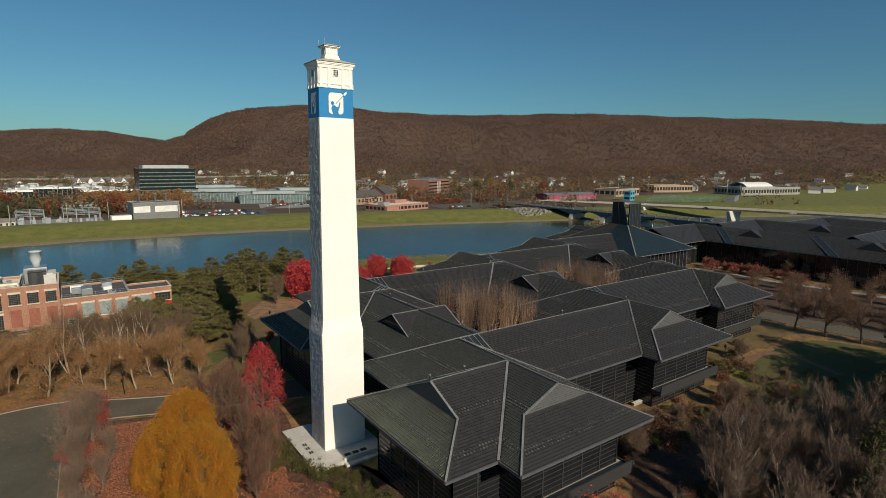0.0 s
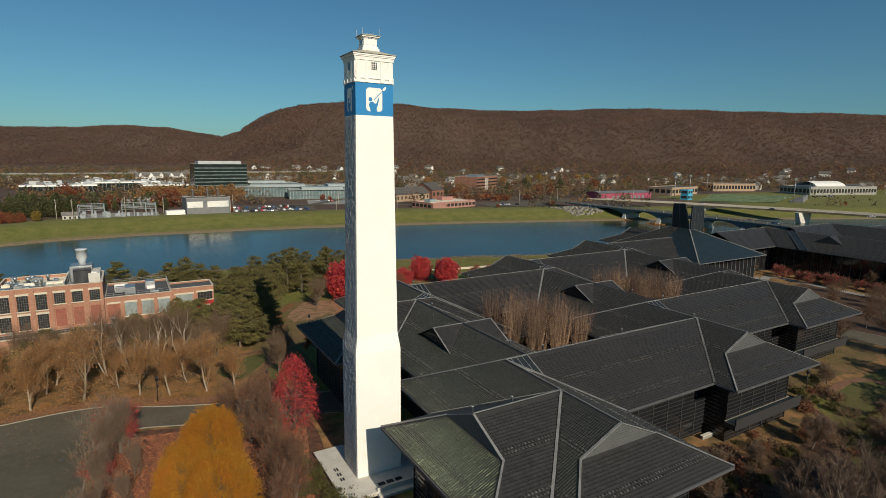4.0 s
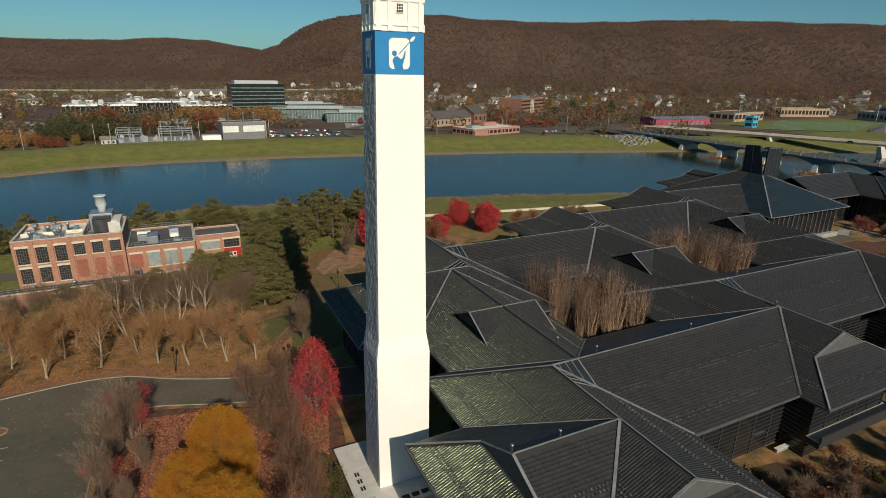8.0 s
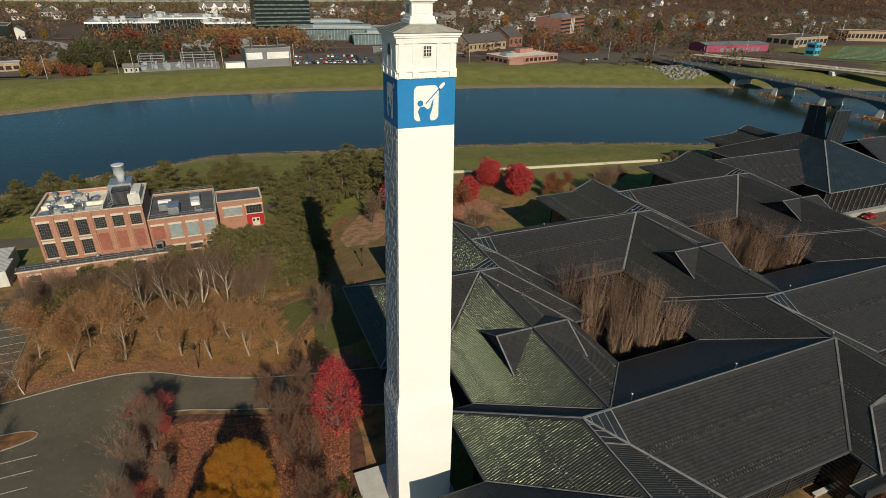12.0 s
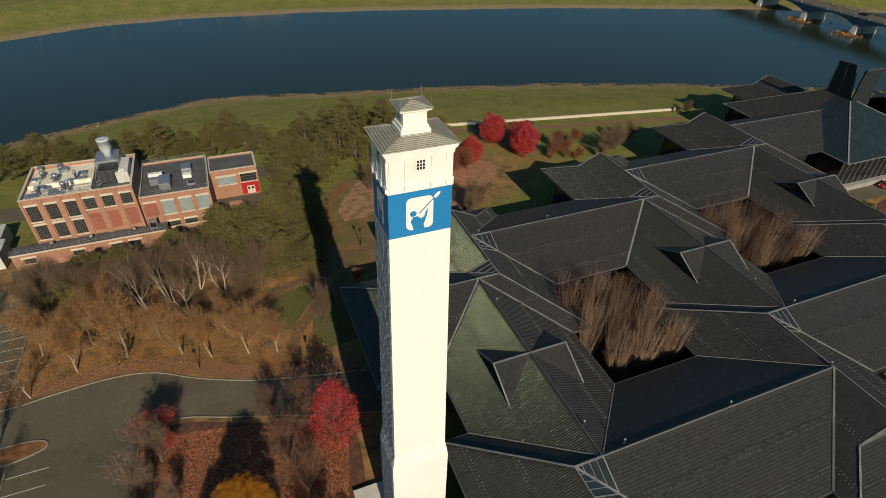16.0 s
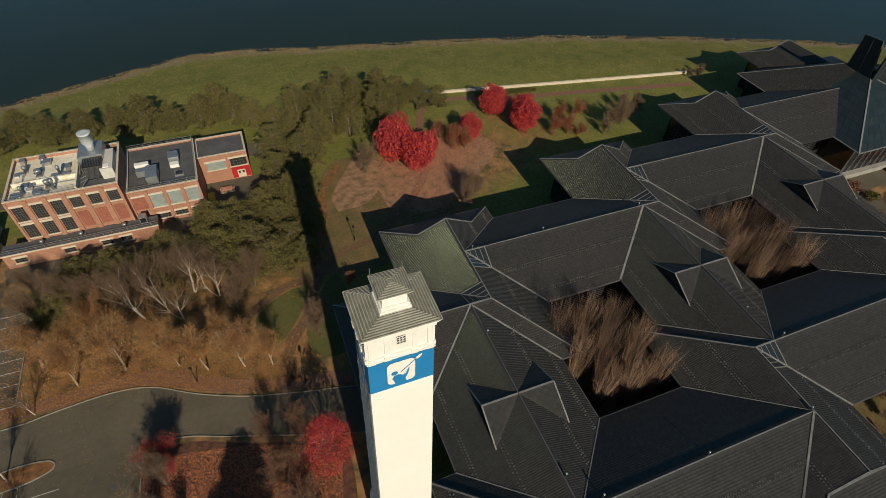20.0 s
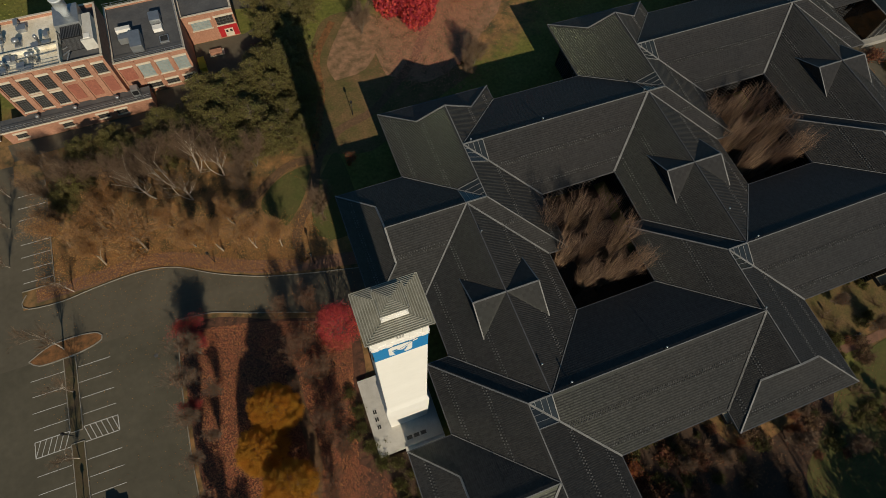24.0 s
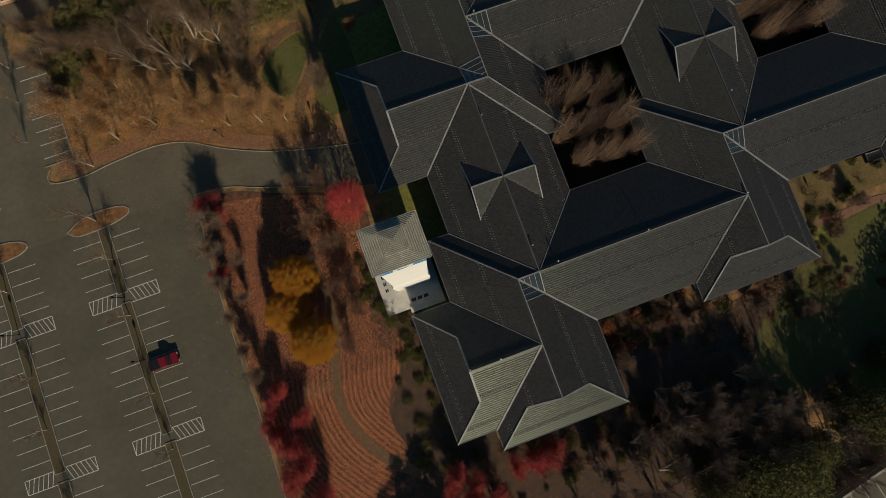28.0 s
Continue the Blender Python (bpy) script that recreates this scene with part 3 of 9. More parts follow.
    for x in (-29.7, -49.2, -68.5):
        for side in (-1, 1):
            y = 73.4
            while y > 8:
                hatch = abs(y - 62.0) < 1.4 or abs(y - 35.5) < 1.4
                x0, x1 = x + side * 1.1, x + side * 6.3
                vs, fs = [], []
                if hatch:
                    y = 62.0 if abs(y - 62.0) < 1.4 else 35.5
                    for yy in (y - 1.25, y + 1.25):
                        bar_into(vs, fs, (x0, yy, 0.034), (x1, yy, 0.034), 0.12, 0.008)
                    bar_into(vs, fs, (x1, y - 1.25, 0.034), (x1, y + 1.25, 0.034), 0.12, 0.008)
                    for k in range(6):
                        a = x0 + (x1 - x0) * k / 6
                        bar_into(vs, fs, (a, y + 1.25, 0.034), (a + (x1 - x0) / 6, y - 1.25, 0.034), 0.1, 0.007)
                    put("hatched_bay", vs, fs, LINE, lot)
                    y -= 4.1
                    continue
                bar_into(vs, fs, (x0, y, 0.034), (x1, y, 0.034), 0.09, 0.008)
                put("stall_line", vs, fs, LINE, lot)
                y -= 2.72
    sheet("drive", [(-36.4, 90.2), (-30.8, 90.2), (-30.8, 113), (-36.4, 113)], OLD_ASPHALT, "worn asphalt stalls under the oaks", "road", 0.045)
    kerb_line([(-36.2, 90.2), (-30.8, 90.2), (-30.8, 113)], lot, 0.045)
    for k in range(8):
        bar("stall_line", (-36.0, 91.8 + 2.65 * k, 0.05), (-31.0, 91.8 + 2.65 * k, 0.05), 0.1, 0.008, LINE, lot)
    for x, y in ((-16.5, 43.0), (-17.2, 40.2), (-16.2, 71)):
        lathe("manhole_cover", [(0.35, 0), (0.35, 0.012), (0.3, 0.014)], FASCIA, lot, "", 16, (x, y, 0.03))


build_car_park()
sheet("leaf_bed", smooth_line([(-12.6, 75), (-5, 74.2), (3, 71), (12, 68), (17, 66), (16.5, 56), (13.5, 52), (13, 44), (15.6, 38), (13.3, 31.5), (9, 24.6), (8.5, 16), (9, 6), (-13, 6), (-12.8, 23.3), (-12.6, 34.8), (-12.5, 43.5), (-12.7, 52.4), (-12.3, 64.4), (-12.6, 75)], 2)[:-1], LITTER_RED, "ground thick with russet fallen leaves", "leaf litter", 0.035)
sheet("leaf_bed", smooth_line([(40, 117), (48, 112.5), (58, 116), (65, 122), (72, 128), (74, 134), (66, 139), (54, 138), (44, 134), (40, 126), (40, 117)], 2)[:-1], PINK_LITTER, "pinkish carpet of leaves under red maples", "leaf litter", 0.03)
sheet("leaf_bed", smooth_line([(29, 119), (36, 120), (41, 126), (43, 134), (38, 137.5), (32.5, 131), (28.5, 124), (29, 119)], 2)[:-1], PINK_LITTER, "pinkish leaves beneath a bare tree", "leaf litter", 0.034)
BED_PATH = [(4.6, 60), (4.7, 52), (4.9, 45.5), (3.2, 39.3), (1.4, 33.5), (1.1, 28.9), (2.1, 24.5), (4.3, 20.2), (7.2, 16.4), (11, 13)]
ribbon("footpath", BED_PATH, 1.9, PATH_DIRT, "brown dirt path curving through the leaf bed", "path", 0.075, kerbs=False)
ribbon("footpath", [(1.2, 33.7), (-1.5, 34.1), (-5, 34.1), (-10.5, 33.6)], 1.9, PATH_DIRT, "dirt path branching towards the parking lot", "path", 0.072)
sheet("lawn", smooth_line([(6, 44.5), (10.5, 42), (15.2, 37.5), (13.6, 32.5), (9.5, 31), (5, 35), (6, 44.5)], 1)[:-1], THIN_LITTER, "leaf-strewn lawn edged by shrubs", "lawn", 0.034)
sheet("leaf_bed", smooth_line([(12, 104), (20, 101.5), (26, 100), (31, 99), (40, 103), (50, 108), (60, 113), (50, 116), (44, 119), (45, 124), (45, 133), (38, 138), (31, 137), (26, 130), (18, 124), (10, 114), (12, 104)], 2)[:-1], THIN_LITTER, "tan leaf-strewn ground beside the pines", "leaf litter", 0.02)
sheet("planting_bed", [(11.5, 54), (13.4, 41), (14.5, 37), (12.5, 31), (8.6, 24.5), (8.6, 8), (26, 8), (26, 30), (22, 32), (20.5, 41.5), (14.6, 42), (14.6, 56)], SOIL, "dark shrub bed beside the offices", "planting bed", 0.02)
sheet("lawn", smooth_line([(7.8, 90.5), (10.4, 88), (13.0, 90.2), (15.6, 93.6), (17.6, 97.8), (18.2, 99.8), (13.4, 99.3), (9.6, 97.2), (7.0, 94), (7.8, 90.5)], 1)[:-1], LAWN, "green lawn between two narrow footpaths", "lawn", 0.032)
sheet("lawn", smooth_line([(15.5, 84), (19, 82), (24, 84), (25, 94), (24, 101), (20, 97), (16, 90), (15.5, 84)], 1)[:-1], LAWN, "green lawn beside the footpath", "lawn", 0.03)


# ---- the office building: one folded slate roof over dark glass ----
RIDGE, EAVE, HALF = 15.08, 9.88, 11.27
PITCH = (RIDGE - EAVE) / HALF
STEP_E, STEP_N = Vector((41.17, 11.04)), Vector((7.32, 44.35))
CORNER = Vector((37.12, 40.60))
ARM, SHIFT = 11.04, 3.73
LONG, REACH = 41.17, 44.35 - 11.04
GABLE = 5.5
office = thing("office_building", "low office building with a folded dark slate roof over black glass", "office building")
GUARD_BOXES = []


def clip(poly, f):
    """The part of a polygon of (x, y) where f is not negative."""
    out = []
    for a, b in zip(poly, poly[1:] + poly[:1]):
        fa, fb = f(a), f(b)
        if fa >= 0:
            out.append(a)
        if (fa >= 0) != (fb >= 0):
            u = fa / (fa - fb)
            out.append((a[0] + (b[0] - a[0]) * u, a[1] + (b[1] - a[1]) * u))
    return out


TILE, ROW = 0.30, 0.36


def tile_mesh(origin, along, down, up, spots, name):
    """Ribbed slates: each lifts at its lower end and along one side, where a sloping rib closes it. spots: (s, d) of their corners."""
    n = len(spots)
    s, d = spots[:, 0], spots[:, 1]
    flat = abs(down[1]) > 0.5
    lap = 0.14 * TILE
    rib, step = (0.02 if flat else 1.35 * lap), (0.03 if down[1] > 0.5 else 0.05)
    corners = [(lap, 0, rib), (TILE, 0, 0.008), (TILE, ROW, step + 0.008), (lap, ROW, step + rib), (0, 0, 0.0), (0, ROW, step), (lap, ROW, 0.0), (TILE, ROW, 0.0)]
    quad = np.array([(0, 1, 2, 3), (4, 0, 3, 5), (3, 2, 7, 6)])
    if down[1] < -0.5:
        # on the sunny slopes each slate is bent: its lower half lies flatter and stands off the course below
        w, half, lift = TILE - 0.012, 0.56 * ROW, 0.058
        corners = [(0, 0, 0.012), (w, 0, 0.012), (w, half, 0.014), (0, half, 0.014), (w, ROW, lift), (0, ROW, lift), (0, ROW, 0.0), (w, ROW, 0.0)]
        quad = np.array([(0, 1, 2, 3), (3, 2, 4, 5), (5, 4, 7, 6)])
    rng = np.random.default_rng(n)
    # no two slates lie quite alike: each rocks a little
    v = np.stack([origin + (s + a + (rng.normal(0, 0.003, n) if k in (0, 3) else 0))[:, None] * along + (d + b)[:, None] * down + (c + (rng.normal(0, 0.004, n) if k < 4 and n > 1 else 0 * s))[:, None] * up for k, (a, b, c) in enumerate(corners)], 1).reshape(-1, 3)
    f = (np.arange(n)[:, None, None] * 8 + quad[None]).reshape(-1, 4)
    me = mesh_of(name, v, f, SLATE)
    me.materials.append(RIB)
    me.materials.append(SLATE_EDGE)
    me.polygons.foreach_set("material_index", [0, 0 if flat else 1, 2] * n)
    return me


def slope(o, poly, axis, sign, ridge_at, guards=True, single=False):
    """A roof slope: a deck, and ribbed slates in courses on it. o: origin; poly: outline in plan; axis 0 or 1: the way it falls;
    sign: towards + or -; ridge_at: where its plane reaches the ridge's height."""
    pts = [(o[0] + p[0], o[1] + p[1]) for p in poly]
    line = o[axis] + ridge_at
    depth = lambda p: sign * (p[axis] - line)  # noqa: E731
    far = max(depth(p) for p in pts)
    deck = [(p[0], p[1], RIDGE - PITCH * depth(p)) for p in pts]
    ob = put("roof_slope", deck, [tuple(range(len(deck)))], SLATE, office)
    if ob.data.polygons[0].normal.z < 0:
        ob.data.flip_normals()
    # slates whose four corners lie on the slope
    q = np.array([(p[1 - axis], depth(p)) for p in pts])
    ss, dd = np.meshgrid(np.arange(q[:, 0].min(), q[:, 0].max(), TILE), np.arange(0.0, far, ROW))
    spots = np.stack([ss.ravel(), dd.ravel()], 1)
    keep = np.ones(len(spots), bool)
    for du, dv in ((0, 0), (TILE, 0), (0, ROW), (TILE, ROW)):
        x, y = spots[:, 0] + du, spots[:, 1] + dv - 1e-3
        inside = np.zeros(len(spots), bool)
        for (ax, ay), (bx, by) in zip(q, np.roll(q, -1, 0)):
            if ay != by:
                inside ^= ((ay > y) != (by > y)) & (x < (bx - ax) * (y - ay) / (by - ay) + ax)
        keep &= inside
    spots = spots[keep]
    along, down, up = np.zeros(3), np.zeros(3), np.array((0, 0, 1.0))
    along[1 - axis], down[axis], down[2] = 1.0, sign, -PITCH
    origin = np.zeros(3)
    origin[axis], origin[2] = line, RIDGE
    # the raised side is the one towards the south or the west
    if single:
        one = tile_mesh(np.zeros(3), along, down, up, np.zeros((1, 2)), "slate")
        if one.polygons[0].normal.z < 0:
            one.flip_normals()
        for u, w in spots[-300:]:
            tile = new("slate", one)
            tile.parent, tile.location = ob, origin + u * along + w * down
        spots = spots[:-300]
    if len(spots):
        me = tile_mesh(origin, along, down, up, spots, "slating")
        if me.polygons[0].normal.z < 0:
            me.flip_normals()
        slates = new("slating", me)
        slates.parent = ob
        tagged(slates, kind="stuff")
    # underside
    under = [(p[0], p[1], RIDGE - PITCH * depth(p) - 0.28) for p in pts]
    put("soffit", under, [tuple(range(len(under)))], SOFFIT, office)
    if guards and not (axis == 1 and sign > 0):
        for d in (4.55, 4.95, 9.1, 9.5):
            if d > far:
                continue
            cut = []
            for a, b in zip(pts, pts[1:] + pts[:1]):
                da, db = depth(a) - d, depth(b) - d
                if (da >= 0) != (db >= 0):
                    u = da / (da - db)
                    cut.append((a[0] + (b[0] - a[0]) * u, a[1] + (b[1] - a[1]) * u))
            if len(cut) == 2:
                lo, hi = sorted(c[1 - axis] for c in cut)
                s = lo + 0.35 + (0.22 if d in (4.95, 9.5) else 0)
                while s < hi - 0.3:
                    p = [0, 0]
                    p[axis], p[1 - axis] = line + sign * d, s
                    GUARD_BOXES.append((p[0], p[1], RIDGE - PITCH * d + 0.05))
                    s += 0.44
    return ob


def cap(o, a, b, za=RIDGE, zb=RIDGE, wide=0.15, mat=None, high=0.07, name="ridge_cap"):
    bar(name, (o[0] + a[0], o[1] + a[1], za), (o[0] + b[0], o[1] + b[1], zb), wide, high, mat or LEAD, office, "", 0.12)


def eaves(o, a, b):
    bar("gutter", (o[0] + a[0], o[1] + a[1], EAVE - 0.3), (o[0] + b[0], o[1] + b[1], EAVE - 0.3), 0.15, 0.33, FASCIA, office)


def gable_panel(o, p, q, peak):
    """The upright triangle under a ridge's end, of thin boards."""
    base = RIDGE - PITCH * GABLE
    a, b, c = (Vector((o[0] + p[0], o[1] + p[1], base)), Vector((o[0] + q[0], o[1] + q[1], base)), Vector((o[0] + peak[0], o[1] + peak[1], RIDGE)))
    rows, vs, fs = 9, [], []
    out = (b - a).cross(Vector((0, 0, 1))).normalized()
    for k in range(rows):
        u, w = k / rows, (k + 1) / rows - 0.02
        quad = [a.lerp(c, u), b.lerp(c, u), b.lerp(c, w), a.lerp(c, w)]
        i = len(vs)
        vs += [tuple(v + out * (0.05 if n < 2 else 0.0)) for n, v in enumerate(quad)]
        fs.append((i, i + 1, i + 2, i + 3))
    put("gable_panel", vs, fs, GREY_PANEL, office, "grey louvred gable panel")
    for e in (a, b):
        bar("barge_board", e + Vector((0, 0, 0.03)), c + Vector((0, 0, 0.03)), 0.3, 0.08, LEAD, office)


def glazed_wing(x0, y0, x1, y1, z1=EAVE + 0.75, terrace=False, z0=0.0, fine=True):
    """The dark glass storeys under the roof, with level rails and posts."""
    vs, fs = [], []
    box_into(vs, fs, x0, y0, z0, x1, y1, z1)
    put("glazing", vs, fs, DARK_GLASS, office, "black glass curtain wall")
    ring = []
    fr = []
    for a, b in (((x0, y0), (x1, y0)), ((x1, y0), (x1, y1)), ((x1, y1), (x0, y1)), ((x0, y1), (x0, y0))):
        bar_into(ring, fr, (*a, 0), (*b, 0), 0.16, 0.07)
    me = mesh_of("rail", ring, fr, MULLION)
    z = z0 + 0.4
    while z < EAVE and fine:
        ob = new("rail", me)
        ob.parent, ob.location.z = office, z
        z += 0.62
    vs, fs = [], []
    for a, b in (((x0, y0), (x1, y0)), ((x1, y0), (x1, y1)), ((x1, y1), (x0, y1)), ((x0, y1), (x0, y0))):
        n = max(1, int(math.dist(a, b) / 3.1))
        for k in range(n + 1):
            px, py = a[0] + (b[0] - a[0]) * k / n, a[1] + (b[1] - a[1]) * k / n
            box_into(vs, fs, px - 0.09, py - 0.09, z0, px + 0.09, py + 0.09, z1)
    if terrace:
        one = mesh_of("post", vs[:8], fs[:6], MULLION)
        for k in range(0, len(vs), 8):
            ob = new("post", one)
            ob.parent, ob.location = office, (vs[k][0] - vs[0][0], vs[k][1] - vs[0][1], 0)
    else:
        tagged(put("post", vs, fs, MULLION, office), kind="stuff")
    if terrace:
        # a low terrace round the wing's south end
        outline = [(x0 - 0.4, y0 - 1.8), (x1 + 0.9, y0 - 1.8), (x1 + 0.9, y0 + 5.0), (x1 - 0.1, y0 + 5.0), (x1 - 0.1, y0 - 0.05), (x0 - 0.4, y0 - 0.05)]
        n = len(outline)
        for name, mat, za, zb, label in (("terrace_edge", SOFFIT, 2.6, 3.4, "dark terrace edge"), ("terrace_floor", GRAVEL, 3.4, 3.5, "cream gravel terrace")):
            vs = [(*p, z) for z in (za, zb) for p in outline]
            put(name, vs, [tuple(range(n))[::-1], tuple(range(n, 2 * n))] + [(k, (k + 1) % n, n + (k + 1) % n, n + k) for k in range(n)], mat, office, label)
        for a, b in zip(outline[:3], outline[1:3]):
            bar("terrace_kerb", (*a, 3.4), (*b, 3.4), 0.2, 0.95 if a[1] == b[1] else 0.3, SOFFIT, office)


W, A, D, L, C = HALF, ARM, SHIFT, LONG, REACH
INSET = HALF - 3.0


def dormers(o, ridge_x, mid_y):
    """Two small gables back to back across the ridge."""
    for s in (-1, 1):
        c = (o[0] + ridge_x, o[1] + mid_y)
        px = c[0] + s * 5.6
        base = RIDGE - PITCH * 5.6
        for t in (-1, 1):
            tri = [(*c, RIDGE + 0.06), (px, c[1], RIDGE + 0.06), (px, c[1] + t * 5.3, base + 0.02)]
            face = put("dormer_slope", tri, [(0, 1, 2)], SLATE, office)
            if face.data.polygons[0].normal.z < 0:
                face.data.flip_normals()
            vs, fs = [], []
            for k in range(10):
                u, w = k / 10, (k + 1) / 10
                x = c[0] + s * 5.6 * w
                n = max(1, int(abs(px - x) / 0.6))
                for j in range(n):
                    e0, e1 = x + (px - x) * j / n, x + (px - x) * (j + 0.94) / n
                    y0, y1 = c[1] + t * 5.3 * u, c[1] + t * 5.3 * w
                    z0, z1 = RIDGE + 0.06 - (RIDGE - base) * u, RIDGE + 0.06 - (RIDGE - base) * w
                    i = len(vs)
                    vs += [(e0, y0, z0 + 0.02), (e1, y0, z0 + 0.02), (e1, y1, z1 + 0.06), (e0, y1, z1 + 0.06)]
                    fs.append((i, i + 1, i + 2, i + 3))
            tagged(put("slating", vs, fs, SLATE, face), kind="stuff")
        inner = px - s * 0.35
        put("dormer_front", [(inner, c[1] - 5.0, base), (inner, c[1] + 5.0, base), (inner, c[1], RIDGE - 0.1)], [(0, 1, 2)], DARK_GLASS, office, "dark dormer window")
        for t in (-1, 1):
            bar("barge_board", (px, c[1] + t * 5.3, base), (px, c[1], RIDGE + 0.05), 0.2, 0.09, LEAD, office)
        bar("ridge_cap", (*c, RIDGE + 0.06), (px, c[1], RIDGE + 0.06), 0.26, 0.06, LEAD, office)


def skylight(o, corner, sx, sy):
    """A square of glass laid into a valley, half on each slope. corner: the ridge crossing; sx, sy: the way it lies."""
    s = SHIFT
    cx, cy = o[0] + corner[0], o[1] + corner[1]
    low = RIDGE - PITCH * s + 0.1
    p0, p1, p2, p3 = (cx, cy, RIDGE + 0.1), (cx + sx * s, cy, RIDGE + 0.1), (cx + sx * s, cy + sy * s, low), (cx, cy + sy * s, RIDGE + 0.1)
    sky = put("skylight", [p0, p1, p2, p3], [(0, 1, 2), (0, 2, 3)], SKYGLASS, office, "dark glass valley skylight")
    for k in range(5):
        u = k / 4
        a = (cx + sx * s * u, cy, RIDGE + 0.1)
        b = (cx + sx * s * u, cy + sy * s * u, RIDGE + 0.1 - PITCH * s * u)
        c = (cx, cy + sy * s * u, RIDGE + 0.1)
        if k:
            bar("glazing_bar", a, b, 0.07, 0.05, LEAD, sky)
            bar("glazing_bar", c, b, 0.07, 0.05, LEAD, sky)
    bar("frame", p0, p1, 0.24, 0.1, LEAD, sky)
    bar("frame", p1, p2, 0.14, 0.08, LEAD, sky)
    bar("frame", p2, p3, 0.14, 0.08, LEAD, sky)


def end_gable(o, x, y, s):
    """The gable and lean-to at the end of a ridge that runs in y; s: -1 south, 1 north."""
    slope(o, [(x - W, y + s * (W - GABLE)), (x + W, y + s * (W - GABLE)), (x + GABLE, y), (x - GABLE, y)], 1, s, y - s * GABLE, True, s < 0 and o == CORNER)
    gable_panel(o, (x - s * -GABLE, y), (x + s * -GABLE, y), (x, y))
    for t in (-1, 1):
        cap(o, (x + t * GABLE, y), (x + t * W, y + s * (W - GABLE)), RIDGE - PITCH * GABLE, EAVE, 0.22, name="hip_cap")
    eaves(o, (x - W, y + s * (W - GABLE)), (x + W, y + s * (W - GABLE)))


def south_wing(o, first):
    y = -A - 9.0
    slope(o, [(0, 0), (0, -A), (-W, -A + W), (-W, W)], 0, -1, 0)
    slope(o, [(0, -A), (-W, -A - W), (-W, y - (W - GABLE)), (-GABLE, y), (0, y)], 0, -1, 0)
    slope(o, [(0, 0), (0, y), (GABLE, y), (W, y - (W - GABLE)), (W, -W)], 0, 1, 0)
    end_gable(o, 0, y, -1)
    cap(o, (0, 0), (0, y))
    cap(o, (0, -A), (-W, -A - W), RIDGE, EAVE, 0.30, name="valley_flashing")
    cap(o, (0, -A), (-W, -A + W), RIDGE, EAVE, 0.12, name="valley_flashing")
    cap(o, (0, 0), (-W, W), RIDGE, EAVE, 0.2, name="hip_cap")
    eaves(o, (-W, -A + W), (-W, W))
    eaves(o, (-W, -A - W), (-W, y - (W - GABLE)))
    eaves(o, (W, y - (W - GABLE)), (W, -W))
    glazed_wing(o[0] - INSET, o[1] + y - (W - GABLE) + 3.0, o[0] + INSET, o[1] - A, terrace=True)
    glazed_wing(o[0] - INSET, o[1] - A, o[0] + INSET, o[1] + INSET)


def west_arm(o, reach, back=0.0):
    """A ridge that runs west from a crossing to its own gable. back: how far a pavilion from the south meets it before the crossing."""
    x = -reach
    slope(o, [(-back, -A), (x, -A), (x, -A - GABLE), (x - (W - GABLE), -A - W), (-back - W, -A - W)], 1, -1, -A)
    if back:
        slope(o, [(-back, -A), (0, -A), (W, -A - W), (-back + W, -A - W)], 1, -1, -A)
        cap(o, (-back, -A), (-back + W, -A - W), RIDGE, EAVE, 0.30, name="valley_flashing")
        cap(o, (0, -A), (W, -A - W), RIDGE, EAVE, 0.2, name="hip_cap")
        eaves(o, (-back + W, -A - W), (W, -A - W))
    slope(o, [(0, -A), (x, -A), (x, -A + GABLE), (x - (W - GABLE), -A + W), (-W, -A + W)], 1, 1, -A)
    slope(o, [(x, -A - GABLE), (x, -A + GABLE), (x - (W - GABLE), -A + W), (x - (W - GABLE), -A - W)], 0, -1, x + GABLE)
    gable_panel(o, (x, -A + GABLE), (x, -A - GABLE), (x, -A))
    cap(o, (0, -A), (x, -A))
    for t in (-1, 1):
        cap(o, (x, -A + t * GABLE), (x - (W - GABLE), -A + t * W), RIDGE - PITCH * GABLE, EAVE, 0.22, name="hip_cap")
        eaves(o, (x - (W - GABLE), -A + t * W), (-W, -A + t * W))
    eaves(o, (x - (W - GABLE), -A - W), (x - (W - GABLE), -A + W))
    glazed_wing(o[0] + x - (W - GABLE) + 3.0, o[1] - A - INSET, o[0] - 1, o[1] - A + INSET)


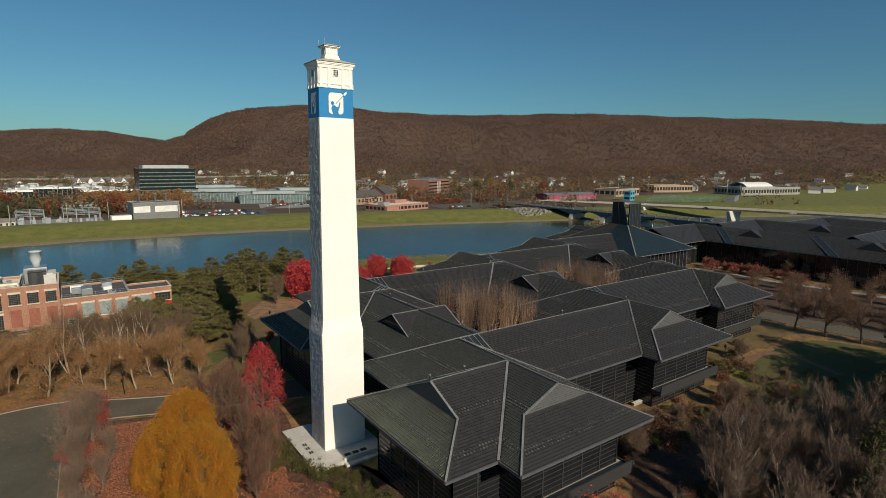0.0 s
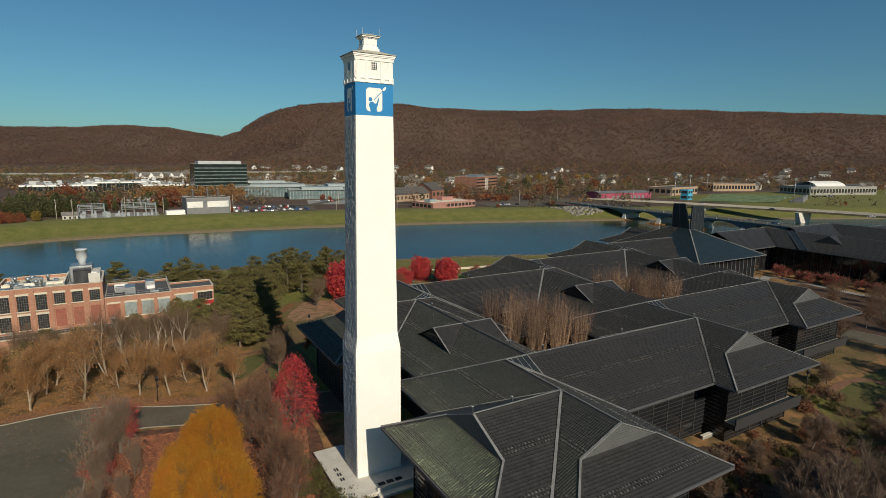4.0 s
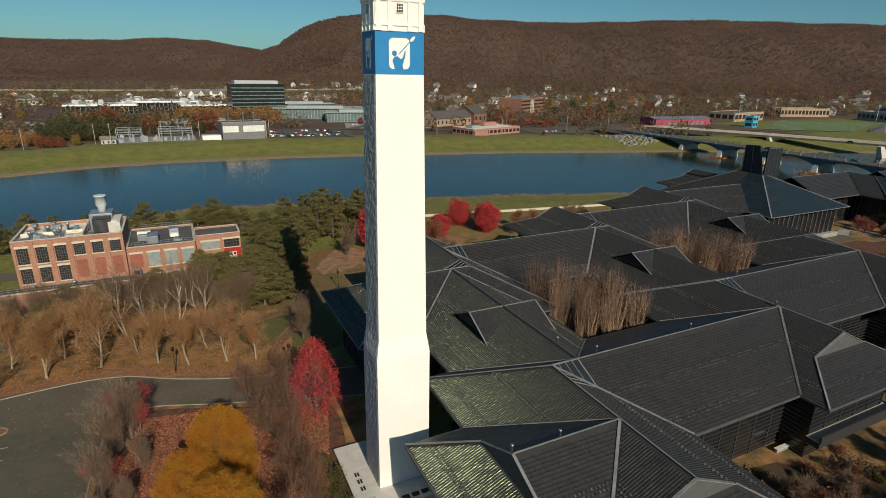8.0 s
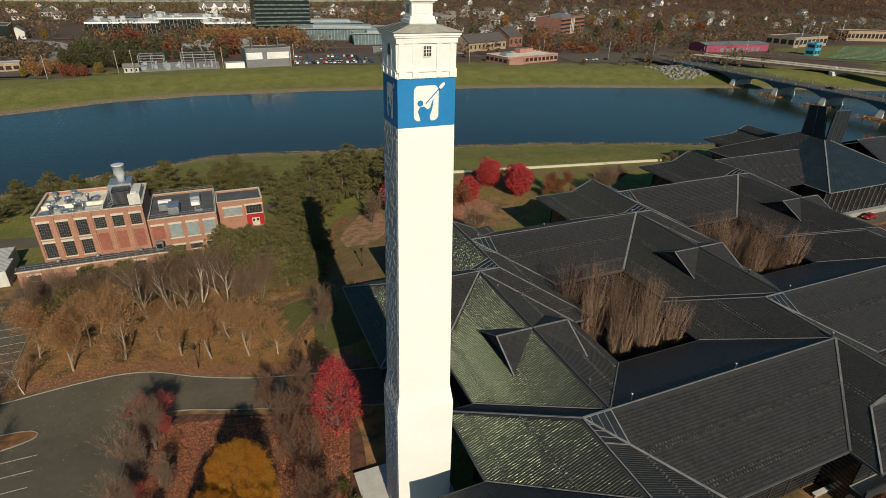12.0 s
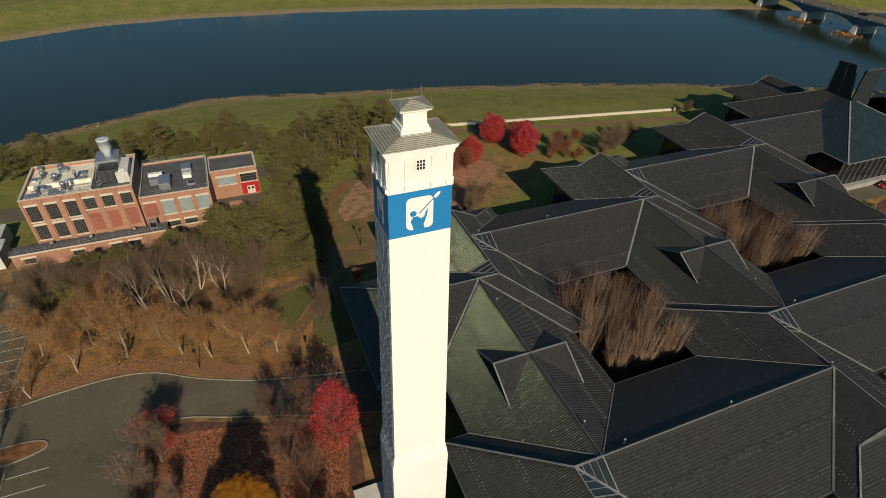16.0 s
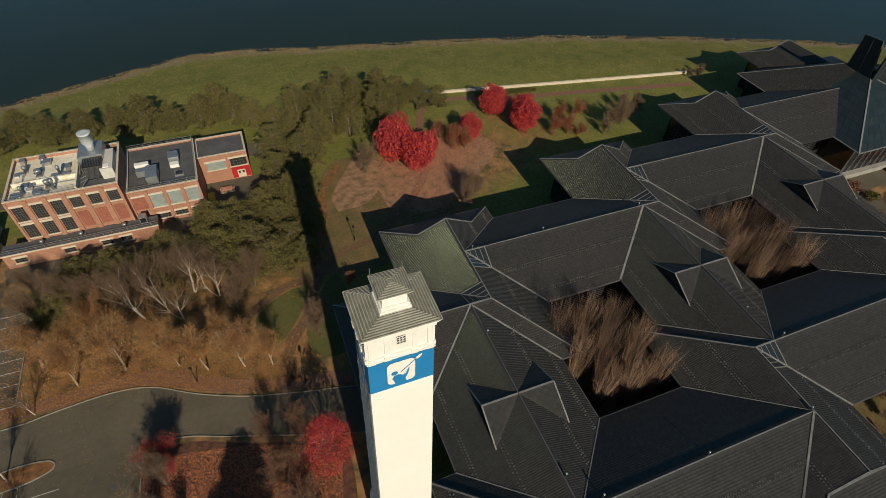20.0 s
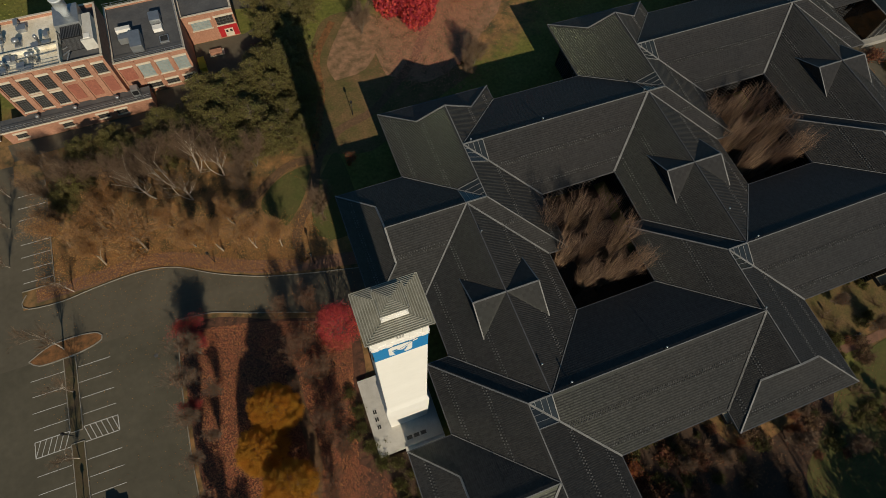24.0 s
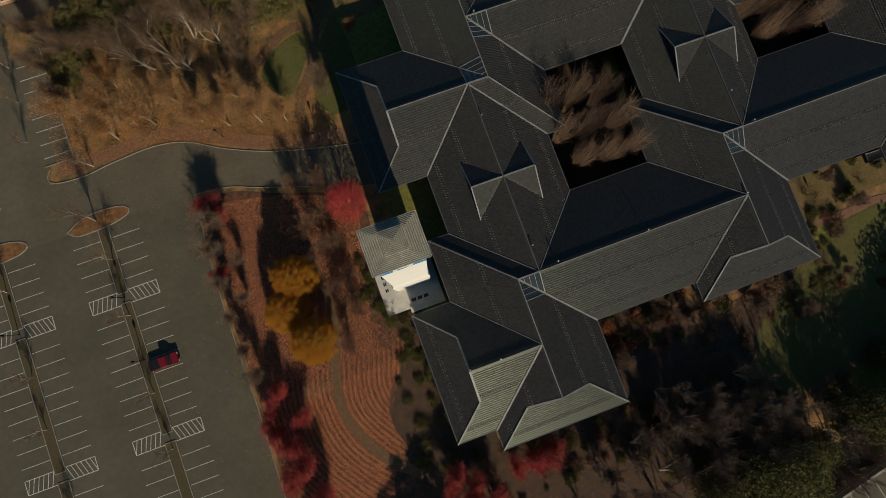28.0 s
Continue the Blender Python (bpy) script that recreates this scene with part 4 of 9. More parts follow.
def long_range(o, north_court=True, south_open=True, end=None):
    """A long ridge that runs east from a crossing."""
    far = L if end is None else end
    if south_open:
        slope(o, [(0, 0), (far, 0), (far - W, -W), (W, -W)], 1, -1, 0)
        cap(o, (far, 0), (far - W, -W), RIDGE, EAVE, 0.30, name="valley_flashing")
        eaves(o, (W, -W), (far - W, -W))
    else:
        slope(o, [(0, 0), (far - D, 0), (far - D - W, -W), (W, -W)], 1, -1, 0)
        slope(o, [(far - D, 0), (far, 0), (far + W, -W), (far - D + W, -W)], 1, -1, 0)
        cap(o, (far - D, 0), (far - D - W, -W), RIDGE, EAVE, 0.30, name="valley_flashing")
        cap(o, (far - D, 0), (far - D + W, -W), RIDGE, EAVE, 0.26, name="valley_flashing")
        cap(o, (far, 0), (far + W, -W), RIDGE, EAVE, 0.2, name="hip_cap")
        eaves(o, (W, -W), (far - D - W, -W))
        eaves(o, (far - D + W, -W), (far + W, -W))
    if north_court:
        slope(o, [(0, 0), (D, 0), (D - W, W), (-W, W)], 1, 1, 0)
        slope(o, [(D, 0), (far, 0), (far - W, W), (D + W, W)], 1, 1, 0)
        cap(o, (D, 0), (D + W, W), RIDGE, EAVE, 0.14, name="valley_flashing")
        eaves(o, (D + W, W), (far - W, W))
        eaves(o, (-W, W), (D - W, W))
    else:
        slope(o, [(0, 0), (far, 0), (far - W, W), (W, W)], 1, 1, 0)
        cap(o, (0, 0), (W, W), RIDGE, EAVE, 0.14, name="valley_flashing")
        eaves(o, (W, W), (far - W, W))
    cap(o, (0, 0), (far, 0))
    cap(o, (0, 0), (W, -W), RIDGE, EAVE, 0.30, name="valley_flashing")
    skylight(o, (0, 0), 1, -1)
    glazed_wing(o[0] + 1, o[1] - INSET, o[0] + far - 1, o[1] + INSET)


def pavilion(o, east_open=False):
    """The ridge that runs north between two ranges, with its pair of dormers."""
    slope(o, [(D, 0), (D, C), (D - W, C - W), (D - W, W)], 0, -1, D)
    slope(o, [(D, 0), (D, C), (D + W, C - W), (D + W, -W if east_open else W)], 0, 1, D)
    cap(o, (D, 0), (D, C), wide=0.16, mat=FASCIA)
    cap(o, (D, C), (D - W, C - W), RIDGE, EAVE, 0.26, name="valley_flashing")
    cap(o, (D, 0), (D - W, W), RIDGE, EAVE, 0.14, name="valley_flashing")
    eaves(o, (D - W, W), (D - W, C - W))
    eaves(o, (D + W, -W if east_open else W), (D + W, C - W))
    dormers(o, D, C / 2)
    glazed_wing(o[0] + D - INSET, o[1] + 1, o[0] + D + INSET, o[1] + C - 1)
    if east_open:
        slope(o, [(0, 0), (D, 0), (D + W, -W), (W, -W)], 1, -1, 0)
        slope(o, [(0, 0), (D, 0), (D - W, W), (-W, W)], 1, 1, 0)
        cap(o, (D, 0), (D + W, -W), RIDGE, EAVE, 0.2, name="hip_cap")
        cap(o, (0, 0), (W, -W), RIDGE, EAVE, 0.30, name="valley_flashing")
        eaves(o, (W, -W), (D + W, -W))
        eaves(o, (-W, W), (D - W, W))
        glazed_wing(o[0], o[1] - INSET, o[0] + D + INSET, o[1] + 2)


def north_wing(o, west_valley=True):
    y = 9.0
    slope(o, [(0, -A), (-W, -A + W), (-W, y + W - GABLE), (-GABLE, y), (0, y)], 0, -1, 0)
    slope(o, [(0, 0), (0, -A), (W, -A - W), (W, -W)], 0, 1, 0)
    slope(o, [(0, 0), (0, y), (GABLE, y), (W, y + W - GABLE), (W, W)], 0, 1, 0)
    end_gable(o, 0, y, 1)
    cap(o, (0, -A), (0, y))
    cap(o, (0, -A), (-W, -A + W), RIDGE, EAVE, 0.14, name="valley_flashing")
    eaves(o, (-W, -A + W), (-W, y + W - GABLE))
    eaves(o, (W, W), (W, y + W - GABLE))
    eaves(o, (W, -A - W), (W, -W))
    skylight(o, (0, -A), -1, 1)
    glazed_wing(o[0] - INSET, o[1] - A - 1, o[0] + INSET, o[1] + y + W - GABLE - 3.0)


def build_office():
    row0 = [CORNER + STEP_E * i for i in range(3)]
    row1 = [CORNER + STEP_N + STEP_E * i for i in range(3)]
    for i, o in enumerate(row0):
        south_wing(o, i == 0)
        pavilion(o, i == 2)
        if i < 2:
            long_range(o, True, True)
    west_arm(row0[0], 12.4)
    for i, o in enumerate(row1):
        north_wing(o)
        if i < 2:
            long_range(o, False, False)
    # the last ranges run on to the entrance hall
    o = row1[2]
    slope(o, [(0, 0), (33, 0), (33, -W), (W, -W)], 1, -1, 0)
    slope(o, [(0, 0), (33, 0), (33, W), (W, W)], 1, 1, 0)
    cap(o, (0, 0), (33, 0))
    cap(o, (0, 0), (W, -W), RIDGE, EAVE, 0.30, name="valley_flashing")
    glazed_wing(o[0] + 1, o[1] - INSET, o[0] + 33, o[1] + INSET, terrace=False)
    # a wing runs north from behind the hall
    o = Vector((169.3, 133.6))
    slope(o, [(0, -14.6), (-W, -14.6 + W), (-W, W - GABLE), (-GABLE, 0), (0, 0)], 0, -1, 0)
    slope(o, [(0, -14.6), (W, -14.6 + W), (W, W - GABLE), (GABLE, 0), (0, 0)], 0, 1, 0)
    end_gable(o, 0, 0, 1)
    cap(o, (0, -14.6), (0, 0))
    eaves(o, (-W, -3.3), (-W, W - GABLE))
    eaves(o, (W, -3.3), (W, W - GABLE))
    glazed_wing(o[0] - INSET, o[1] - 8, o[0] + INSET, o[1] + W - GABLE - 3.0)
    west_arm(row1[0], 17.9, D)
    vs, fs = [], []
    for x, y, z in GUARD_BOXES:
        box_into(vs, fs, x - 0.1, y - 0.1, z, x + 0.1, y + 0.1, z + 0.1)
    tagged(put("snow_guarding", vs, fs, GUARD, office, "double rows of small metal snow guards"), kind="stuff")
    for x, y in ((44.2, 41.2), (24.8, 29.9), (30, 29.8), (78, 41), (60, 40.9), (46, 85.2), (60, 85.2), (81, 85.2), (84, 52), (41.2, 45), (41, 68), (82.3, 58)):
        lathe("vent_pipe", [(0.12, 0), (0.12, 0.8), (0.16, 0.8), (0.16, 0.95)], STEEL, office, "", 8, (x, y, RIDGE - 0.1))


build_office()


def build_hall():
    """The entrance hall with its teal hipped roof and the glass lantern over it."""
    global office, RIDGE, PITCH
    hall = thing("entrance_hall", "entrance hall with a teal metal hipped roof and glass lantern", "entrance hall")
    x0, x1, y0, y1, rx0, ry0, ry1, top = 149.0, 186.5, 88.4, 129.4, 165.6, 104.6, 112.8, 18.2
    low = 9.6

    def panels(a, b, c, d, n, m):
        a, b, c, d = map(Vector, (a, b, c, d))
        nrm = (b - a).cross(d - a).normalized()
        nrm = nrm if nrm.z > 0 else -nrm
        vs, fs = [], []
        for i in range(n):
            for j in range(m):
                g = 0.02
                quad = []
                for u, w in ((i + g, j + g), (i + 1 - g, j + g), (i + 1 - g, j + 1 - g), (i + g, j + 1 - g)):
                    quad.append(a.lerp(b, u / n).lerp(d.lerp(c, u / n), w / m) + nrm * 0.05)
                k = len(vs)
                vs += [tuple(v) for v in quad]
                fs.append((k, k + 1, k + 2, k + 3))
        tagged(put("panelling", vs, fs, TEAL, hall, "teal metal roof panels"), kind="stuff")
        put("roof_deck", [tuple(v) for v in (a, b, c, d)], [(0, 1, 2, 3)], LANTERN, hall)

    panels((x0, y0, low), (x1, y0, low), (rx0 + 1.2, ry0, top), (rx0, ry0, top), 14, 9)
    panels((x0, 108.6, low), (x0, y0, low), (rx0, ry0, top), (rx0, 108.6, top), 9, 9)
    # the north half of the west slope is slated like the offices
    keep = office, RIDGE, PITCH
    office, RIDGE, PITCH = hall, top, (top - low) / (rx0 - x0)
    slope(Vector((rx0, 0)), [(0, ry1), (x0 - rx0, y1), (x0 - rx0, 108.6), (0, 108.6)], 0, -1, 0, False)
    office, RIDGE, PITCH = keep
    bar("hip_cap", (rx0, ry1, top), (x0, y1, low), 0.26, 0.07, LEAD, hall, "", 0.1)
    panels((x1, y0, low), (x1, y1, low), (rx0 + 1.2, ry1, top), (rx0 + 1.2, ry0, top), 16, 9)
    panels((x1, y1, low), (x0, y1, low), (rx0, ry1, top), (rx0 + 1.2, ry1, top), 14, 9)
    for p, q in (((x0, y0, low), (rx0, ry0, top)), ((x1, y0, low), (rx0 + 1, ry0, top)), ((x0, y0, low), (x1, y0, low)), ((x1, y0, low), (x1, y1, low)), ((x0, y0, low), (x0, y1, low))):
        bar("edge_trim", p, q, 0.35, 0.12, LEAD, hall)
    # glass front
    vs, fs = [], []
    box_into(vs, fs, x0 + 2.5, y0 + 2.5, 0.0, x1 - 2.5, y1 - 2.5, 9.9)
    put("glazing", vs, fs, DARK_GLASS, hall)
    for k in range(15):
        x = x0 + 2.5 + (x1 - x0 - 5) * k / 14
        bar("mullion", (x, y0 + 2.4, 0.2), (x, y0 + 2.4, 9.7), 0.16, 0.2, STEEL, hall)
    for k in range(11):
        y = y0 + 2.5 + 24 * k / 10
        bar("mullion", (x1 - 2.4, y, 0.2), (x1 - 2.4, y, 9.7), 0.16, 0.2, STEEL, hall)
    box("plinth", (x0 + 1, y0 + 1, 0), (x1 - 1, y0 + 2.4, 1.4), GREY_CONCRETE, hall)
    # the lantern: an upright glass screen facing west and a slatted one facing south, over the ridge
    def screen(name, a, b, top_a, top_b, thick, bars, label):
        a, b, ta, tb = map(Vector, (a, b, top_a, top_b))
        off = (b - a).cross(Vector((0, 0, 1))).normalized() * thick
        put(name, [tuple(v) for v in (a, b, tb, ta, a - off, b - off, tb - off, ta - off)], [(0, 1, 2, 3), (7, 6, 5, 4), (1, 0, 4, 5), (2, 1, 5, 6), (3, 2, 6, 7), (0, 3, 7, 4)], LANTERN, hall, label)
        for k in range(bars + 1):
            u = k / bars
            bar("glazing_bar", a.lerp(b, u) + off * 0.04, ta.lerp(tb, u) + off * 0.04, 0.2, 0.12, FASCIA, hall)
        bar("glazing_bar", ta, tb, 0.3, 0.16, FASCIA, hall)

    screen("lantern_screen", (165.6, 111.9, 16.5), (165.6, 104.5, 16.5), (165.6, 111.8, 26.5), (165.6, 107.0, 26.8), 0.5, 2, "upright dark glass lantern screen")
    screen("lantern_screen", (165.3, 103.9, 15.0), (172.3, 103.9, 15.0), (165.5, 103.9, 26.3), (171.9, 103.9, 26.2), 0.5, 4, "slatted dark lantern screen")

build_hall()


def build_east_block():
    """The second office range across the drive."""
    global office, TILE, ROW
    keep = office
    TILE, ROW = 0.5, 0.6
    office = thing("office_building", "second low office range with long slate roofs and black glass", "office building")
    GUARD_BOXES.clear()
    def north_south(x, lo, hi, west_lo=None):
        q = Vector((x, lo))
        n = hi - lo
        slope(q, [(0, 0), (0, n), (-W, n - W), (-W, 0)], 0, -1, 0)
        slope(q, [(0, 0), (0, n), (W, n), (W, 0)], 0, 1, 0)
        cap(q, (0, 0), (0, n))
        eaves(q, (-W, 0), (-W, n - W))
        glazed_wing(x - INSET + 2.5, lo - 3, x + INSET, hi, fine=False)

    def east_west(x0, x1, y, hip=0):
        q = Vector((x0, y))
        n = x1 - x0
        slope(q, [(0, 0), (n, 0), (n - (W if hip else 0), -W), (0, -W)], 1, -1, 0)
        slope(q, [(0, 0), (n, 0), (n, W), (0, W)], 1, 1, 0)
        cap(q, (0, 0), (n, 0))
        eaves(q, (0, -W), (n - (W if hip else 0), -W))
        glazed_wing(x0, y - INSET, x1, y + INSET, fine=False)

    east_west(187.5, 219.5, 108.5, 1)
    north_south(219.5, 4.0, 108.5)
    east_west(230.8, 264.0, 104.0)
    east_west(230.8, 300.0, 53.0)
    north_south(264.0, -6.0, 104.0)
    north_south(305.0, -10.0, 92.0)
    east_west(264.0, 330.0, 90.0)
    for y in (99.5, 63.4, 26.0):
        a, b = (219.6, y, RIDGE + 0.12), (219.6 - W - 0.6, y - W, EAVE + 0.12)
        put("skylight", [a, (a[0], a[1] - 3, a[2]), (b[0], b[1] - 3, b[2]), b], [(0, 1, 2, 3)], SKYGLASS, office, "slanting strip of dark roof glass")
        for d in (0, -3):
            bar("skylight_frame", (a[0], a[1] + d, a[2]), (b[0], b[1] + d, b[2]), 0.2, 0.12, FASCIA, office)
    for x, y in ((219.5, 82.0), (219.5, 42.0), (264.0, 74.0), (264.0, 30.0)):
        vs = [(x - 5.5, y - 5.0, RIDGE - PITCH * 5.5), (x - 5.2, y, RIDGE + 0.3), (x - 5.5, y + 5.0, RIDGE - PITCH * 5.5), (x, y, RIDGE + 0.32)]
        put("dormer", vs, [(0, 3, 1), (1, 3, 2), (0, 1, 2)], SLATE, office)
    office = keep


build_east_block()


# ---- the white tower ----
TX, TY = 20.88, 48.3


def ring_box(vs, fs, hx, hy, z0, z1, hx1=None, hy1=None):
    """A block round the tower's axis that may narrow upwards."""
    n = len(vs)
    hx1, hy1 = hx if hx1 is None else hx1, hy if hy1 is None else hy1
    vs += [(TX - hx, TY - hy, z0), (TX + hx, TY - hy, z0), (TX + hx, TY + hy, z0), (TX - hx, TY + hy, z0)]
    vs += [(TX - hx1, TY - hy1, z1), (TX + hx1, TY - hy1, z1), (TX + hx1, TY + hy1, z1), (TX - hx1, TY + hy1, z1)]
    fs += [tuple(n + i for i in f) for f in BOX]


def build_tower():
    tower = thing("tower", "tall tapering white tower with a blue painted band", "tower")

    def block(name, mat, label, *sections):
        vs, fs = [], []
        for s in sections:
            ring_box(vs, fs, *s)
        return put(name, vs, fs, mat, tower, label)

    block("lower_shaft", WHITE, "wide white lower shaft", (3.12, 2.42, 0.4, 17.4, 3.10, 2.40))
    block("shoulder", WHITE, "", (3.10, 2.40, 17.4, 19.6, 2.78, 2.14))
    n, vs, fs = 24, [], []
    for k in range(n + 1):
        u = k / n
        hx, hy, z = 2.78 - 0.36 * u, 2.14 - 0.25 * u, 19.6 + 27.3 * u
        vs += [(TX - hx, TY - hy, z), (TX + hx, TY - hy, z), (TX + hx, TY + hy, z), (TX - hx, TY + hy, z)]
        if k:
            i = 4 * k
            fs += [(i - 4 + j, i - 4 + (j + 1) % 4, i + (j + 1) % 4, i + j) for j in range(4)]
    put("shaft", vs, fs, WHITE, tower, "long white upper shaft")
    # the west side is rough and uneven, and its grey colour holds the side's shade
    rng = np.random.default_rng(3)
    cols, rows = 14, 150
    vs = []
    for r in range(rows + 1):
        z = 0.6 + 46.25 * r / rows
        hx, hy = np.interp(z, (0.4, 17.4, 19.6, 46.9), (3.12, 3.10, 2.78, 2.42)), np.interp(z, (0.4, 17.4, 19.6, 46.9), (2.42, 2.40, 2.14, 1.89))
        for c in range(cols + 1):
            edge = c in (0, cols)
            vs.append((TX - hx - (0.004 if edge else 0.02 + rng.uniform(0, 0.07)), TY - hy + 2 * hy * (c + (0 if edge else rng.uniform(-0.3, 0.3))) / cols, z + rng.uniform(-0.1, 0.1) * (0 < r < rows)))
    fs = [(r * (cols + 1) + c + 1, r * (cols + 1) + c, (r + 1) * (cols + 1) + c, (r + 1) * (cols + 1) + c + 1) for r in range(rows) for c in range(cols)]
    put("rubble_side", vs, fs, SHADED_STUCCO, tower, "rough west side of the shaft, its shade put into the grey")
    block("painted_band", BLUE, "bright blue painted band", (2.425, 1.895, 46.9, 50.67, 2.40, 1.87))
    head = block("head", WHITE_TRIM, "white panelled tower head", (2.36, 1.84, 50.67, 53.4))
    # bands, corner posts and pilasters
    for hx, hy, z0, z1 in ((2.47, 1.95, 50.67, 50.82), (2.47, 1.95, 51.15, 51.32), (2.47, 1.95, 53.2, 53.42)):
        vs, fs = [], []
        ring_box(vs, fs, hx, hy, z0, z1)
        put("band", vs, fs, WHITE_TRIM, head)
    for s in (-1, 1):
        for u in (-0.9, -0.42, 0.42, 0.9):
            x, y = TX + u * 2.3, TY + s * 1.84
            box("pilaster", (x - 0.2, y - 0.08, 51.3), (x + 0.2, y + 0.08, 53.25), WHITE_TRIM, head, "", 0.02)
            box("corbel", (x - 0.24, y - 0.16, 50.7), (x + 0.24, y + 0.16, 51.16), WHITE_TRIM, head)
        for u in (-0.88, -0.3, 0.3, 0.88):
            x, y = TX + s * 2.36, TY + u * 1.8
            box("pilaster", (x - 0.1, y - 0.17, 51.3), (x + 0.1, y + 0.17, 53.25), WHITE_TRIM, head, "", 0.02)
            box("corbel", (x - 0.18, y - 0.2, 50.7), (x + 0.18, y + 0.2, 51.16), WHITE_TRIM, head)
    win = box("window", (TX - 0.32, TY - 1.93, 52.25), (TX + 0.32, TY - 1.86, 53.0), WINDOW, head, "small dark square window")
    for k in range(4):
        a = -0.32 + 0.64 * k / 3
        bar("glazing_bar", (TX + a, TY - 1.94, 52.25), (TX + a, TY - 1.94, 53.0), 0.05, 0.03, WHITE_TRIM, win)
        z = 52.25 + 0.75 * k / 3
        bar("glazing_bar", (TX - 0.34, TY - 1.94, z), (TX + 0.34, TY - 1.94, z), 0.05, 0.04, WHITE_TRIM, win)
    box("window", (TX - 2.45, TY - 0.3, 52.2), (TX - 2.37, TY + 0.3, 53.0), WINDOW, head, "small dark window")
    block("cornice", WHITE_TRIM, "stepped white cornice", (2.5, 1.96, 53.42, 53.6), (2.62, 2.04, 53.6, 53.75), (2.70, 2.10, 53.75, 53.95))
    # seamed roof in level rings
    vs, fs, sv, sf = [], [], [], []
    steps = 9
    for k in range(steps):
        u0, u1 = k / steps, (k + 1) / steps
        f = lambda u: (2.78 - 1.88 * u, 2.18 - 1.42 * u)  # noqa: E731
        vs, fs = [], []
        ring_box(vs, fs, *f(u0), 53.95 + 0.52 * u0, 53.95 + 0.52 * u1, *f(u1))
        put("roof_ring", vs, fs, SEAM_ROOF, tower, "weathered ribbed metal roof")
        hx, hy = f(u0)
        z = 53.96 + 0.52 * u0
        for a, b in (((-hx, -hy), (hx, -hy)), ((hx, -hy), (hx, hy)), ((hx, hy), (-hx, hy)), ((-hx, hy), (-hx, -hy))):
            bar_into(sv, sf, (TX + a[0], TY + a[1], z), (TX + b[0], TY + b[1], z), 0.07, 0.06)
    put("roof_seams", sv, sf, SEAM, tower, "pale raised roof seams")
    block("lantern_base", WHITE_TRIM, "", (1.08, 0.95, 54.14, 54.74), (0.98, 0.86, 54.74, 54.99))
    block("lantern", WHITE_TRIM, "white lantern block", (0.84, 0.74, 54.99, 55.97))
    box("panel", (TX - 0.55, TY - 0.78, 55.168), (TX + 0.55, TY - 0.74, 55.792), WHITE_TRIM, tower)
    box("louvre", (TX - 0.88, TY - 0.4, 55.168), (TX - 0.84, TY + 0.4, 55.792), STEEL, tower)
    block("lantern_cornice", WHITE_TRIM, "", (0.95, 0.85, 55.925, 56.04), (1.12, 1.0, 56.04, 56.18))
    vs, fs, sv, sf = [], [], [], []
    for k in range(7):
        u0, u1 = k / 7, (k + 1) / 7
        f = lambda u: (1.2 - 1.15 * u, 1.08 - 1.04 * u)  # noqa: E731
        ring_box(vs, fs, *f(u0), 56.18 + 0.34 * u0, 56.18 + 0.34 * u1, *f(u1))
        hx, hy = f(u0)
        z = 56.185 + 0.34 * u0
        for a, b in (((-hx, -hy), (hx, -hy)), ((hx, -hy), (hx, hy)), ((hx, hy), (-hx, hy)), ((-hx, hy), (-hx, -hy))):
            bar_into(sv, sf, (TX + a[0], TY + a[1], z), (TX + b[0], TY + b[1], z), 0.05, 0.05)
    put("lantern_roof", vs, fs, SEAM_ROOF, tower, "small weathered pyramid roof")
    put("lantern_seams", sv, sf, SEAM, tower)
    for sx in (-1, 1):
        for sy in (-1, 1):
            bar("lightning_rod", (TX + sx * 1.08, TY + sy * 0.96, 56.22), (TX + sx * 1.08, TY + sy * 0.96, 57.02), 0.03, 0.03, STEEL, tower)

    # the emblem: a white rounded square with a plain blue mound and a slanting white rod
    def emblem(place):
        def flat(name, pts, mat, lift):
            vs = [place(u, v, lift) for u, v in pts]
            put(name, vs, [tuple(range(len(vs)))], mat, tower)

        sq = []
        for cx, cy, a0 in ((0.56, 0.82, 0), (-0.56, 0.82, 90), (-0.56, -0.82, 180), (0.56, -0.82, 270)):
            sq += [(cx + 0.36 * math.cos(radians(a0 + a)), cy + 0.4 * math.sin(radians(a0 + a))) for a in range(0, 91, 15)]
        flat("emblem_field", sq, WHITE_TRIM, 0.012)
        flat("emblem_mound", [(-0.42, -1.22), (-0.52, -0.85), (-0.62, -0.55), (-0.46, -0.24), (-0.16, -0.2), (0.1, -0.42), (0.3, -0.3), (0.42, 0.1), (0.54, 0.3), (0.52, -0.1), (0.38, -0.6), (0.26, -0.9), (0.34, -1.22)], BLUE, 0.016)
        flat("emblem_disc", [(-0.44 + 0.22 * math.cos(a * 0.4), 0.02 + 0.22 * math.sin(a * 0.4)) for a in range(15)], BLUE, 0.018)
        flat("emblem_rod", [(-0.05, 0.02), (0.0, -0.04), (1.02, 0.98), (0.97, 1.04)], BLUE, 0.02)
        flat("emblem_bulb", [(1.15 + 0.3 * math.cos(a * 0.4) * 0.707 - 0.13 * math.sin(a * 0.4) * 0.707, 1.16 + 0.3 * math.cos(a * 0.4) * 0.707 + 0.13 * math.sin(a * 0.4) * 0.707) for a in range(16)], WHITE_TRIM, 0.02)

    emblem(lambda u, v, d: (TX + u * 1.13 - 0.06, TY - 1.905 - d, 48.75 + v * 1.12))
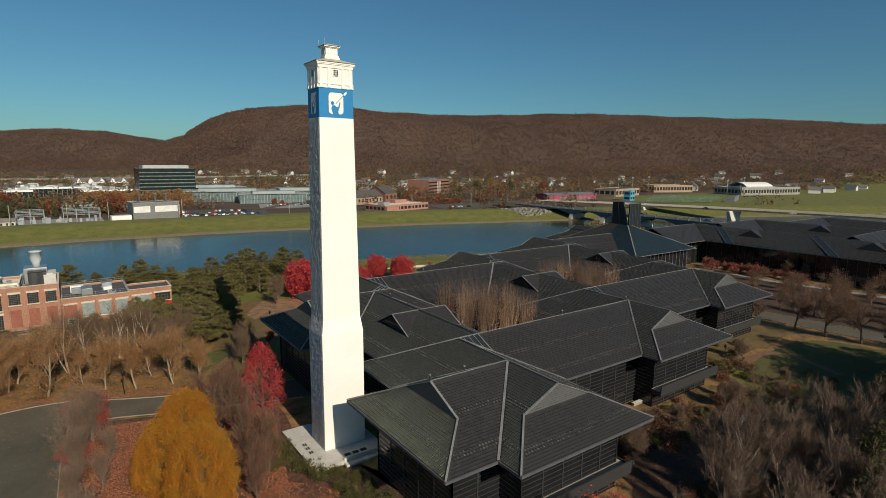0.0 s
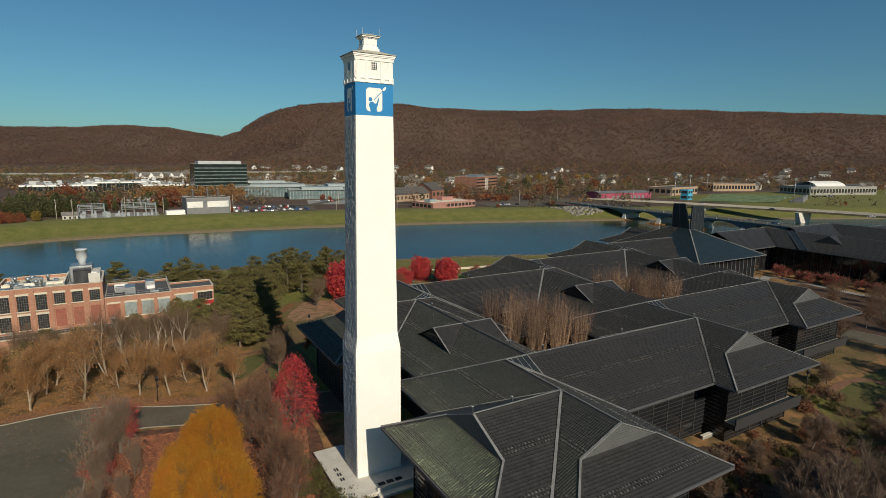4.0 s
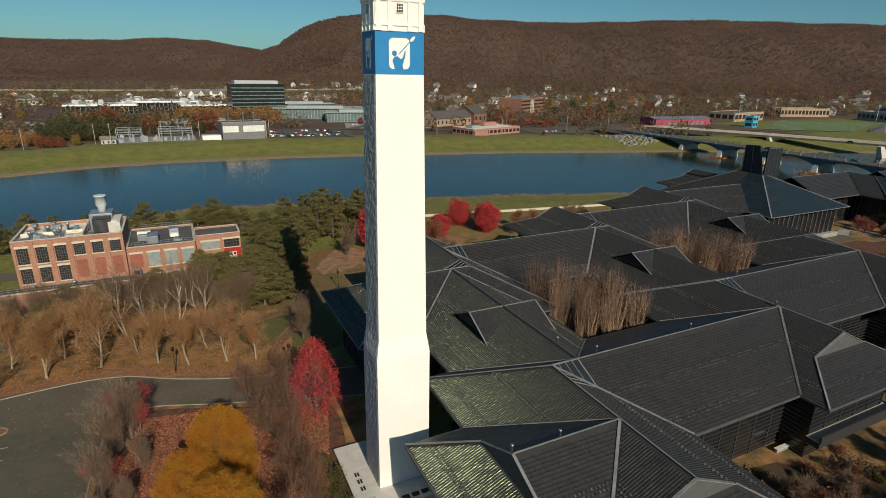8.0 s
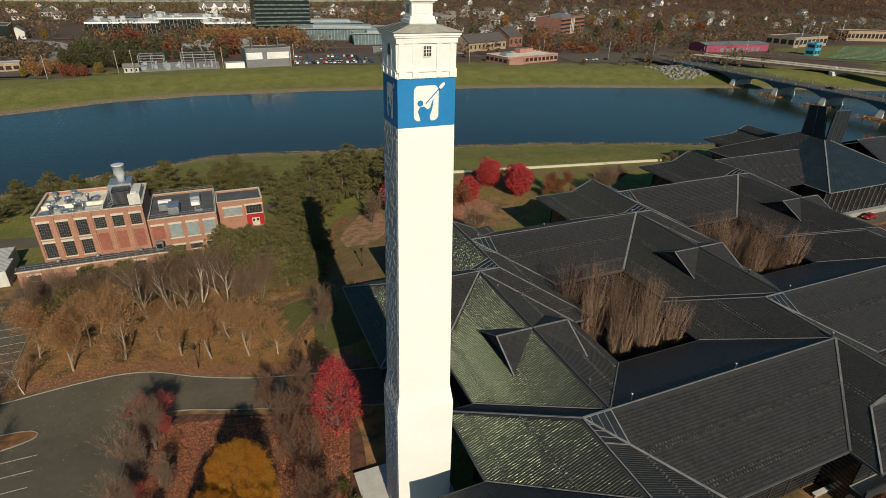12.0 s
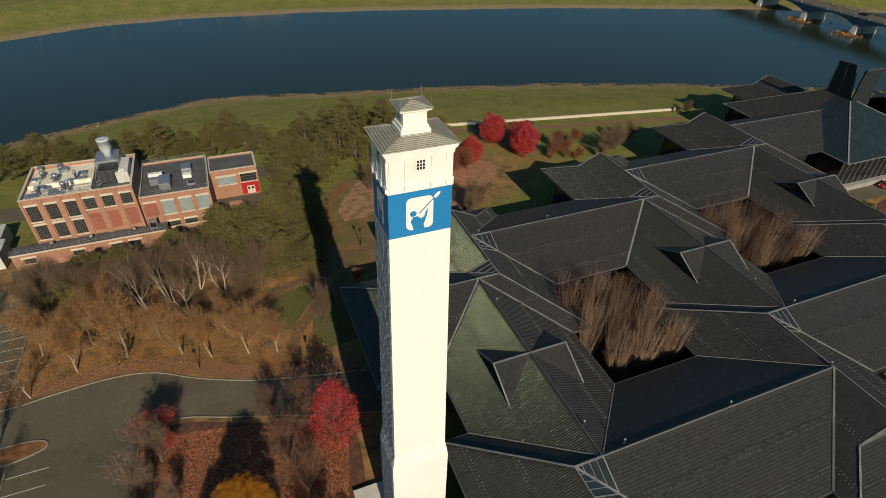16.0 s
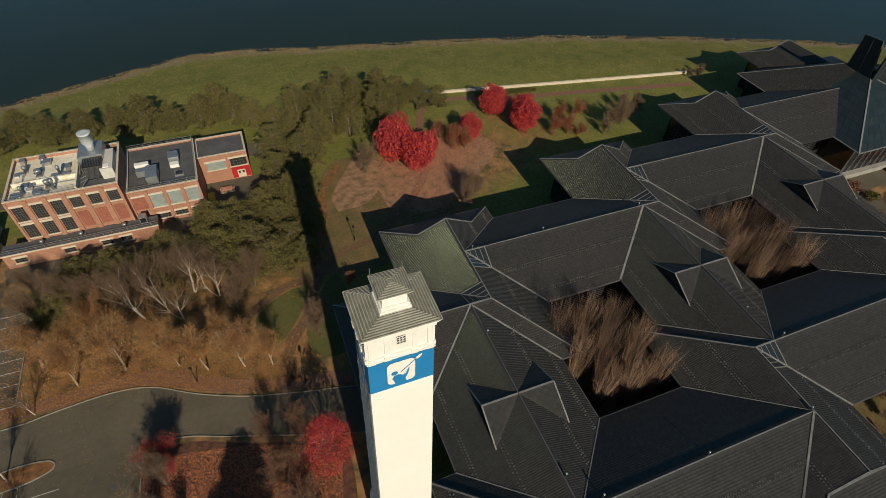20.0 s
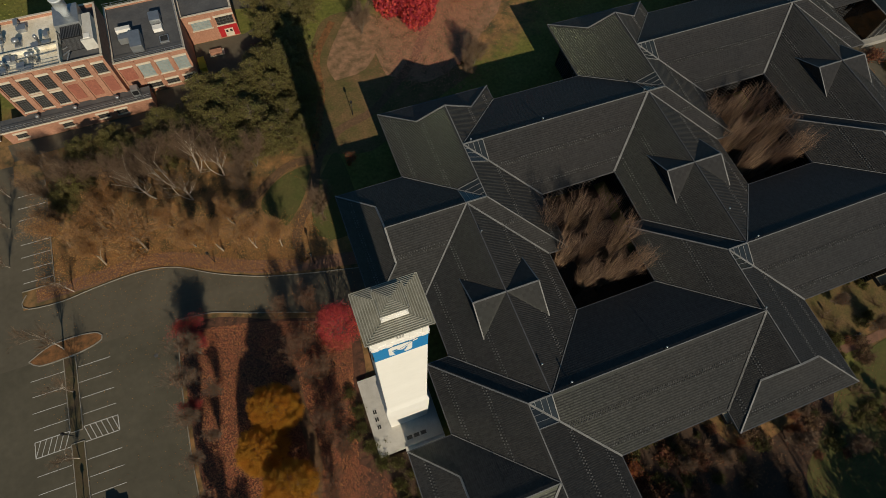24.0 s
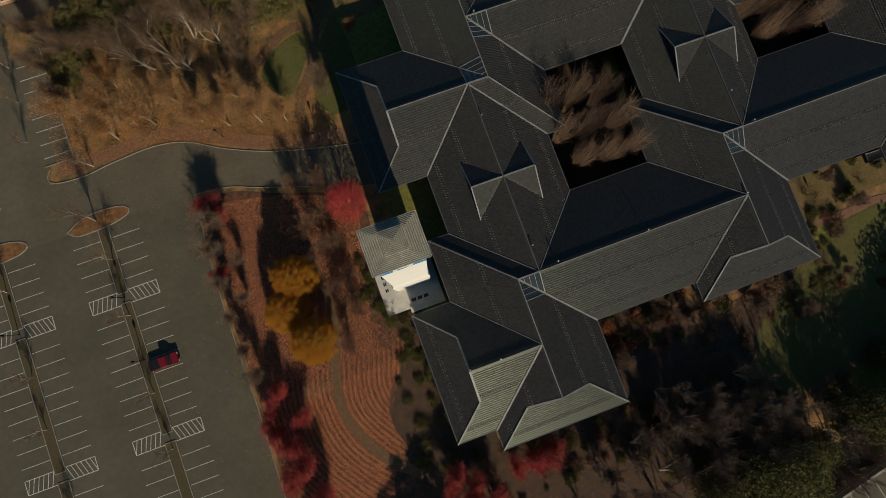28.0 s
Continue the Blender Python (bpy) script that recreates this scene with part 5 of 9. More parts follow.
    emblem(lambda u, v, d: (TX - 2.43 - d, TY - u * 0.85, 48.75 + v * 1.12))

    # the plinth, its basement windows and low walls
    plinth = thing("tower_plinth", "low white concrete plinth with small basement windows", "plinth")
    box("slab", (14.7, 42.1, 0.0), (25.6, 54.8, 0.55), CONCRETE, plinth, "", 0.05)
    box("coping", (14.6, 42.0, 0.5), (18.9, 54.9, 0.62), CONCRETE, plinth)
    for k in range(3):
        y = 46.2 + 1.25 * k
        w = box("window", (15.65, y + 0.1, 0.62), (16.2, y + 0.75, 0.67), WINDOW, plinth, "basement light")
        for xa in (15.6, 15.92, 16.25):
            bar("frame", (xa, y + 0.02, 0.62), (xa, y + 0.83, 0.62), 0.08, 0.1, CONCRETE, w)
        x = 19.6 + 1.2 * k
        box("window", (x, 43.1, 0.56), (x + 0.9, 43.7, 0.63), WINDOW, plinth, "basement light")
    box("step", (18.9, 41.2, 0.0), (25.6, 42.1, 0.35), CONCRETE, plinth)
    box("rail", (18.95, 42.1, 0.55), (25.6, 42.22, 0.95), CONCRETE, plinth)


build_tower()


# ---- the old brick works ----
def steel_window(parent, x0, x1, z0, z1, y, pale=False, cols=5, rows=6):
    w = box("window", (x0, y - 0.02, z0), (x1, y + 0.12, z1), PALE_WINDOW if pale else WINDOW, parent, "pale multi-pane window" if pale else "dark multi-pane factory window")
    m = GREY_CONCRETE if pale else FASCIA
    for k in range(1, cols):
        x = x0 + (x1 - x0) * k / cols
        box("glazing_bar", (x - 0.03, y - 0.05, z0), (x + 0.03, y - 0.015, z1), m, w)
    for k in range(1, rows):
        z = z0 + (z1 - z0) * k / rows
        box("glazing_bar", (x0, y - 0.045, z - 0.03), (x1, y - 0.018, z + 0.03), m, w)
    box("lintel", (x0 - 0.35, y - 0.1, z1), (x1 + 0.35, y + 0.1, z1 + 0.45), STONE_TRIM, w)
    box("sill", (x0 - 0.25, y - 0.22, z0 - 0.22), (x1 + 0.25, y + 0.1, z0), STONE_TRIM, w)


def parapet(parent, x0, y0, x1, y1, z, high=0.7, thick=0.3, mat=None):
    for lo, hi in (((x0, y0), (x1, y0 + thick)), ((x0, y1 - thick), (x1, y1)), ((x0, y0 + thick), (x0 + thick, y1 - thick)), ((x1 - thick, y0 + thick), (x1, y1 - thick))):
        box("parapet", (*lo, z), (*hi, z + high), mat or BRICK, parent)
        box("coping", (lo[0] - 0.06, lo[1] - 0.06, z + high), (hi[0] + 0.06, hi[1] + 0.06, z + high + 0.1), STONE_TRIM, parent)


PALE_PLANT = material("pale_weathered_metal", (0.62, 0.66, 0.68), 0.5, 0.1, second=(0.5, 0.53, 0.55), scale=0.8, fine=0.15)


def build_works():
    works = thing("brick_factory", "old red brick power works with large steel windows", "factory")
    # main block
    x0, x1, y0, y1, top = -31.6, -12.0, 126.6, 141.0, 12.6
    box("wall", (x0, y0, 0), (x1, y1, top), BRICK, works, "red brick main block")
    box("roof", (x0 + 0.3, y0 + 0.3, top), (x1 - 7.4, y1 - 0.3, top + 0.06), PALE_ROOF, works, "pale stained flat roof")
    box("roof", (x1 - 7.4, y0 + 0.3, top), (x1 - 0.3, y1 - 0.3, top + 0.05), FLAT_ROOF, works)
    parapet(works, x0, y0, x1, y1, top)
    bay = (x1 - x0) / 6
    for k in range(7):
        x = x0 + bay * k
        box("pier", (max(x0, x - 0.45), y0 - 0.25, 0), (min(x1, x + 0.45), y0 + 0.02, top + 0.4), BRICK, works)
    for k in range(6):
        a, b = x0 + bay * k + 0.65, x0 + bay * (k + 1) - 0.65
        steel_window(works, a, b, 8.4 if k < 3 else 9.4, 11.8, y0 - 0.03)
        if k < 3:
            steel_window(works, a, b, 4.2, 7.4, y0 - 0.03)
        else:
            box("brick_infill", (a, y0 - 0.1, 4.3), (b, y0 + 0.05, 8.2), BRICK_FILL, works, "bricked-up window")
    # roof plant
    plant = [(-28.6, 129.0, 0.35, 1.9), (-24.4, 130.0, 0.5, 1.7), (-23.3, 129.2, 0.35, 2.3), (-26.4, 134.5, 0.6, 1.5), (-22.6, 133.6, 0.35, 2.1), (-29.0, 136.5, 0.4, 1.4)]
    for x, y, r, h in plant:
        vent = thing("roof_vent", "galvanised roof ventilator on the works roof", "roof vent", "roof vents", (x, y, top + 0.05))
        lathe("pipe", [(r * 0.7, 0), (r * 0.7, h * 0.7), (r, h * 0.7), (r, h), (r * 0.5, h + 0.15)], STEEL, vent, "", 12)
        box("base", (-r, -r, 0), (r, r, 0.3), STEEL, vent)
    wall = box("roof_divider", (-30.9, 132.0, top), (-19.4, 132.35, top + 0.8), PALE_ROOF, works)
    box("roof_divider", (-19.4, 127.0, top), (-19.1, 140.6, top + 1.3), PALE_ROOF, works)
    unit = thing("air_handler", "grey metal air handling unit with a round stack", "air handler", "", (-16.2, 134.0, top))
    box("casing", (-2.2, -1.0, 0), (2.2, 4.2, 3.6), STEEL, unit, "galvanised casing", 0.08)
    box("cooler", (-1.4, -4.0, 0), (2.0, -1.0, 3.2), BLACK_METAL, unit, "black finned cooler", 0.06)
    for k in range(12):
        box("fin", (-1.4, -4.1, 0.3 + 0.23 * k), (2.0, -4.0, 0.4 + 0.23 * k), FASCIA, unit)
        box("fin", (-1.38 + 0.28 * k, -4.0, 3.2), (-1.28 + 0.28 * k, -1.05, 3.27), FASCIA, unit)
    lathe("flue", [(0.8, 3.6), (0.8, 4.6), (1.15, 5.2), (1.15, 7.0), (1.25, 7.0), (1.25, 7.3), (1.0, 7.3)], PALE_PLANT, unit, "pale round exhaust stack", 18, (0.2, 1.6, 0))
    for k in range(5):
        bar("strut", (-2.4, -1 + 1.2 * k, 0), (-2.4, -1 + 1.2 * k, 2.6), 0.12, 0.12, STEEL, unit)
    pent = thing("roof_box", "white rooftop stair housing", "roof housing", "", (-13.5, 133.0, top))
    box("housing", (-1.2, -3.6, 0), (1.1, 3.4, 2.4), CONCRETE, pent, "", 0.05)
    box("hatch", (-0.6, -3.2, 2.4), (0.5, -2.0, 2.55), WHITE_TRIM, pent)
    # low pipework, curbs and guard rails on the main roof
    rr = random.Random(12)
    for k in range(16):
        x, y, w, d, h = rr.uniform(-30.4, -20.2), rr.choice((127.6, 128.4, 130.6, 133.4, 135.5, 138.2, 139.6)), rr.uniform(0.25, 0.9), rr.uniform(0.25, 0.8), rr.uniform(0.3, 1.1)
        small = thing("roof_unit", "small galvanised roof unit on the works", "roof unit", "roof units", (x, y, top + 0.05))
        box("casing", (-w, -d, 0), (w, d, h), rr.choice((PALE_PLANT, STEEL, STEEL)), small, "", 0.04)
        box("cap", (-w - 0.08, -d - 0.08, h), (w + 0.08, d + 0.08, h + 0.08), STEEL, small)
    for k in range(8):
        a = (rr.uniform(-19.0, -18.2), 127.6 + 1.5 * k, top + 0.3)
        bar("pipe_run", a, (a[0] + rr.uniform(0.6, 1.8), a[1] + rr.uniform(-0.4, 1.2), top + rr.uniform(0.3, 2.2)), 0.16, 0.16, STEEL, works)
    bar("pipe_run", (-30.2, 130.4, top + 0.3), (-19.6, 130.7, top + 0.3), 0.14, 0.14, STEEL, works)
    bar("pipe_run", (-29.0, 127.4, top + 0.3), (-29.4, 139.8, top + 0.3), 0.14, 0.14, STEEL, works)
    for xa, ya, xb, yb, z in ((-31.4, 126.8, -19.2, 126.8, top + 0.8), (-11.8, 128.4, 1.6, 128.4, 9.25), (1.7, 128.5, 1.7, 144.0, 9.25), (-11.8, 144.0, 1.6, 144.0, 9.25)):
        n = int(math.dist((xa, ya), (xb, yb)) / 1.6)
        for k in range(n + 1):
            px, py = xa + (xb - xa) * k / n, ya + (yb - ya) * k / n
            bar("rail_post", (px, py, z - 0.1), (px, py, z + 0.85), 0.05, 0.05, STEEL, works)
        for dz in (0.4, 0.85):
            bar("handrail", (xa, ya, z + dz), (xb, yb, z + dz), 0.05, 0.05, STEEL, works)
    # middle block
    x0, x1, y0, y1, top = -12.0, 1.9, 128.2, 144.2, 8.7
    box("wall", (x0, y0, 0), (x1, y1, top), BRICK, works, "red brick middle block")
    box("roof", (x0 + 0.3, y0 + 0.3, top), (x1 - 0.3, y1 - 0.3, top + 0.05), FLAT_ROOF, works, "dark membrane roof")
    parapet(works, x0, y0, x1, y1, top, 0.45)
    bay = (x1 - x0) / 4
    for k in range(5):
        x = x0 + bay * k
        box("pier", (max(x0, x - 0.35), y0 - 0.2, 0), (min(x1, x + 0.35), y0 + 0.02, top + 0.2), BRICK, works)
    for k in range(4):
        a, b = x0 + bay * k + 0.5, x0 + bay * (k + 1) - 0.5
        if k == 0:
            box("brick_infill", (a, y0 - 0.08, 4.4), (b, y0 + 0.04, 7.6), BRICK_FILL, works, "bricked-up window")
            box("lintel", (a - 0.3, y0 - 0.12, 7.6), (b + 0.3, y0 + 0.05, 8.0), STONE_TRIM, works)
        else:
            steel_window(works, a, b, 4.4, 7.6, y0 - 0.03, True, 4, 5)
        if k:
            steel_window(works, a, b, 1.2, 2.4, y0 - 0.03, False, 4, 2)
    duct = thing("roof_duct", "bent galvanised duct on the dark roof", "duct", "", (-6.6, 132.8, top))
    box("run", (-1.2, -2.8, 0.3), (1.0, 1.6, 2.0), STEEL, duct, "", 0.06)
    box("elbow", (-3.2, 0.2, 0.3), (-1.2, 1.6, 1.7), STEEL, duct, "", 0.06)
    box("head", (-3.4, 2.4, 0.2), (-0.6, 3.4, 1.9), WHITE_TRIM, duct, "", 0.05)
    cond = thing("condenser", "rooftop condenser unit on a steel frame", "condenser", "", (-2.4, 137.5, top))
    box("casing", (-1.0, -1.4, 0.5), (1.1, 1.2, 1.8), STEEL, cond, "", 0.05)
    box("fan_deck", (-0.8, -3.2, 0.3), (1.0, -1.9, 1.1), WHITE_TRIM, cond)
    for x, y in ((-1, -1.4), (1.1, -1.4), (-1, 1.2), (1.1, 1.2)):
        bar("leg", (x, y, 0), (x, y, 0.6), 0.1, 0.1, STEEL, cond)
    hatch = thing("roof_hatch", "square dark roof light with a steel kerb", "roof light", "", (-1.6, 132.2, top))
    box("kerb", (-0.9, -0.9, 0), (0.9, 0.9, 0.4), STEEL, hatch, "", 0.04)
    box("pane", (-0.7, -0.7, 0.4), (0.7, 0.7, 0.46), WINDOW, hatch)
    # end block
    x0, x1, y0, y1, top = 1.9, 12.6, 138.6, 146.6, 6.9
    box("wall", (x0, y0, 0), (x1, y1, top), BRICK, works, "red brick end block")
    box("roof", (x0 + 0.3, y0 + 0.3, top), (x1 - 0.3, y1 - 0.3, top + 0.05), FLAT_ROOF, works)
    parapet(works, x0, y0, x1, y1, top, 0.45)
    steel_window(works, 3.4, 7.4, 3.6, 5.6, y0 - 0.03, True, 6, 3)
    steel_window(works, 8.6, 12.2, 3.7, 5.8, y0 - 0.03, False, 5, 3)
    box("red_panel", (8.4, y0 - 0.06, 0.3), (12.5, y0 + 0.02, 3.4), RED_PAINT, works, "bright red doorway panel")
    door = box("door", (9.6, y0 - 0.1, 0.3), (11.4, y0 - 0.05, 2.4), STONE_TRIM, works, "pale double door")
    for x in (10.05, 10.95):
        box("pane", (x - 0.25, y0 - 0.13, 1.5), (x + 0.25, y0 - 0.09, 2.1), WINDOW, door)
    # annex in front
    x0, x1, y0, y1, top = -36.0, -7.9, 123.4, 126.9, 3.3
    box("wall", (x0, y0, 0), (x1, y1 - 0.35, top), BRICK, works, "low brick annex")
    box("roof", (x0 - 0.1, y0 - 0.1, top), (x1 + 0.1, y1 - 0.32, top + 0.12), FLAT_ROOF, works, "dark flat annex roof")
    box("coping", (x0 - 0.2, y0 - 0.22, top), (x1 + 0.2, y0 - 0.02, top + 0.25), STONE_TRIM, works)
    for a in (-34.2, -25.6, -18.8, -15.2):
        steel_window(works, a, a + 1.9, 1.2, 2.3, y0 - 0.03, False, 4, 2)
    for k in range(19):
        bar("rail_post", (x0 + 1.5 * k, y0 + 0.3, top + 0.1), (x0 + 1.5 * k, y0 + 0.3, top + 1.0), 0.05, 0.05, STEEL, works)
    for z in (0.55, 0.98):
        bar("handrail", (x0, y0 + 0.3, top + z), (x1, y0 + 0.3, top + z), 0.05, 0.05, STEEL, works)
    for x in (-29.0, -22.0, -14.0):
        vent = thing("roof_vent", "round turbine vent on the annex roof", "roof vent", "roof vents", (x, 125.0, top + 0.1))
        lathe("pipe", [(0.2, 0), (0.2, 0.4), (0.38, 0.5), (0.42, 0.75), (0.3, 0.95)], STEEL, vent, "", 12)
    unit = thing("air_conditioner", "boxy air conditioner on the annex roof", "air conditioner", "", (-10.3, 125.3, top + 0.12))
    box("casing", (-0.7, -0.7, 0.1), (0.7, 0.7, 1.8), STEEL, unit, "", 0.05)
    box("grille", (-0.55, -0.74, 0.4), (0.55, -0.69, 1.5), BLACK_METAL, unit)
    # yard
    sheet("yard", [(1.9, 129), (1.9, 138.5), (13.6, 138.5), (16.5, 140), (18, 146), (20, 146), (18.5, 137), (12, 128), (2, 121), (-36, 119), (-37, 123.3), (-8, 123.2), (-7.7, 128)], OLD_ASPHALT, "grey asphalt yard beside the brick works", "yard", 0.03)
    bin_ = thing("skip", "yellow steel bin beside the works wall", "bin", "", (3.0, 131.2, 0.03))
    box("body", (-0.6, -1.6, 0.05), (0.7, 1.6, 1.6), YELLOW_PAINT, bin_, "", 0.08)
    box("lid", (-0.65, -1.65, 1.6), (0.75, 1.65, 1.72), YELLOW_PAINT, bin_)
    pile = thing("pallet_pile", "pile of old bricks on a pallet", "pallet", "", (6.5, 134.6, 0.03))
    box("pallet", (-1.6, -0.8, 0), (1.6, 0.8, 0.15), STONE_TRIM, pile)
    box("bricks", (-1.4, -0.6, 0.15), (1.2, 0.6, 0.8), BRICK, pile, "", 0.06)
    for x, y, w in ((-40.5, 127.5, 5.0), (-46.5, 128.5, 5.0), (-42.0, 133.5, 6.0)):
        tank = thing("storage_container", "white metal container in the works yard", "container", "containers", (x, y, 0.0))
        box("body", (-w / 2, -3, 0.2), (w / 2, 3, 3.6), CONCRETE, tank, "", 0.06)
        for k in range(9):
            box("rib", (-w / 2 - 0.04, -2.9 + 0.66 * k, 0.3), (w / 2 + 0.04, -2.75 + 0.66 * k, 3.65), STEEL, tank)
    ribbon("road", [(-120, 158), (-60, 150), (-38, 146), (-30, 146), (-20, 150), (0, 151), (16, 149), (24, 146)], 6, OLD_ASPHALT, "service road behind the brick works", "road", 0.04)


build_works()


# ---- trees and shrubs ----
def tube_into(vs, fs, p, q, r0, r1, sides):
    p, q = np.asarray(p, float), np.asarray(q, float)
    d = q - p
    d = d / (np.linalg.norm(d) + 1e-9)
    a = np.cross(d, (0.3, 0.2, 1.0) if abs(d[2]) < 0.9 else (1.0, 0.1, 0.0))
    a /= np.linalg.norm(a) + 1e-9
    b = np.cross(d, a)
    n = len(vs)
    for e, r in ((p, r0), (q, r1)):
        for k in range(sides):
            t = 2 * math.pi * k / sides
            vs.append(tuple(e + r * (a * math.cos(t) + b * math.sin(t))))
    for k in range(sides):
        fs.append((n + k, n + (k + 1) % sides, n + sides + (k + 1) % sides, n + sides + k))


def limbs(rng, trunks, height, spread, upright, levels=3, kids=4, lean=0.1, base_r=0.18, first=0.3):
    """A branching skeleton: trunk mesh, and the ends and run of the outer branches."""
    vs, fs, ends, fine_v, fine_f = [], [], [], [], []

    def grow(p, d, length, r, level):
        segs = 3 if level == 0 else 2
        here, way = np.array(p, float), np.array(d, float)
        for s in range(segs):
            way = way + rng.normal(0, 0.10 + 0.05 * level, 3)
            way[2] += upright * 0.08
            way /= np.linalg.norm(way)
            there = here + way * length / segs
            r1 = r * (0.78 if s < segs - 1 else 0.6)
            if level < 2:
                tube_into(vs, fs, here, there, r, r1, 6 if level == 0 else 4)
            else:
                tube_into(fine_v, fine_f, here, there, r, r1, 3)
            if level < levels:
                for _ in range(kids if (s or level) else max(1, kids - 2)):
                    if level == 0 and (s + 1) / segs < first:
                        continue
                    t = rng.uniform(0, 2 * math.pi)
                    tilt = rng.uniform(0.35, 0.95) * spread
                    side = np.cross(way, (math.cos(t), math.sin(t), 0.2))
                    side /= np.linalg.norm(side) + 1e-9
                    nd = way * math.cos(tilt) + side * math.sin(tilt)
                    nd[2] += 0.15 * upright
                    nd /= np.linalg.norm(nd)
                    grow(here + (there - here) * rng.uniform(0.3, 1.0), nd, length * rng.uniform(0.42, 0.62), r1 * rng.uniform(0.45, 0.65), level + 1)
            here, r = there, r1
        if level >= levels - 1:
            ends.append((np.array(p, float), here))

    for _ in range(trunks):
        t = rng.uniform(0, 2 * math.pi)
        grow((0.25 * (trunks > 1) * math.cos(t), 0.25 * (trunks > 1) * math.sin(t), -0.2), (lean * math.cos(t), lean * math.sin(t), 1.0), height * rng.uniform(0.55, 0.68), base_r * rng.uniform(0.8, 1.1), 0)
    return vs, fs, ends, fine_v, fine_f


def quads(rng, centres, size, squash=1.0):
    """Small four-cornered leaves at the centres, turned at random."""
    c = np.asarray(centres, float)
    n = len(c)
    a = rng.normal(size=(n, 3))
    a /= np.linalg.norm(a, axis=1, keepdims=True)
    b = np.cross(a, rng.normal(size=(n, 3)))
    b /= np.linalg.norm(b, axis=1, keepdims=True) + 1e-9
    s = size * rng.uniform(0.6, 1.3, (n, 1))
    v = np.stack([c - a * s, c - b * s * squash, c + a * s, c + b * s * squash], 1).reshape(-1, 3)
    return v, np.arange(4 * n).reshape(-1, 4)


def twigs(rng, ends, per, length, wide, up):
    """Thin twigs fanning from the outer branches."""
    v, f = [], []
    for p, q in ends:
        for _ in range(per):
            s = p + (q - p) * rng.uniform(0.2, 1.0)
            d = (q - p) / (np.linalg.norm(q - p) + 1e-9) + rng.normal(0, 0.45, 3)
            d[2] += up
            d *= length * rng.uniform(0.5, 1.2) / (np.linalg.norm(d) + 1e-9)
            side = np.cross(d, rng.normal(size=3))
            side *= wide / (np.linalg.norm(side) + 1e-9)
            n = len(v)
            v += [s - side, s + side, s + d]
            f.append((n, n + 1, n + 2))
    return v, f


def tree(name, label, category, seed, leaf_mat=None, bark=None, height=9.0, trunks=1, spread=0.9, upright=1.0, kids=4, levels=3, leaves=0, leaf=0.2,
         puff=0.5, twig_mat=None, twig_per=0, twig_len=0.8, twig_wide=0.02, base_r=0.16, squeeze=1.0, first=0.3, group="trees", lean=0.1):
    rng = np.random.default_rng(seed)
    ob = thing(name, label, category, group)
    vs, fs, ends, fine_v, fine_f = limbs(rng, trunks, height, spread, upright, levels, kids, lean, base_r, first)
    k = height / max(1.0, max(v[2] for v in vs + fine_v))
    vs, fine_v = ([(v[0] * k * squeeze, v[1] * k * squeeze, v[2] * k) for v in m] for m in (vs, fine_v))
    ends = [(p * (k * squeeze, k * squeeze, k), q * (k * squeeze, k * squeeze, k)) for p, q in ends]
    put("trunk", vs, fs, bark or BARK, ob)
    if leaves:
        pick = rng.integers(0, len(ends), leaves)
        u = rng.uniform(0.1, 1.15, (leaves, 1))
        c = np.array([ends[i][0] for i in pick]) * (1 - u) + np.array([ends[i][1] for i in pick]) * u + rng.normal(0, puff, (leaves, 3)) * (1, 1, 0.8)
        v, f = quads(rng, c, leaf, 0.7)
        put("crown", v, f, leaf_mat, ob)
    if fine_v:
        v, f = twigs(rng, ends, twig_per, twig_len, twig_wide, 0.3 * upright)
        n = len(fine_v)
        tagged(put("branchwork", fine_v + [tuple(p) for p in v], fine_f + [tuple(n + i for i in t) for t in f], twig_mat or TWIG, ob), kind="stuff")
    return ob


def dense_tree(name, label, category, seed, mat, height, radius, leaves, leaf, low=0.12, group="trees", lobes=26, bark=None, point=0.0, lump=1.0):
    """A tree in full leaf: lobes of leaves on an uneven egg, with gaps between them."""
    rng = np.random.default_rng(seed)
    ob = thing(name, label, category, group)
    vs, fs, *_ = limbs(rng, 1, height * 0.8, 0.8, 1.2, 2, 4, 0.05, 0.05 * radius + 0.08)
    put("trunk", vs, fs, bark or BARK, ob)
    mid, half = height * (1 + low) / 2, height * (1 - low) / 2
    c = []
    per = leaves // lobes
    for k in range(lobes):
        g = math.pi * (3 - math.sqrt(5)) * k + rng.uniform(-0.3, 0.3)
        z = 1 - 2 * (k + 0.5) / lobes
        r = math.sqrt(1 - z * z) * (1 - point * max(0, z))
        centre = np.array((r * math.cos(g) * radius * (1.1 - 0.44 * lump), r * math.sin(g) * radius * (1.1 - 0.44 * lump), mid + z * half * (1.1 - 0.36 * lump))) * rng.uniform(0.88, 1.1, 3)
        size = radius * rng.uniform(0.36, 0.52) * lump
        d = rng.normal(size=(per, 3))
        d /= np.linalg.norm(d, axis=1, keepdims=True)
        d *= size * rng.uniform(0.55, 1.08, (per, 1)) ** 0.6
        c.append(centre + d * (1, 1, 1.15))
    v, f = quads(rng, np.concatenate(c), leaf, 0.75)
    put("crown", v, f, mat, ob)
    return ob


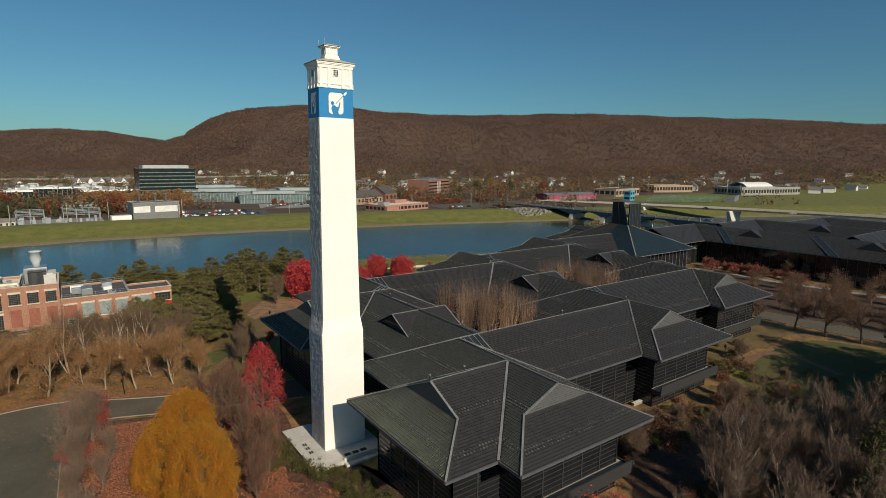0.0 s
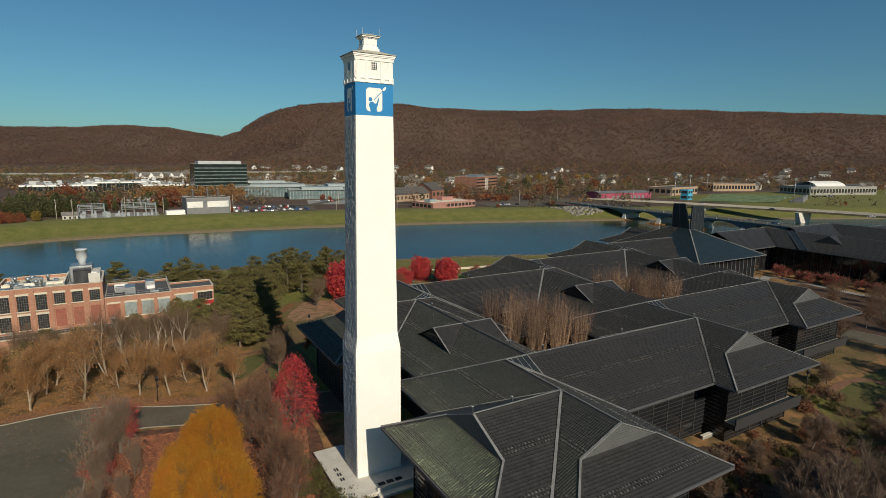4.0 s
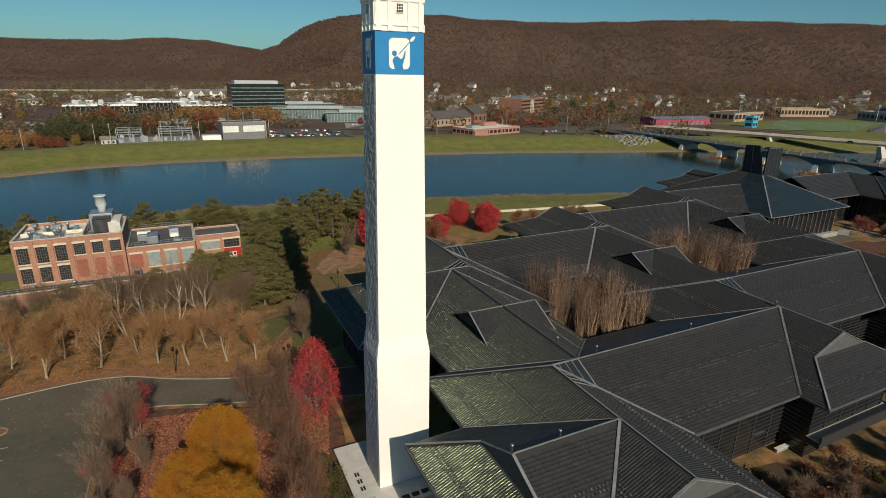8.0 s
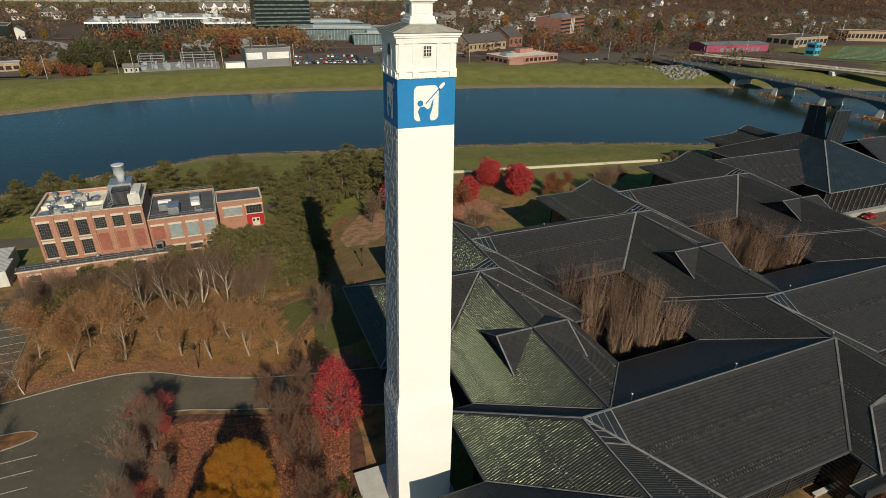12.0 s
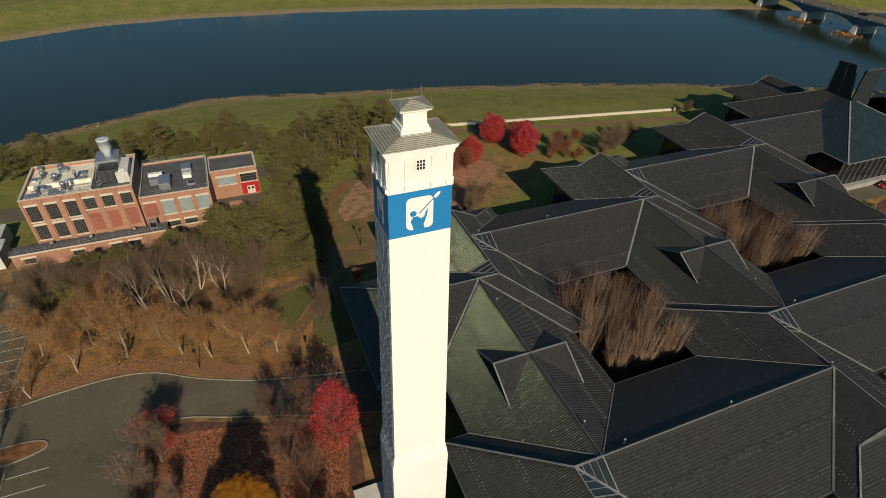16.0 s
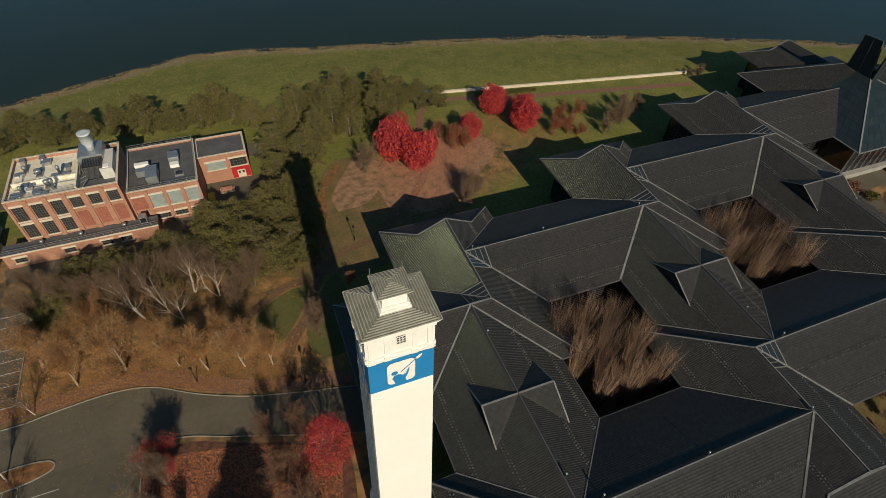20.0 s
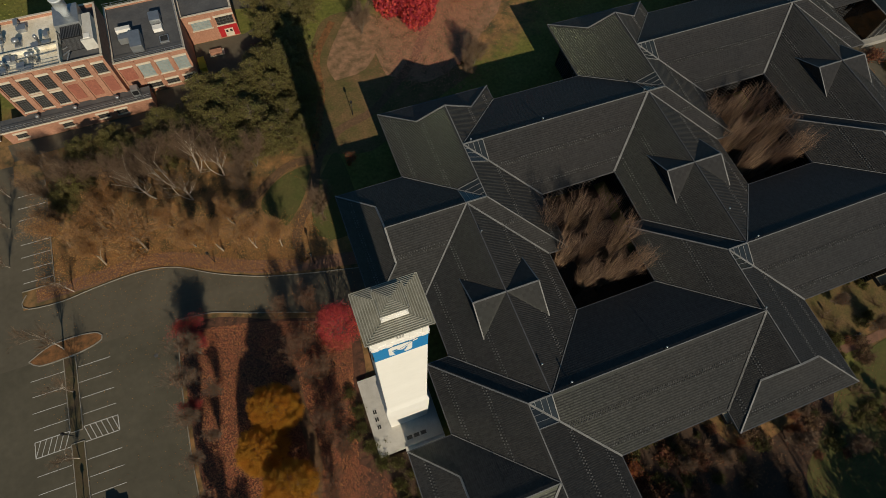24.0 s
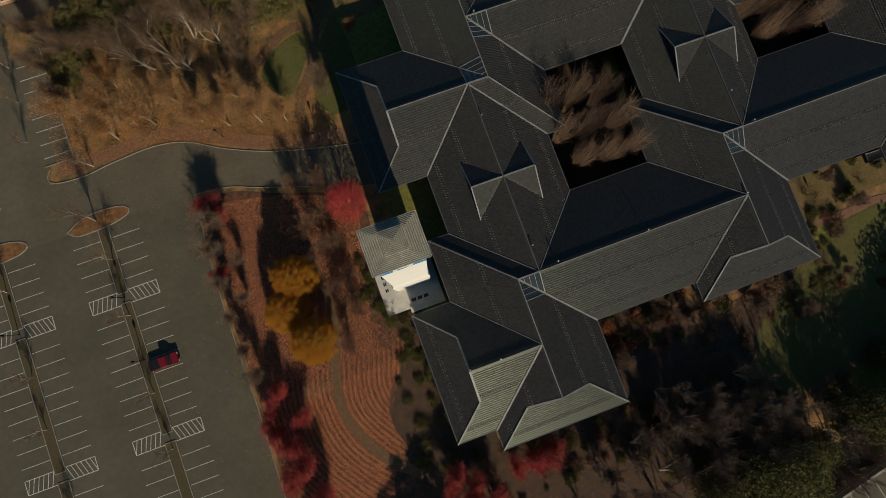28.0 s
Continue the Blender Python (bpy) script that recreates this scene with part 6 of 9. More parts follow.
def plume_tree(name, label, category, seed, mat, height, radius, leaves, leaf, point=0.35, plumes=210, airy=0.45, group="trees"):
    """A tree of many steep leafy boughs: every bough ends in a tapering plume, and gaps stay between the plumes."""
    rng = np.random.default_rng(seed)
    ob = thing(name, label, category, group)
    vs, fs, c = [], [], []
    tube_into(vs, fs, (0, 0, -0.2), (0.1, 0.1, height * 0.5), 0.26, 0.14, 7)
    tube_into(vs, fs, (0.1, 0.1, height * 0.5), (0, 0, height * 0.9), 0.14, 0.03, 5)
    per = leaves // plumes
    for k in range(plumes):
        g = math.pi * (3 - math.sqrt(5)) * k + rng.uniform(-0.25, 0.25)
        u = (k + 0.5) / plumes
        z = height * (0.08 + 0.86 * u)
        # outline: full and round below, drawing in above
        wide = radius * min(1.0, (u / 0.16 + 0.45)) * (1 - u ** (3.4 - 2.2 * point)) ** (0.48 + 0.34 * point) * rng.uniform(0.84, 1.08)
        tip = np.array((wide * math.cos(g), wide * math.sin(g), z + 0.35))
        reach = rng.uniform(1.8, 3.0) * radius / 4
        root = np.array((tip[0] * 0.35, tip[1] * 0.35, max(0.4, z - 0.9 * wide)))
        tube_into(vs, fs, (0, 0, max(0.3, z - 1.2 * wide)), root, 0.06, 0.04, 3)
        tube_into(vs, fs, root, tip, 0.04, 0.012, 3)
        way = (tip - root) / (np.linalg.norm(tip - root) + 1e-9)
        way = way * 0.55 + np.array((0, 0, 0.75))
        way /= np.linalg.norm(way)
        t = rng.uniform(0, 1, (per, 1)) ** 0.8
        fat = (0.13 + 0.30 * np.sqrt(1 - t)) * reach * (0.75 + 0.35 * airy)
        c.append(tip + way * reach * (t - 0.62) + rng.normal(0, 0.62, (per, 3)) * fat)
    put("trunk", vs, fs, BARK, ob)
    c = np.concatenate(c)
    c[:, 2] = np.maximum(c[:, 2], 0.25)
    v, f = quads(rng, c, leaf, 0.75)
    put("crown", v, f, mat, ob)
    return ob


def pine(seed, height=11.0, radius=3.4, tufts=1500):
    rng = np.random.default_rng(seed)
    ob = thing("pine_tree", "dark olive-green pine with a ragged crown", "pine tree", "pines")
    vs, fs = [], []
    tube_into(vs, fs, (0, 0, -0.2), (rng.normal(0, 0.2), rng.normal(0, 0.2), height * 0.95), 0.24, 0.05, 6)
    c = []
    z = height * 0.14
    while z < height:
        u = (z - height * 0.14) / (height * 0.86)
        reach = radius * (1 - u**1.9) ** 0.75 * rng.uniform(0.8, 1.12) + 0.25
        for k in range(6 if u < 0.7 else 4):
            t = rng.uniform(0, 2 * math.pi)
            r = reach * rng.uniform(0.7, 1.15)
            tip = np.array((r * math.cos(t), r * math.sin(t), z + 0.16 * r))
            root = np.array((0, 0, z))
            tube_into(vs, fs, root, tip, 0.06, 0.015, 3)
            # needles gather in flat tufts along the outer half of each bough
            tufts = 3 + int(7 * r / radius)
            for _ in range(tufts):
                w = rng.uniform(0.35, 1.05)
                side = np.array((-math.sin(t), math.cos(t), 0)) * rng.normal(0, 0.24 * r * w)
                mid = root + (tip - root) * w + side
                n = 26
                c.append(mid + rng.normal(0, 1, (n, 3)) * (0.27, 0.27, 0.15) + (0, 0, 0.08))
        z += height * 0.062
    put("trunk", vs, fs, BARK, ob)
    v, f = quads(rng, np.concatenate(c), 0.155, 0.45)
    put("crown", v, f, NEEDLE, ob)
    return ob


def shrub(seed, mat, label, radius=1.2, leaves=500, leaf=0.13, group="shrubs", tall=0.8, twig=None):
    rng = np.random.default_rng(seed)
    ob = thing("shrub", label, "shrub", group)
    ends = []
    for _ in range(26):
        t, e = rng.uniform(0, 2 * math.pi), rng.uniform(0.2, 1.3)
        ends.append((np.zeros(3), np.array((math.cos(t) * math.cos(e), math.sin(t) * math.cos(e), math.sin(e) * tall)) * radius * rng.uniform(0.75, 1.1)))
    vs, fs = [], []
    for p, q in ends:
        tube_into(vs, fs, p - (0, 0, 0.05), q, 0.03, 0.01, 3)
    v, f = twigs(rng, ends, 9, radius * 0.5, 0.014, 0.35)
    n = len(vs)
    put("branchwork", vs + [tuple(p) for p in v], fs + [tuple(n + i for i in t) for t in f], twig or TWIG_RED, ob)
    if leaves:
        i = rng.integers(0, len(ends), leaves)
        u = rng.uniform(0.45, 1.1, (leaves, 1))
        c = np.array([ends[k][1] for k in i]) * u + rng.normal(0, 0.16 * radius, (leaves, 3))
        c[:, 2] = np.maximum(c[:, 2], 0.05)
        v, f = quads(rng, c, leaf, 0.7)
        put("foliage", v, f, mat, ob)
    return ob


PLACED = random.Random(7)


def plant(model, spots, size=(0.85, 1.15)):
    """Sets copies of a tree at spots (x, y, optional scale); the model itself takes the first spot."""
    for k, spot in enumerate(spots):
        x, y = spot[0], spot[1]
        s = (spot[2] if len(spot) > 2 else 1.0) * PLACED.uniform(*size)
        m = pose(x, y, ground_at(x, y), 0, 0, PLACED.uniform(0, 360)) @ Matrix.Diagonal((s, s, s * PLACED.uniform(0.94, 1.08), 1))
        if k == 0:
            model.matrix_basis = m
        else:
            ob = copy_thing(model, Matrix())
            ob.matrix_basis = m


# the great golden tree and the maples near the tower
gold = plume_tree("golden_tree", "large oval tree in golden-orange autumn leaf", "tree", 3, LEAF_GOLD, 11.8, 4.2, 66000, 0.075, point=0.15, plumes=150, airy=0.0)
plant(gold, [(1.4, 54.4, 0.85), (1.0, 42.6, 0.88), (-1.9, 49.2, 0.82)], (1, 1))
plant(plume_tree("red_maple", "conical maple in thin crimson leaf beside the tower", "maple tree", 11, LEAF_RED, 12.2, 3.5, 8000, 0.11, point=0.75, plumes=100, airy=1.0), [(14.6, 64.4, 1.0)], (1, 1))
thin_red = tree("red_maple", "half-bare maple with crimson leaves on grey branches", "maple tree", 12, LEAF_RED, BARK, 6.8, 2, 0.8, 1.2, 4, 3, 4600, 0.10, 0.35, TWIG, 3, 0.8, 0.010)
plant(thin_red, [(-9.8, 72.5, 1.0), (-8.2, 70.6, 0.75), (-7.9, 36.2, 0.9), (-5.8, 30.4, 1.05), (-10.6, 29.4, 1.0), (-8.1, 26.6, 1.05), (-7.6, 22.3, 1.1), (-10.6, 20.6, 1.1), (-6.0, 16.6, 1.1), (-10.6, 33.0, 0.8), (-9.4, 12.5, 1.15), (-7.2, 8, 1.1), (-11, 60, 0.6), (16.5, 11.8, 1.2), (19.6, 9.2, 1.15), (30.9, 9.4, 1.2), (34.2, 10.4, 0.9), (17.6, 6.4, 1.1), (21.5, 4.6, 1.0), (27.4, 9.0, 0.8)])
full_red = dense_tree("red_maple", "round maple in full crimson leaf on the river lawn", "maple tree", 13, LEAF_RED, 8.2, 3.7, 8000, 0.2, 0.06, lobes=22)
plant(full_red, [(47.4, 134.5, 1.25), (51.5, 129.2, 1.12), (55.5, 133.8, 0.85), (68.5, 136.5, 0.85), (80.0, 146.0, 1.05), (84.6, 136.2, 1.0), (86, 140.5, 0.85)], (0.95, 1.1))
pale_red = tree("pink_maple", "thin maple with faded pink leaves", "maple tree", 14, LEAF_RUST, BARK, 6.5, 1, 0.9, 1.0, 4, 3, 2200, 0.13, 0.5, TWIG_RED, 3, 0.8, 0.012)
plant(pale_red, [(62.4, 134.2), (66, 133.0), (91.0, 131.5, 1.0), (95, 130.0, 0.95), (98, 128.5, 0.7), (61, 139, 0.8), (95.6, 135.0, 0.9), (101.9, 137.0, 0.8), (247, 138, 1.0), (259, 133, 0.9), (272, 128, 0.9), (26, 97.5, 0.6), (81.0, 22.6, 0.65), (71.2, 23.4, 0.4), (52.1, 26.0, 0.6)])

# brown-leaved oaks north of the drive
oak = tree("oak_tree", "young oak holding tan-brown leaves, pale trunk", "oak tree", 21, LEAF_TAN, OAK_BARK, 11.4, 1, 0.9, 0.9, 4, 3, 5200, 0.085, 0.42, OAK_TWIG, 4, 0.9, 0.018, 0.2, first=0.1)
oak2 = tree("oak_tree", "wide oak with sparse tan leaves, pale trunk", "oak tree", 22, LEAF_TAN, OAK_BARK, 11.0, 1, 0.95, 0.8, 4, 3, 4400, 0.085, 0.45, OAK_TWIG, 4, 1.0, 0.018, 0.2, first=0.1)
plant(oak, [(-22.0, 90.9, 1.05), (-6.2, 89.2), (-1.6, 86.6, 1.05), (8.8, 84.0, 0.9), (-19.4, 101, 0.8)])
plant(oak2, [(-14.7, 91.4, 1.1), (4.3, 85.2), (-27.6, 96.5, 0.85), (-9.5, 94.5, 0.8), (-20.5, 97.0, 0.85), (1.5, 91.5, 0.8)])
birch = tree("birch_tree", "bare white-stemmed birch clump", "birch tree", 23, None, PALE_BARK, 13.0, 3, 0.55, 1.2, 3, 3, 0, 0.1, 0.4, TWIG, 4, 0.9, 0.009, 0.16, lean=0.28, first=0.4)
plant(birch, [(-11.4, 102.0), (-7.6, 103.4), (-2.8, 105.2, 1.1), (-15, 106, 0.9), (-5, 99.5, 0.9), (1.6, 103, 0.9)])
bare = tree("bare_tree", "leafless grey-brown tree with fine twigs", "tree", 24, None, BARK, 10.6, 2, 0.8, 1.1, 5, 3, 0, 0.1, 0.4, TWIG, 2, 1.0, 0.018, 0.14, lean=0.15)
plant(bare, [(-17.5, 107.5), (-13, 106), (-8.5, 107), (-3.1, 108), (2, 106), (4.6, 98.5, 0.9), (8.2, 103.0, 0.9), (17.6, 88, 0.8), (-23, 107), (-28.5, 101.5, 0.8), (-30, 108, 0.8), (-25.5, 111, 0.7), (-31, 116, 0.7), (59.7, 114, 0.7), (57, 112, 0.6), (107.9, 128, 0.9), (112, 129.5, 0.8), (104.5, 127, 0.6), (38.5, 130.5, 0.8), (116.3, 135.0, 0.62), (119, 133, 0.6), (151.5, 144.6, 0.42), (154, 146.2, 0.45), (149, 146, 0.36)])
brush = tree("bare_tree", "upright leafless tree with reddish-grey twigs", "tree", 25, LEAF_RUST, BARK, 10.5, 3, 0.85, 1.2, 4, 3, 500, 0.10, 0.4, TWIG_RED, 2, 1.0, 0.020, 0.13, lean=0.16, squeeze=0.85)
brown = tree("bare_tree", "dark brown leafless tree among fallen leaves", "tree", 26, LEAF_RUST, BARK, 10.6, 2, 0.95, 1.1, 4, 3, 500, 0.09, 0.4, BRUSH_TWIG, 2, 1.0, 0.020, 0.16, lean=0.2, squeeze=0.95)
plant(brown, [(7.4, 63.0, 1.0), (9.4, 57.4, 0.95), (8.6, 51.0, 0.85), (10.6, 69.8, 0.75), (6.2, 70.6, 0.65), (9.6, 46.0, 0.8), (6.4, 40.6, 0.8)])
plant(brush, [(-10.6, 63.6, 0.9), (-9.0, 68.6, 0.85), (-11.2, 57.5, 0.75), (-11.4, 51.5, 0.7), (-11.2, 45.5, 0.7), (-10.6, 40, 0.7), (-7.5, 61, 0.6), (-8.6, 54, 0.55)])

# pines between the works, the lawn and the river
PINE_A, PINE_B, PINE_C = pine(31, 11.8, 4.5), pine(32, 9.8, 3.9), pine(33, 8.4, 4.2)
plant(PINE_A, [(27.7, 160), (35.5, 151, 1.1), (30.0, 145.5), (43.0, 157.0, 1.05), (19.1, 141.5, 0.9), (54.1, 155.0), (24.5, 135.8, 0.95), (48.0, 149.5, 0.95), (60.5, 155.5, 0.9), (22.5, 127.5, 0.85), (40.5, 163.0), (33, 158)])
plant(PINE_B, [(-37.5, 169), (-24.0, 167), (-16.4, 166.5), (-10, 165), (-3.4, 163.5), (3.4, 163), (11.7, 162.5), (15.7, 160), (21, 155), (-31, 166), (39, 147.5), (24, 150), (27, 140.5), (-44, 166), (50.5, 161), (8, 166), (18.5, 133, 0.9), (20.3, 122), (22.2, 115.2, 0.9)])
plant(PINE_C, [(16.0, 117.4), (10.1, 116.4), (5.6, 116.3), (1.2, 115), (13, 121.5), (7.5, 120.5), (2.6, 119.8), (-2.1, 113), (17.3, 111.5, 0.85), (15.4, 125.8), (-6.5, 115.5, 1.0), (-11.2, 112, 0.9), (-16.1, 115.5, 0.85), (-21.7, 113.5, 0.8), (10.5, 110.5, 1.05), (4, 109.5, 1.0), (19.5, 106.5, 0.7), (13.5, 106, 0.9), (7.5, 105.5, 0.85), (-50, 162, 0.9), (66, 154, 0.7), (-23.8, 106.8, 0.85), (-20.1, 108.4, 0.8), (-26.8, 104.6, 0.75), (-14.6, 111.5, 0.85), (-12.0, 109.6, 0.8), (-7.1, 110.3, 0.85)])

# low hedge along the white wall, and shrubs round the offices
for k, spots in enumerate(([(13.6, 50.2), (13.4, 47.6), (13.9, 44.3), (14.6, 41.4), (17.0, 40.2), (16.2, 37.0), (17.3, 33), (15.9, 29), (12.8, 26.5), (13.6, 21.5), (16.5, 44.2, 0.6), (18.4, 33.2), (19.5, 31), (14.6, 33.6), (13.2, 18), (17.5, 16), (21, 13), (15.5, 12.5), (11.5, 15), (19, 26.5), (12.2, 30, 0.8)], [(18.6, 38.4), (19.6, 35.2), (16.8, 34.6), (18.6, 29.5), (16.8, 24.5), (11.5, 46.5), (12.6, 53.5), (17.6, 21.0)])):
    plant(shrub(40 + k, LEAF_GREEN, "low olive-green shrub beside the plinth", 1.8, 1100, 0.12), spots, (0.6, 0.95))
BERRY = [shrub(50, BED_RUST, "rust-red autumn shrub in the office garden", 1.7, 800, 0.13), shrub(51, BED_BROWN, "russet-brown shrub in the office garden", 1.9, 650, 0.14), shrub(52, LEAF_GREEN, "rounded olive shrub in the office garden", 1.5, 900, 0.13),
         shrub(53, OLIVE_LEAF, "clipped yellow-olive shrub in the office garden", 1.1, 600, 0.12), shrub(54, None, "leafless brown thicket in the office garden", 2.1, 0, 0.1, tall=1.1, twig=TWIG)]
gr = random.Random(5)
beds = [[], [], [], [], []]
for x0, y0, x1, y1, n in ((50, 20, 62, 30, 26), (60, 17, 76, 27.5, 34), (76, 12, 98, 24, 34), (40, 2, 56, 13, 34), (54, -4, 74, 12, 36), (92, 26, 106, 40, 18), (20, 2, 40, 12, 26), (106, 34, 118, 46, 12), (74, -8, 92, 8, 22), (96, 14, 110, 24, 12)):
    for _ in range(n):
        bed, x, y, size = gr.choice((0, 1, 1, 2, 2, 2, 4, 4, 4, 0, 3, 3)), gr.uniform(x0, x1), gr.uniform(y0, y1), gr.uniform(0.5, 1.05)
        # the lawn's sunny strip stays open
        if not (79 < x < 87 and y < 17):
            beds[bed].append((x, y, size))
for x, y in ((133, 72), (136, 76), (139, 73), (142, 78), (146, 82), (138, 82), (141, 86), (147, 88), (151, 86), (134, 79), (144, 73), (149, 77), (153, 82), (131, 75)):
    beds[gr.choice((0, 1, 2, 4))].append((x, y, gr.uniform(0.8, 1.3)))
beds[3] += [(60.5, 27.3, 0.8), (61.6, 24.8, 0.85), (61.5, 23.3, 0.8), (61.5, 26.2, 0.75), (59.6, 26.9, 0.7)]
for model, spots in zip(BERRY, beds):
    plant(model, spots)
garden_birch = tree("birch_tree", "leafless multi-stemmed garden birch", "birch tree", 61, None, PALE_BARK, 9.4, 4, 0.6, 1.2, 3, 3, 0, 0.1, 0.4, TWIG_GARDEN, 7, 0.9, 0.013, 0.13, lean=0.34, first=0.4)
plant(garden_birch, [(54, 6), (60, 3.5), (66, 6.5), (48.5, 4.5), (56.8, 12.0, 0.9), (61.5, 9.5), (71, 2.5, 0.9), (52, -2), (63, -3), (44, -1), (72, 9.5, 0.8), (40.9, 3.6, 0.8), (57.9, 6.1, 1.3), (70, 1.5, 1.3), (64.5, -1, 1.3), (77, 3.0, 1.1), (50, -5, 1.2), (36, -1, 1.1), (73, -2.5, 1.1), (82.0, -4.0, 1.1), (84.5, -6.5, 1.2), (81.0, -8.5, 1.2), (58, -5, 1.3)])
plant(tree("bare_tree", "dense brown leafless garden tree", "tree", 62, LEAF_RUST, BARK, 6.4, 1, 1.0, 0.6, 5, 3, 350, 0.10, 0.5, TWIG_RED, 7, 0.8, 0.014), [(51.8, 19.4, 0.8), (57.6, 9.0, 1.25), (68.6, 4.2, 1.3), (62.6, 7.4, 1.1), (54.5, 4.5, 1.2), (79.5, 21.0, 0.8), (88.5, 16.5, 0.8), (107, 31.5, 0.9), (84, 24.5, 0.5), (103, 38, 0.6), (68, 22.5, 0.6), (100, 20, 0.6), (60.5, 24.5, 0.6)])
olive = dense_tree("olive_tree", "bushy olive-green tree at the garden edge", "tree", 63, OLIVE_LEAF, 11.0, 4.4, 9000, 0.18, 0.04, lobes=26)
plant(olive, [(65.2, -5.8, 1.05), (71.4, -6.2, 1.1), (77.8, -6.0, 1.0), (66.2, -10.0, 0.9), (88.0, -3.0, 1.05), (94.5, -6.9, 1.0), (99, -6.2, 0.95), (103.5, -5.2, 1.0), (108, -1.7, 1.3), (113.5, 0.3, 1.2), (119, 2.8, 1.3), (99, 3.8, 0.8), (59, -7.2, 0.9), (125, 5.8, 1.2)])
TALL = tree("bare_tree", "spreading leafless street tree beside the drive", "tree", 64, None, BARK, 8.4, 1, 0.95, 0.9, 5, 3, 0, 0.1, 0.4, BRUSH_TWIG, 4, 0.8, 0.012, 0.2, squeeze=1.35, first=0.35)
plant(TALL, [(138.8, 34.4, 1.3), (139.6, 27.7, 1.3), (140.1, 20.5, 1.3), (141, 13, 1.25), (142, 5, 1.2), (157.4, 37), (156.9, 28), (156, 45, 0.9), (158, 19), (159, 10), (174, 40), (176, 30), (173, 20), (188, 44), (190, 34), (189, 24), (206, 36), (207, 27), (186, 54, 0.9), (172, 52, 0.8), (206, 18), (175, 10), (136.5, 42, 0.8), (165, 58, 0.8), (178, 62, 0.8), (190, 66, 0.7), (166, 34), (182, 38), (166, 14), (183, 16), (196, 30), (198, 12), (165, 0), (182, 2), (168, 46, 0.9), (181, 49, 0.9), (192, 56, 0.8)], (0.92, 1.1))
RED_HEDGE = tree("crab_apple", "low crimson-twigged crab apple beside the walk", "crab apple", 65, LEAF_RED, BARK, 4.4, 1, 1.1, 0.4, 4, 3, 600, 0.13, 0.4, BRUSH_TWIG, 5, 0.7, 0.02, squeeze=1.2)
plant(RED_HEDGE, [(202.2 + 0.06 * k, 91 - 3.0 * k, 0.82) for k in range(12)] + [(198.5, 88 - 4.5 * k) for k in range(5)])
GREY = tree("bare_tree", "pale leafless tree against the dark glass", "tree", 66, None, PALE_BARK, 7.0, 1, 0.9, 0.8, 5, 3, 0, 0.1, 0.4, TWIG, 9, 0.8, 0.018)
plant(GREY, [(193, 97.0, 1.1), (209, 66, 0.9), (210, 60, 0.8)])

# multi-stemmed trees filling the two courts
def vase_tree(seed, stems=92, height=16.2, flare=2.15):
    """Many straight stems rising from one stool and fanning to a brush of upright shoots."""
    rng = np.random.default_rng(seed)
    ob = thing("court_tree", "upright many-stemmed court tree with orange-brown shoots", "tree", "court trees")
    vs, fs, tv, tf = [], [], [], []
    for _ in range(stems):
        t, out = rng.uniform(0, 2 * math.pi), math.sqrt(rng.uniform(0.02, 1)) * flare
        way = np.array((math.cos(t), math.sin(t), 0))
        top = height * rng.uniform(0.72, 1.0) * (1 - 0.10 * (out / flare) ** 2)
        run = [way * (0.2 * out + 0.1 + 0.85 * out * u**1.2) + rng.normal(0, 0.26, 3) * (1, 1, 0) * u + (0, 0, top * u - 0.1 * (u == 0)) for u in (0.0, 0.3, 0.55, 0.8, 1.0)]
        rad = (0.05, 0.038, 0.028, 0.019, 0.007)
        for k in range(4):
            tube_into(vs, fs, run[k], run[k + 1], rad[k], rad[k + 1], 3)
        for _ in range(13):
            k = rng.integers(1, 4)
            p = run[k] + (run[k + 1] - run[k]) * rng.uniform(0, 1)
            d = run[k + 1] - run[k]
            d = d / np.linalg.norm(d) + rng.normal(0, 0.36, 3)
            q = p + d * rng.uniform(0.8, 1.9)
            tube_into(tv, tf, p, q, 0.015, 0.005, 3)
    tagged(put("branchwork", vs, fs, COURT_SHOOT, ob), kind="stuff")
    tagged(put("twig_brush", tv, tf, COURT_TWIG, ob, "reddish-brown upper twigs"), kind="stuff")
    lathe("stool", [(0.45, -0.1), (0.38, 0.25), (0.2, 0.5)], BARK, ob, "", 8)
    return ob


court = vase_tree(71)
for o in (CORNER, CORNER + STEP_E):
    spots = [(17.6, 27.6), (22.8, 27.4), (28.0, 26.8), (18.2, 21.6), (23.4, 21.4), (28.6, 20.8), (19.6, 16.2), (24.4, 15.6), (29.2, 15.4)]
    if o == CORNER:
        plant(court, [(o[0] + x, o[1] + y) for x, y in spots], (0.9, 1.05))
    else:
        for k, (x, y) in enumerate(spots):
            twin = copy_thing(court, Matrix())
            twin.matrix_basis = pose(o[0] + x, o[1] + y, 0, 0, 0, 70 * k) @ Matrix.Diagonal((0.97, 0.97, 0.97, 1))
    sheet("court_floor", [(o[0] + 12, o[1] + 8), (o[0] + 34, o[1] + 8), (o[0] + 34, o[1] + 36), (o[0] + 12, o[1] + 36)], SOIL, "dark planted court floor", "court", 0.05)

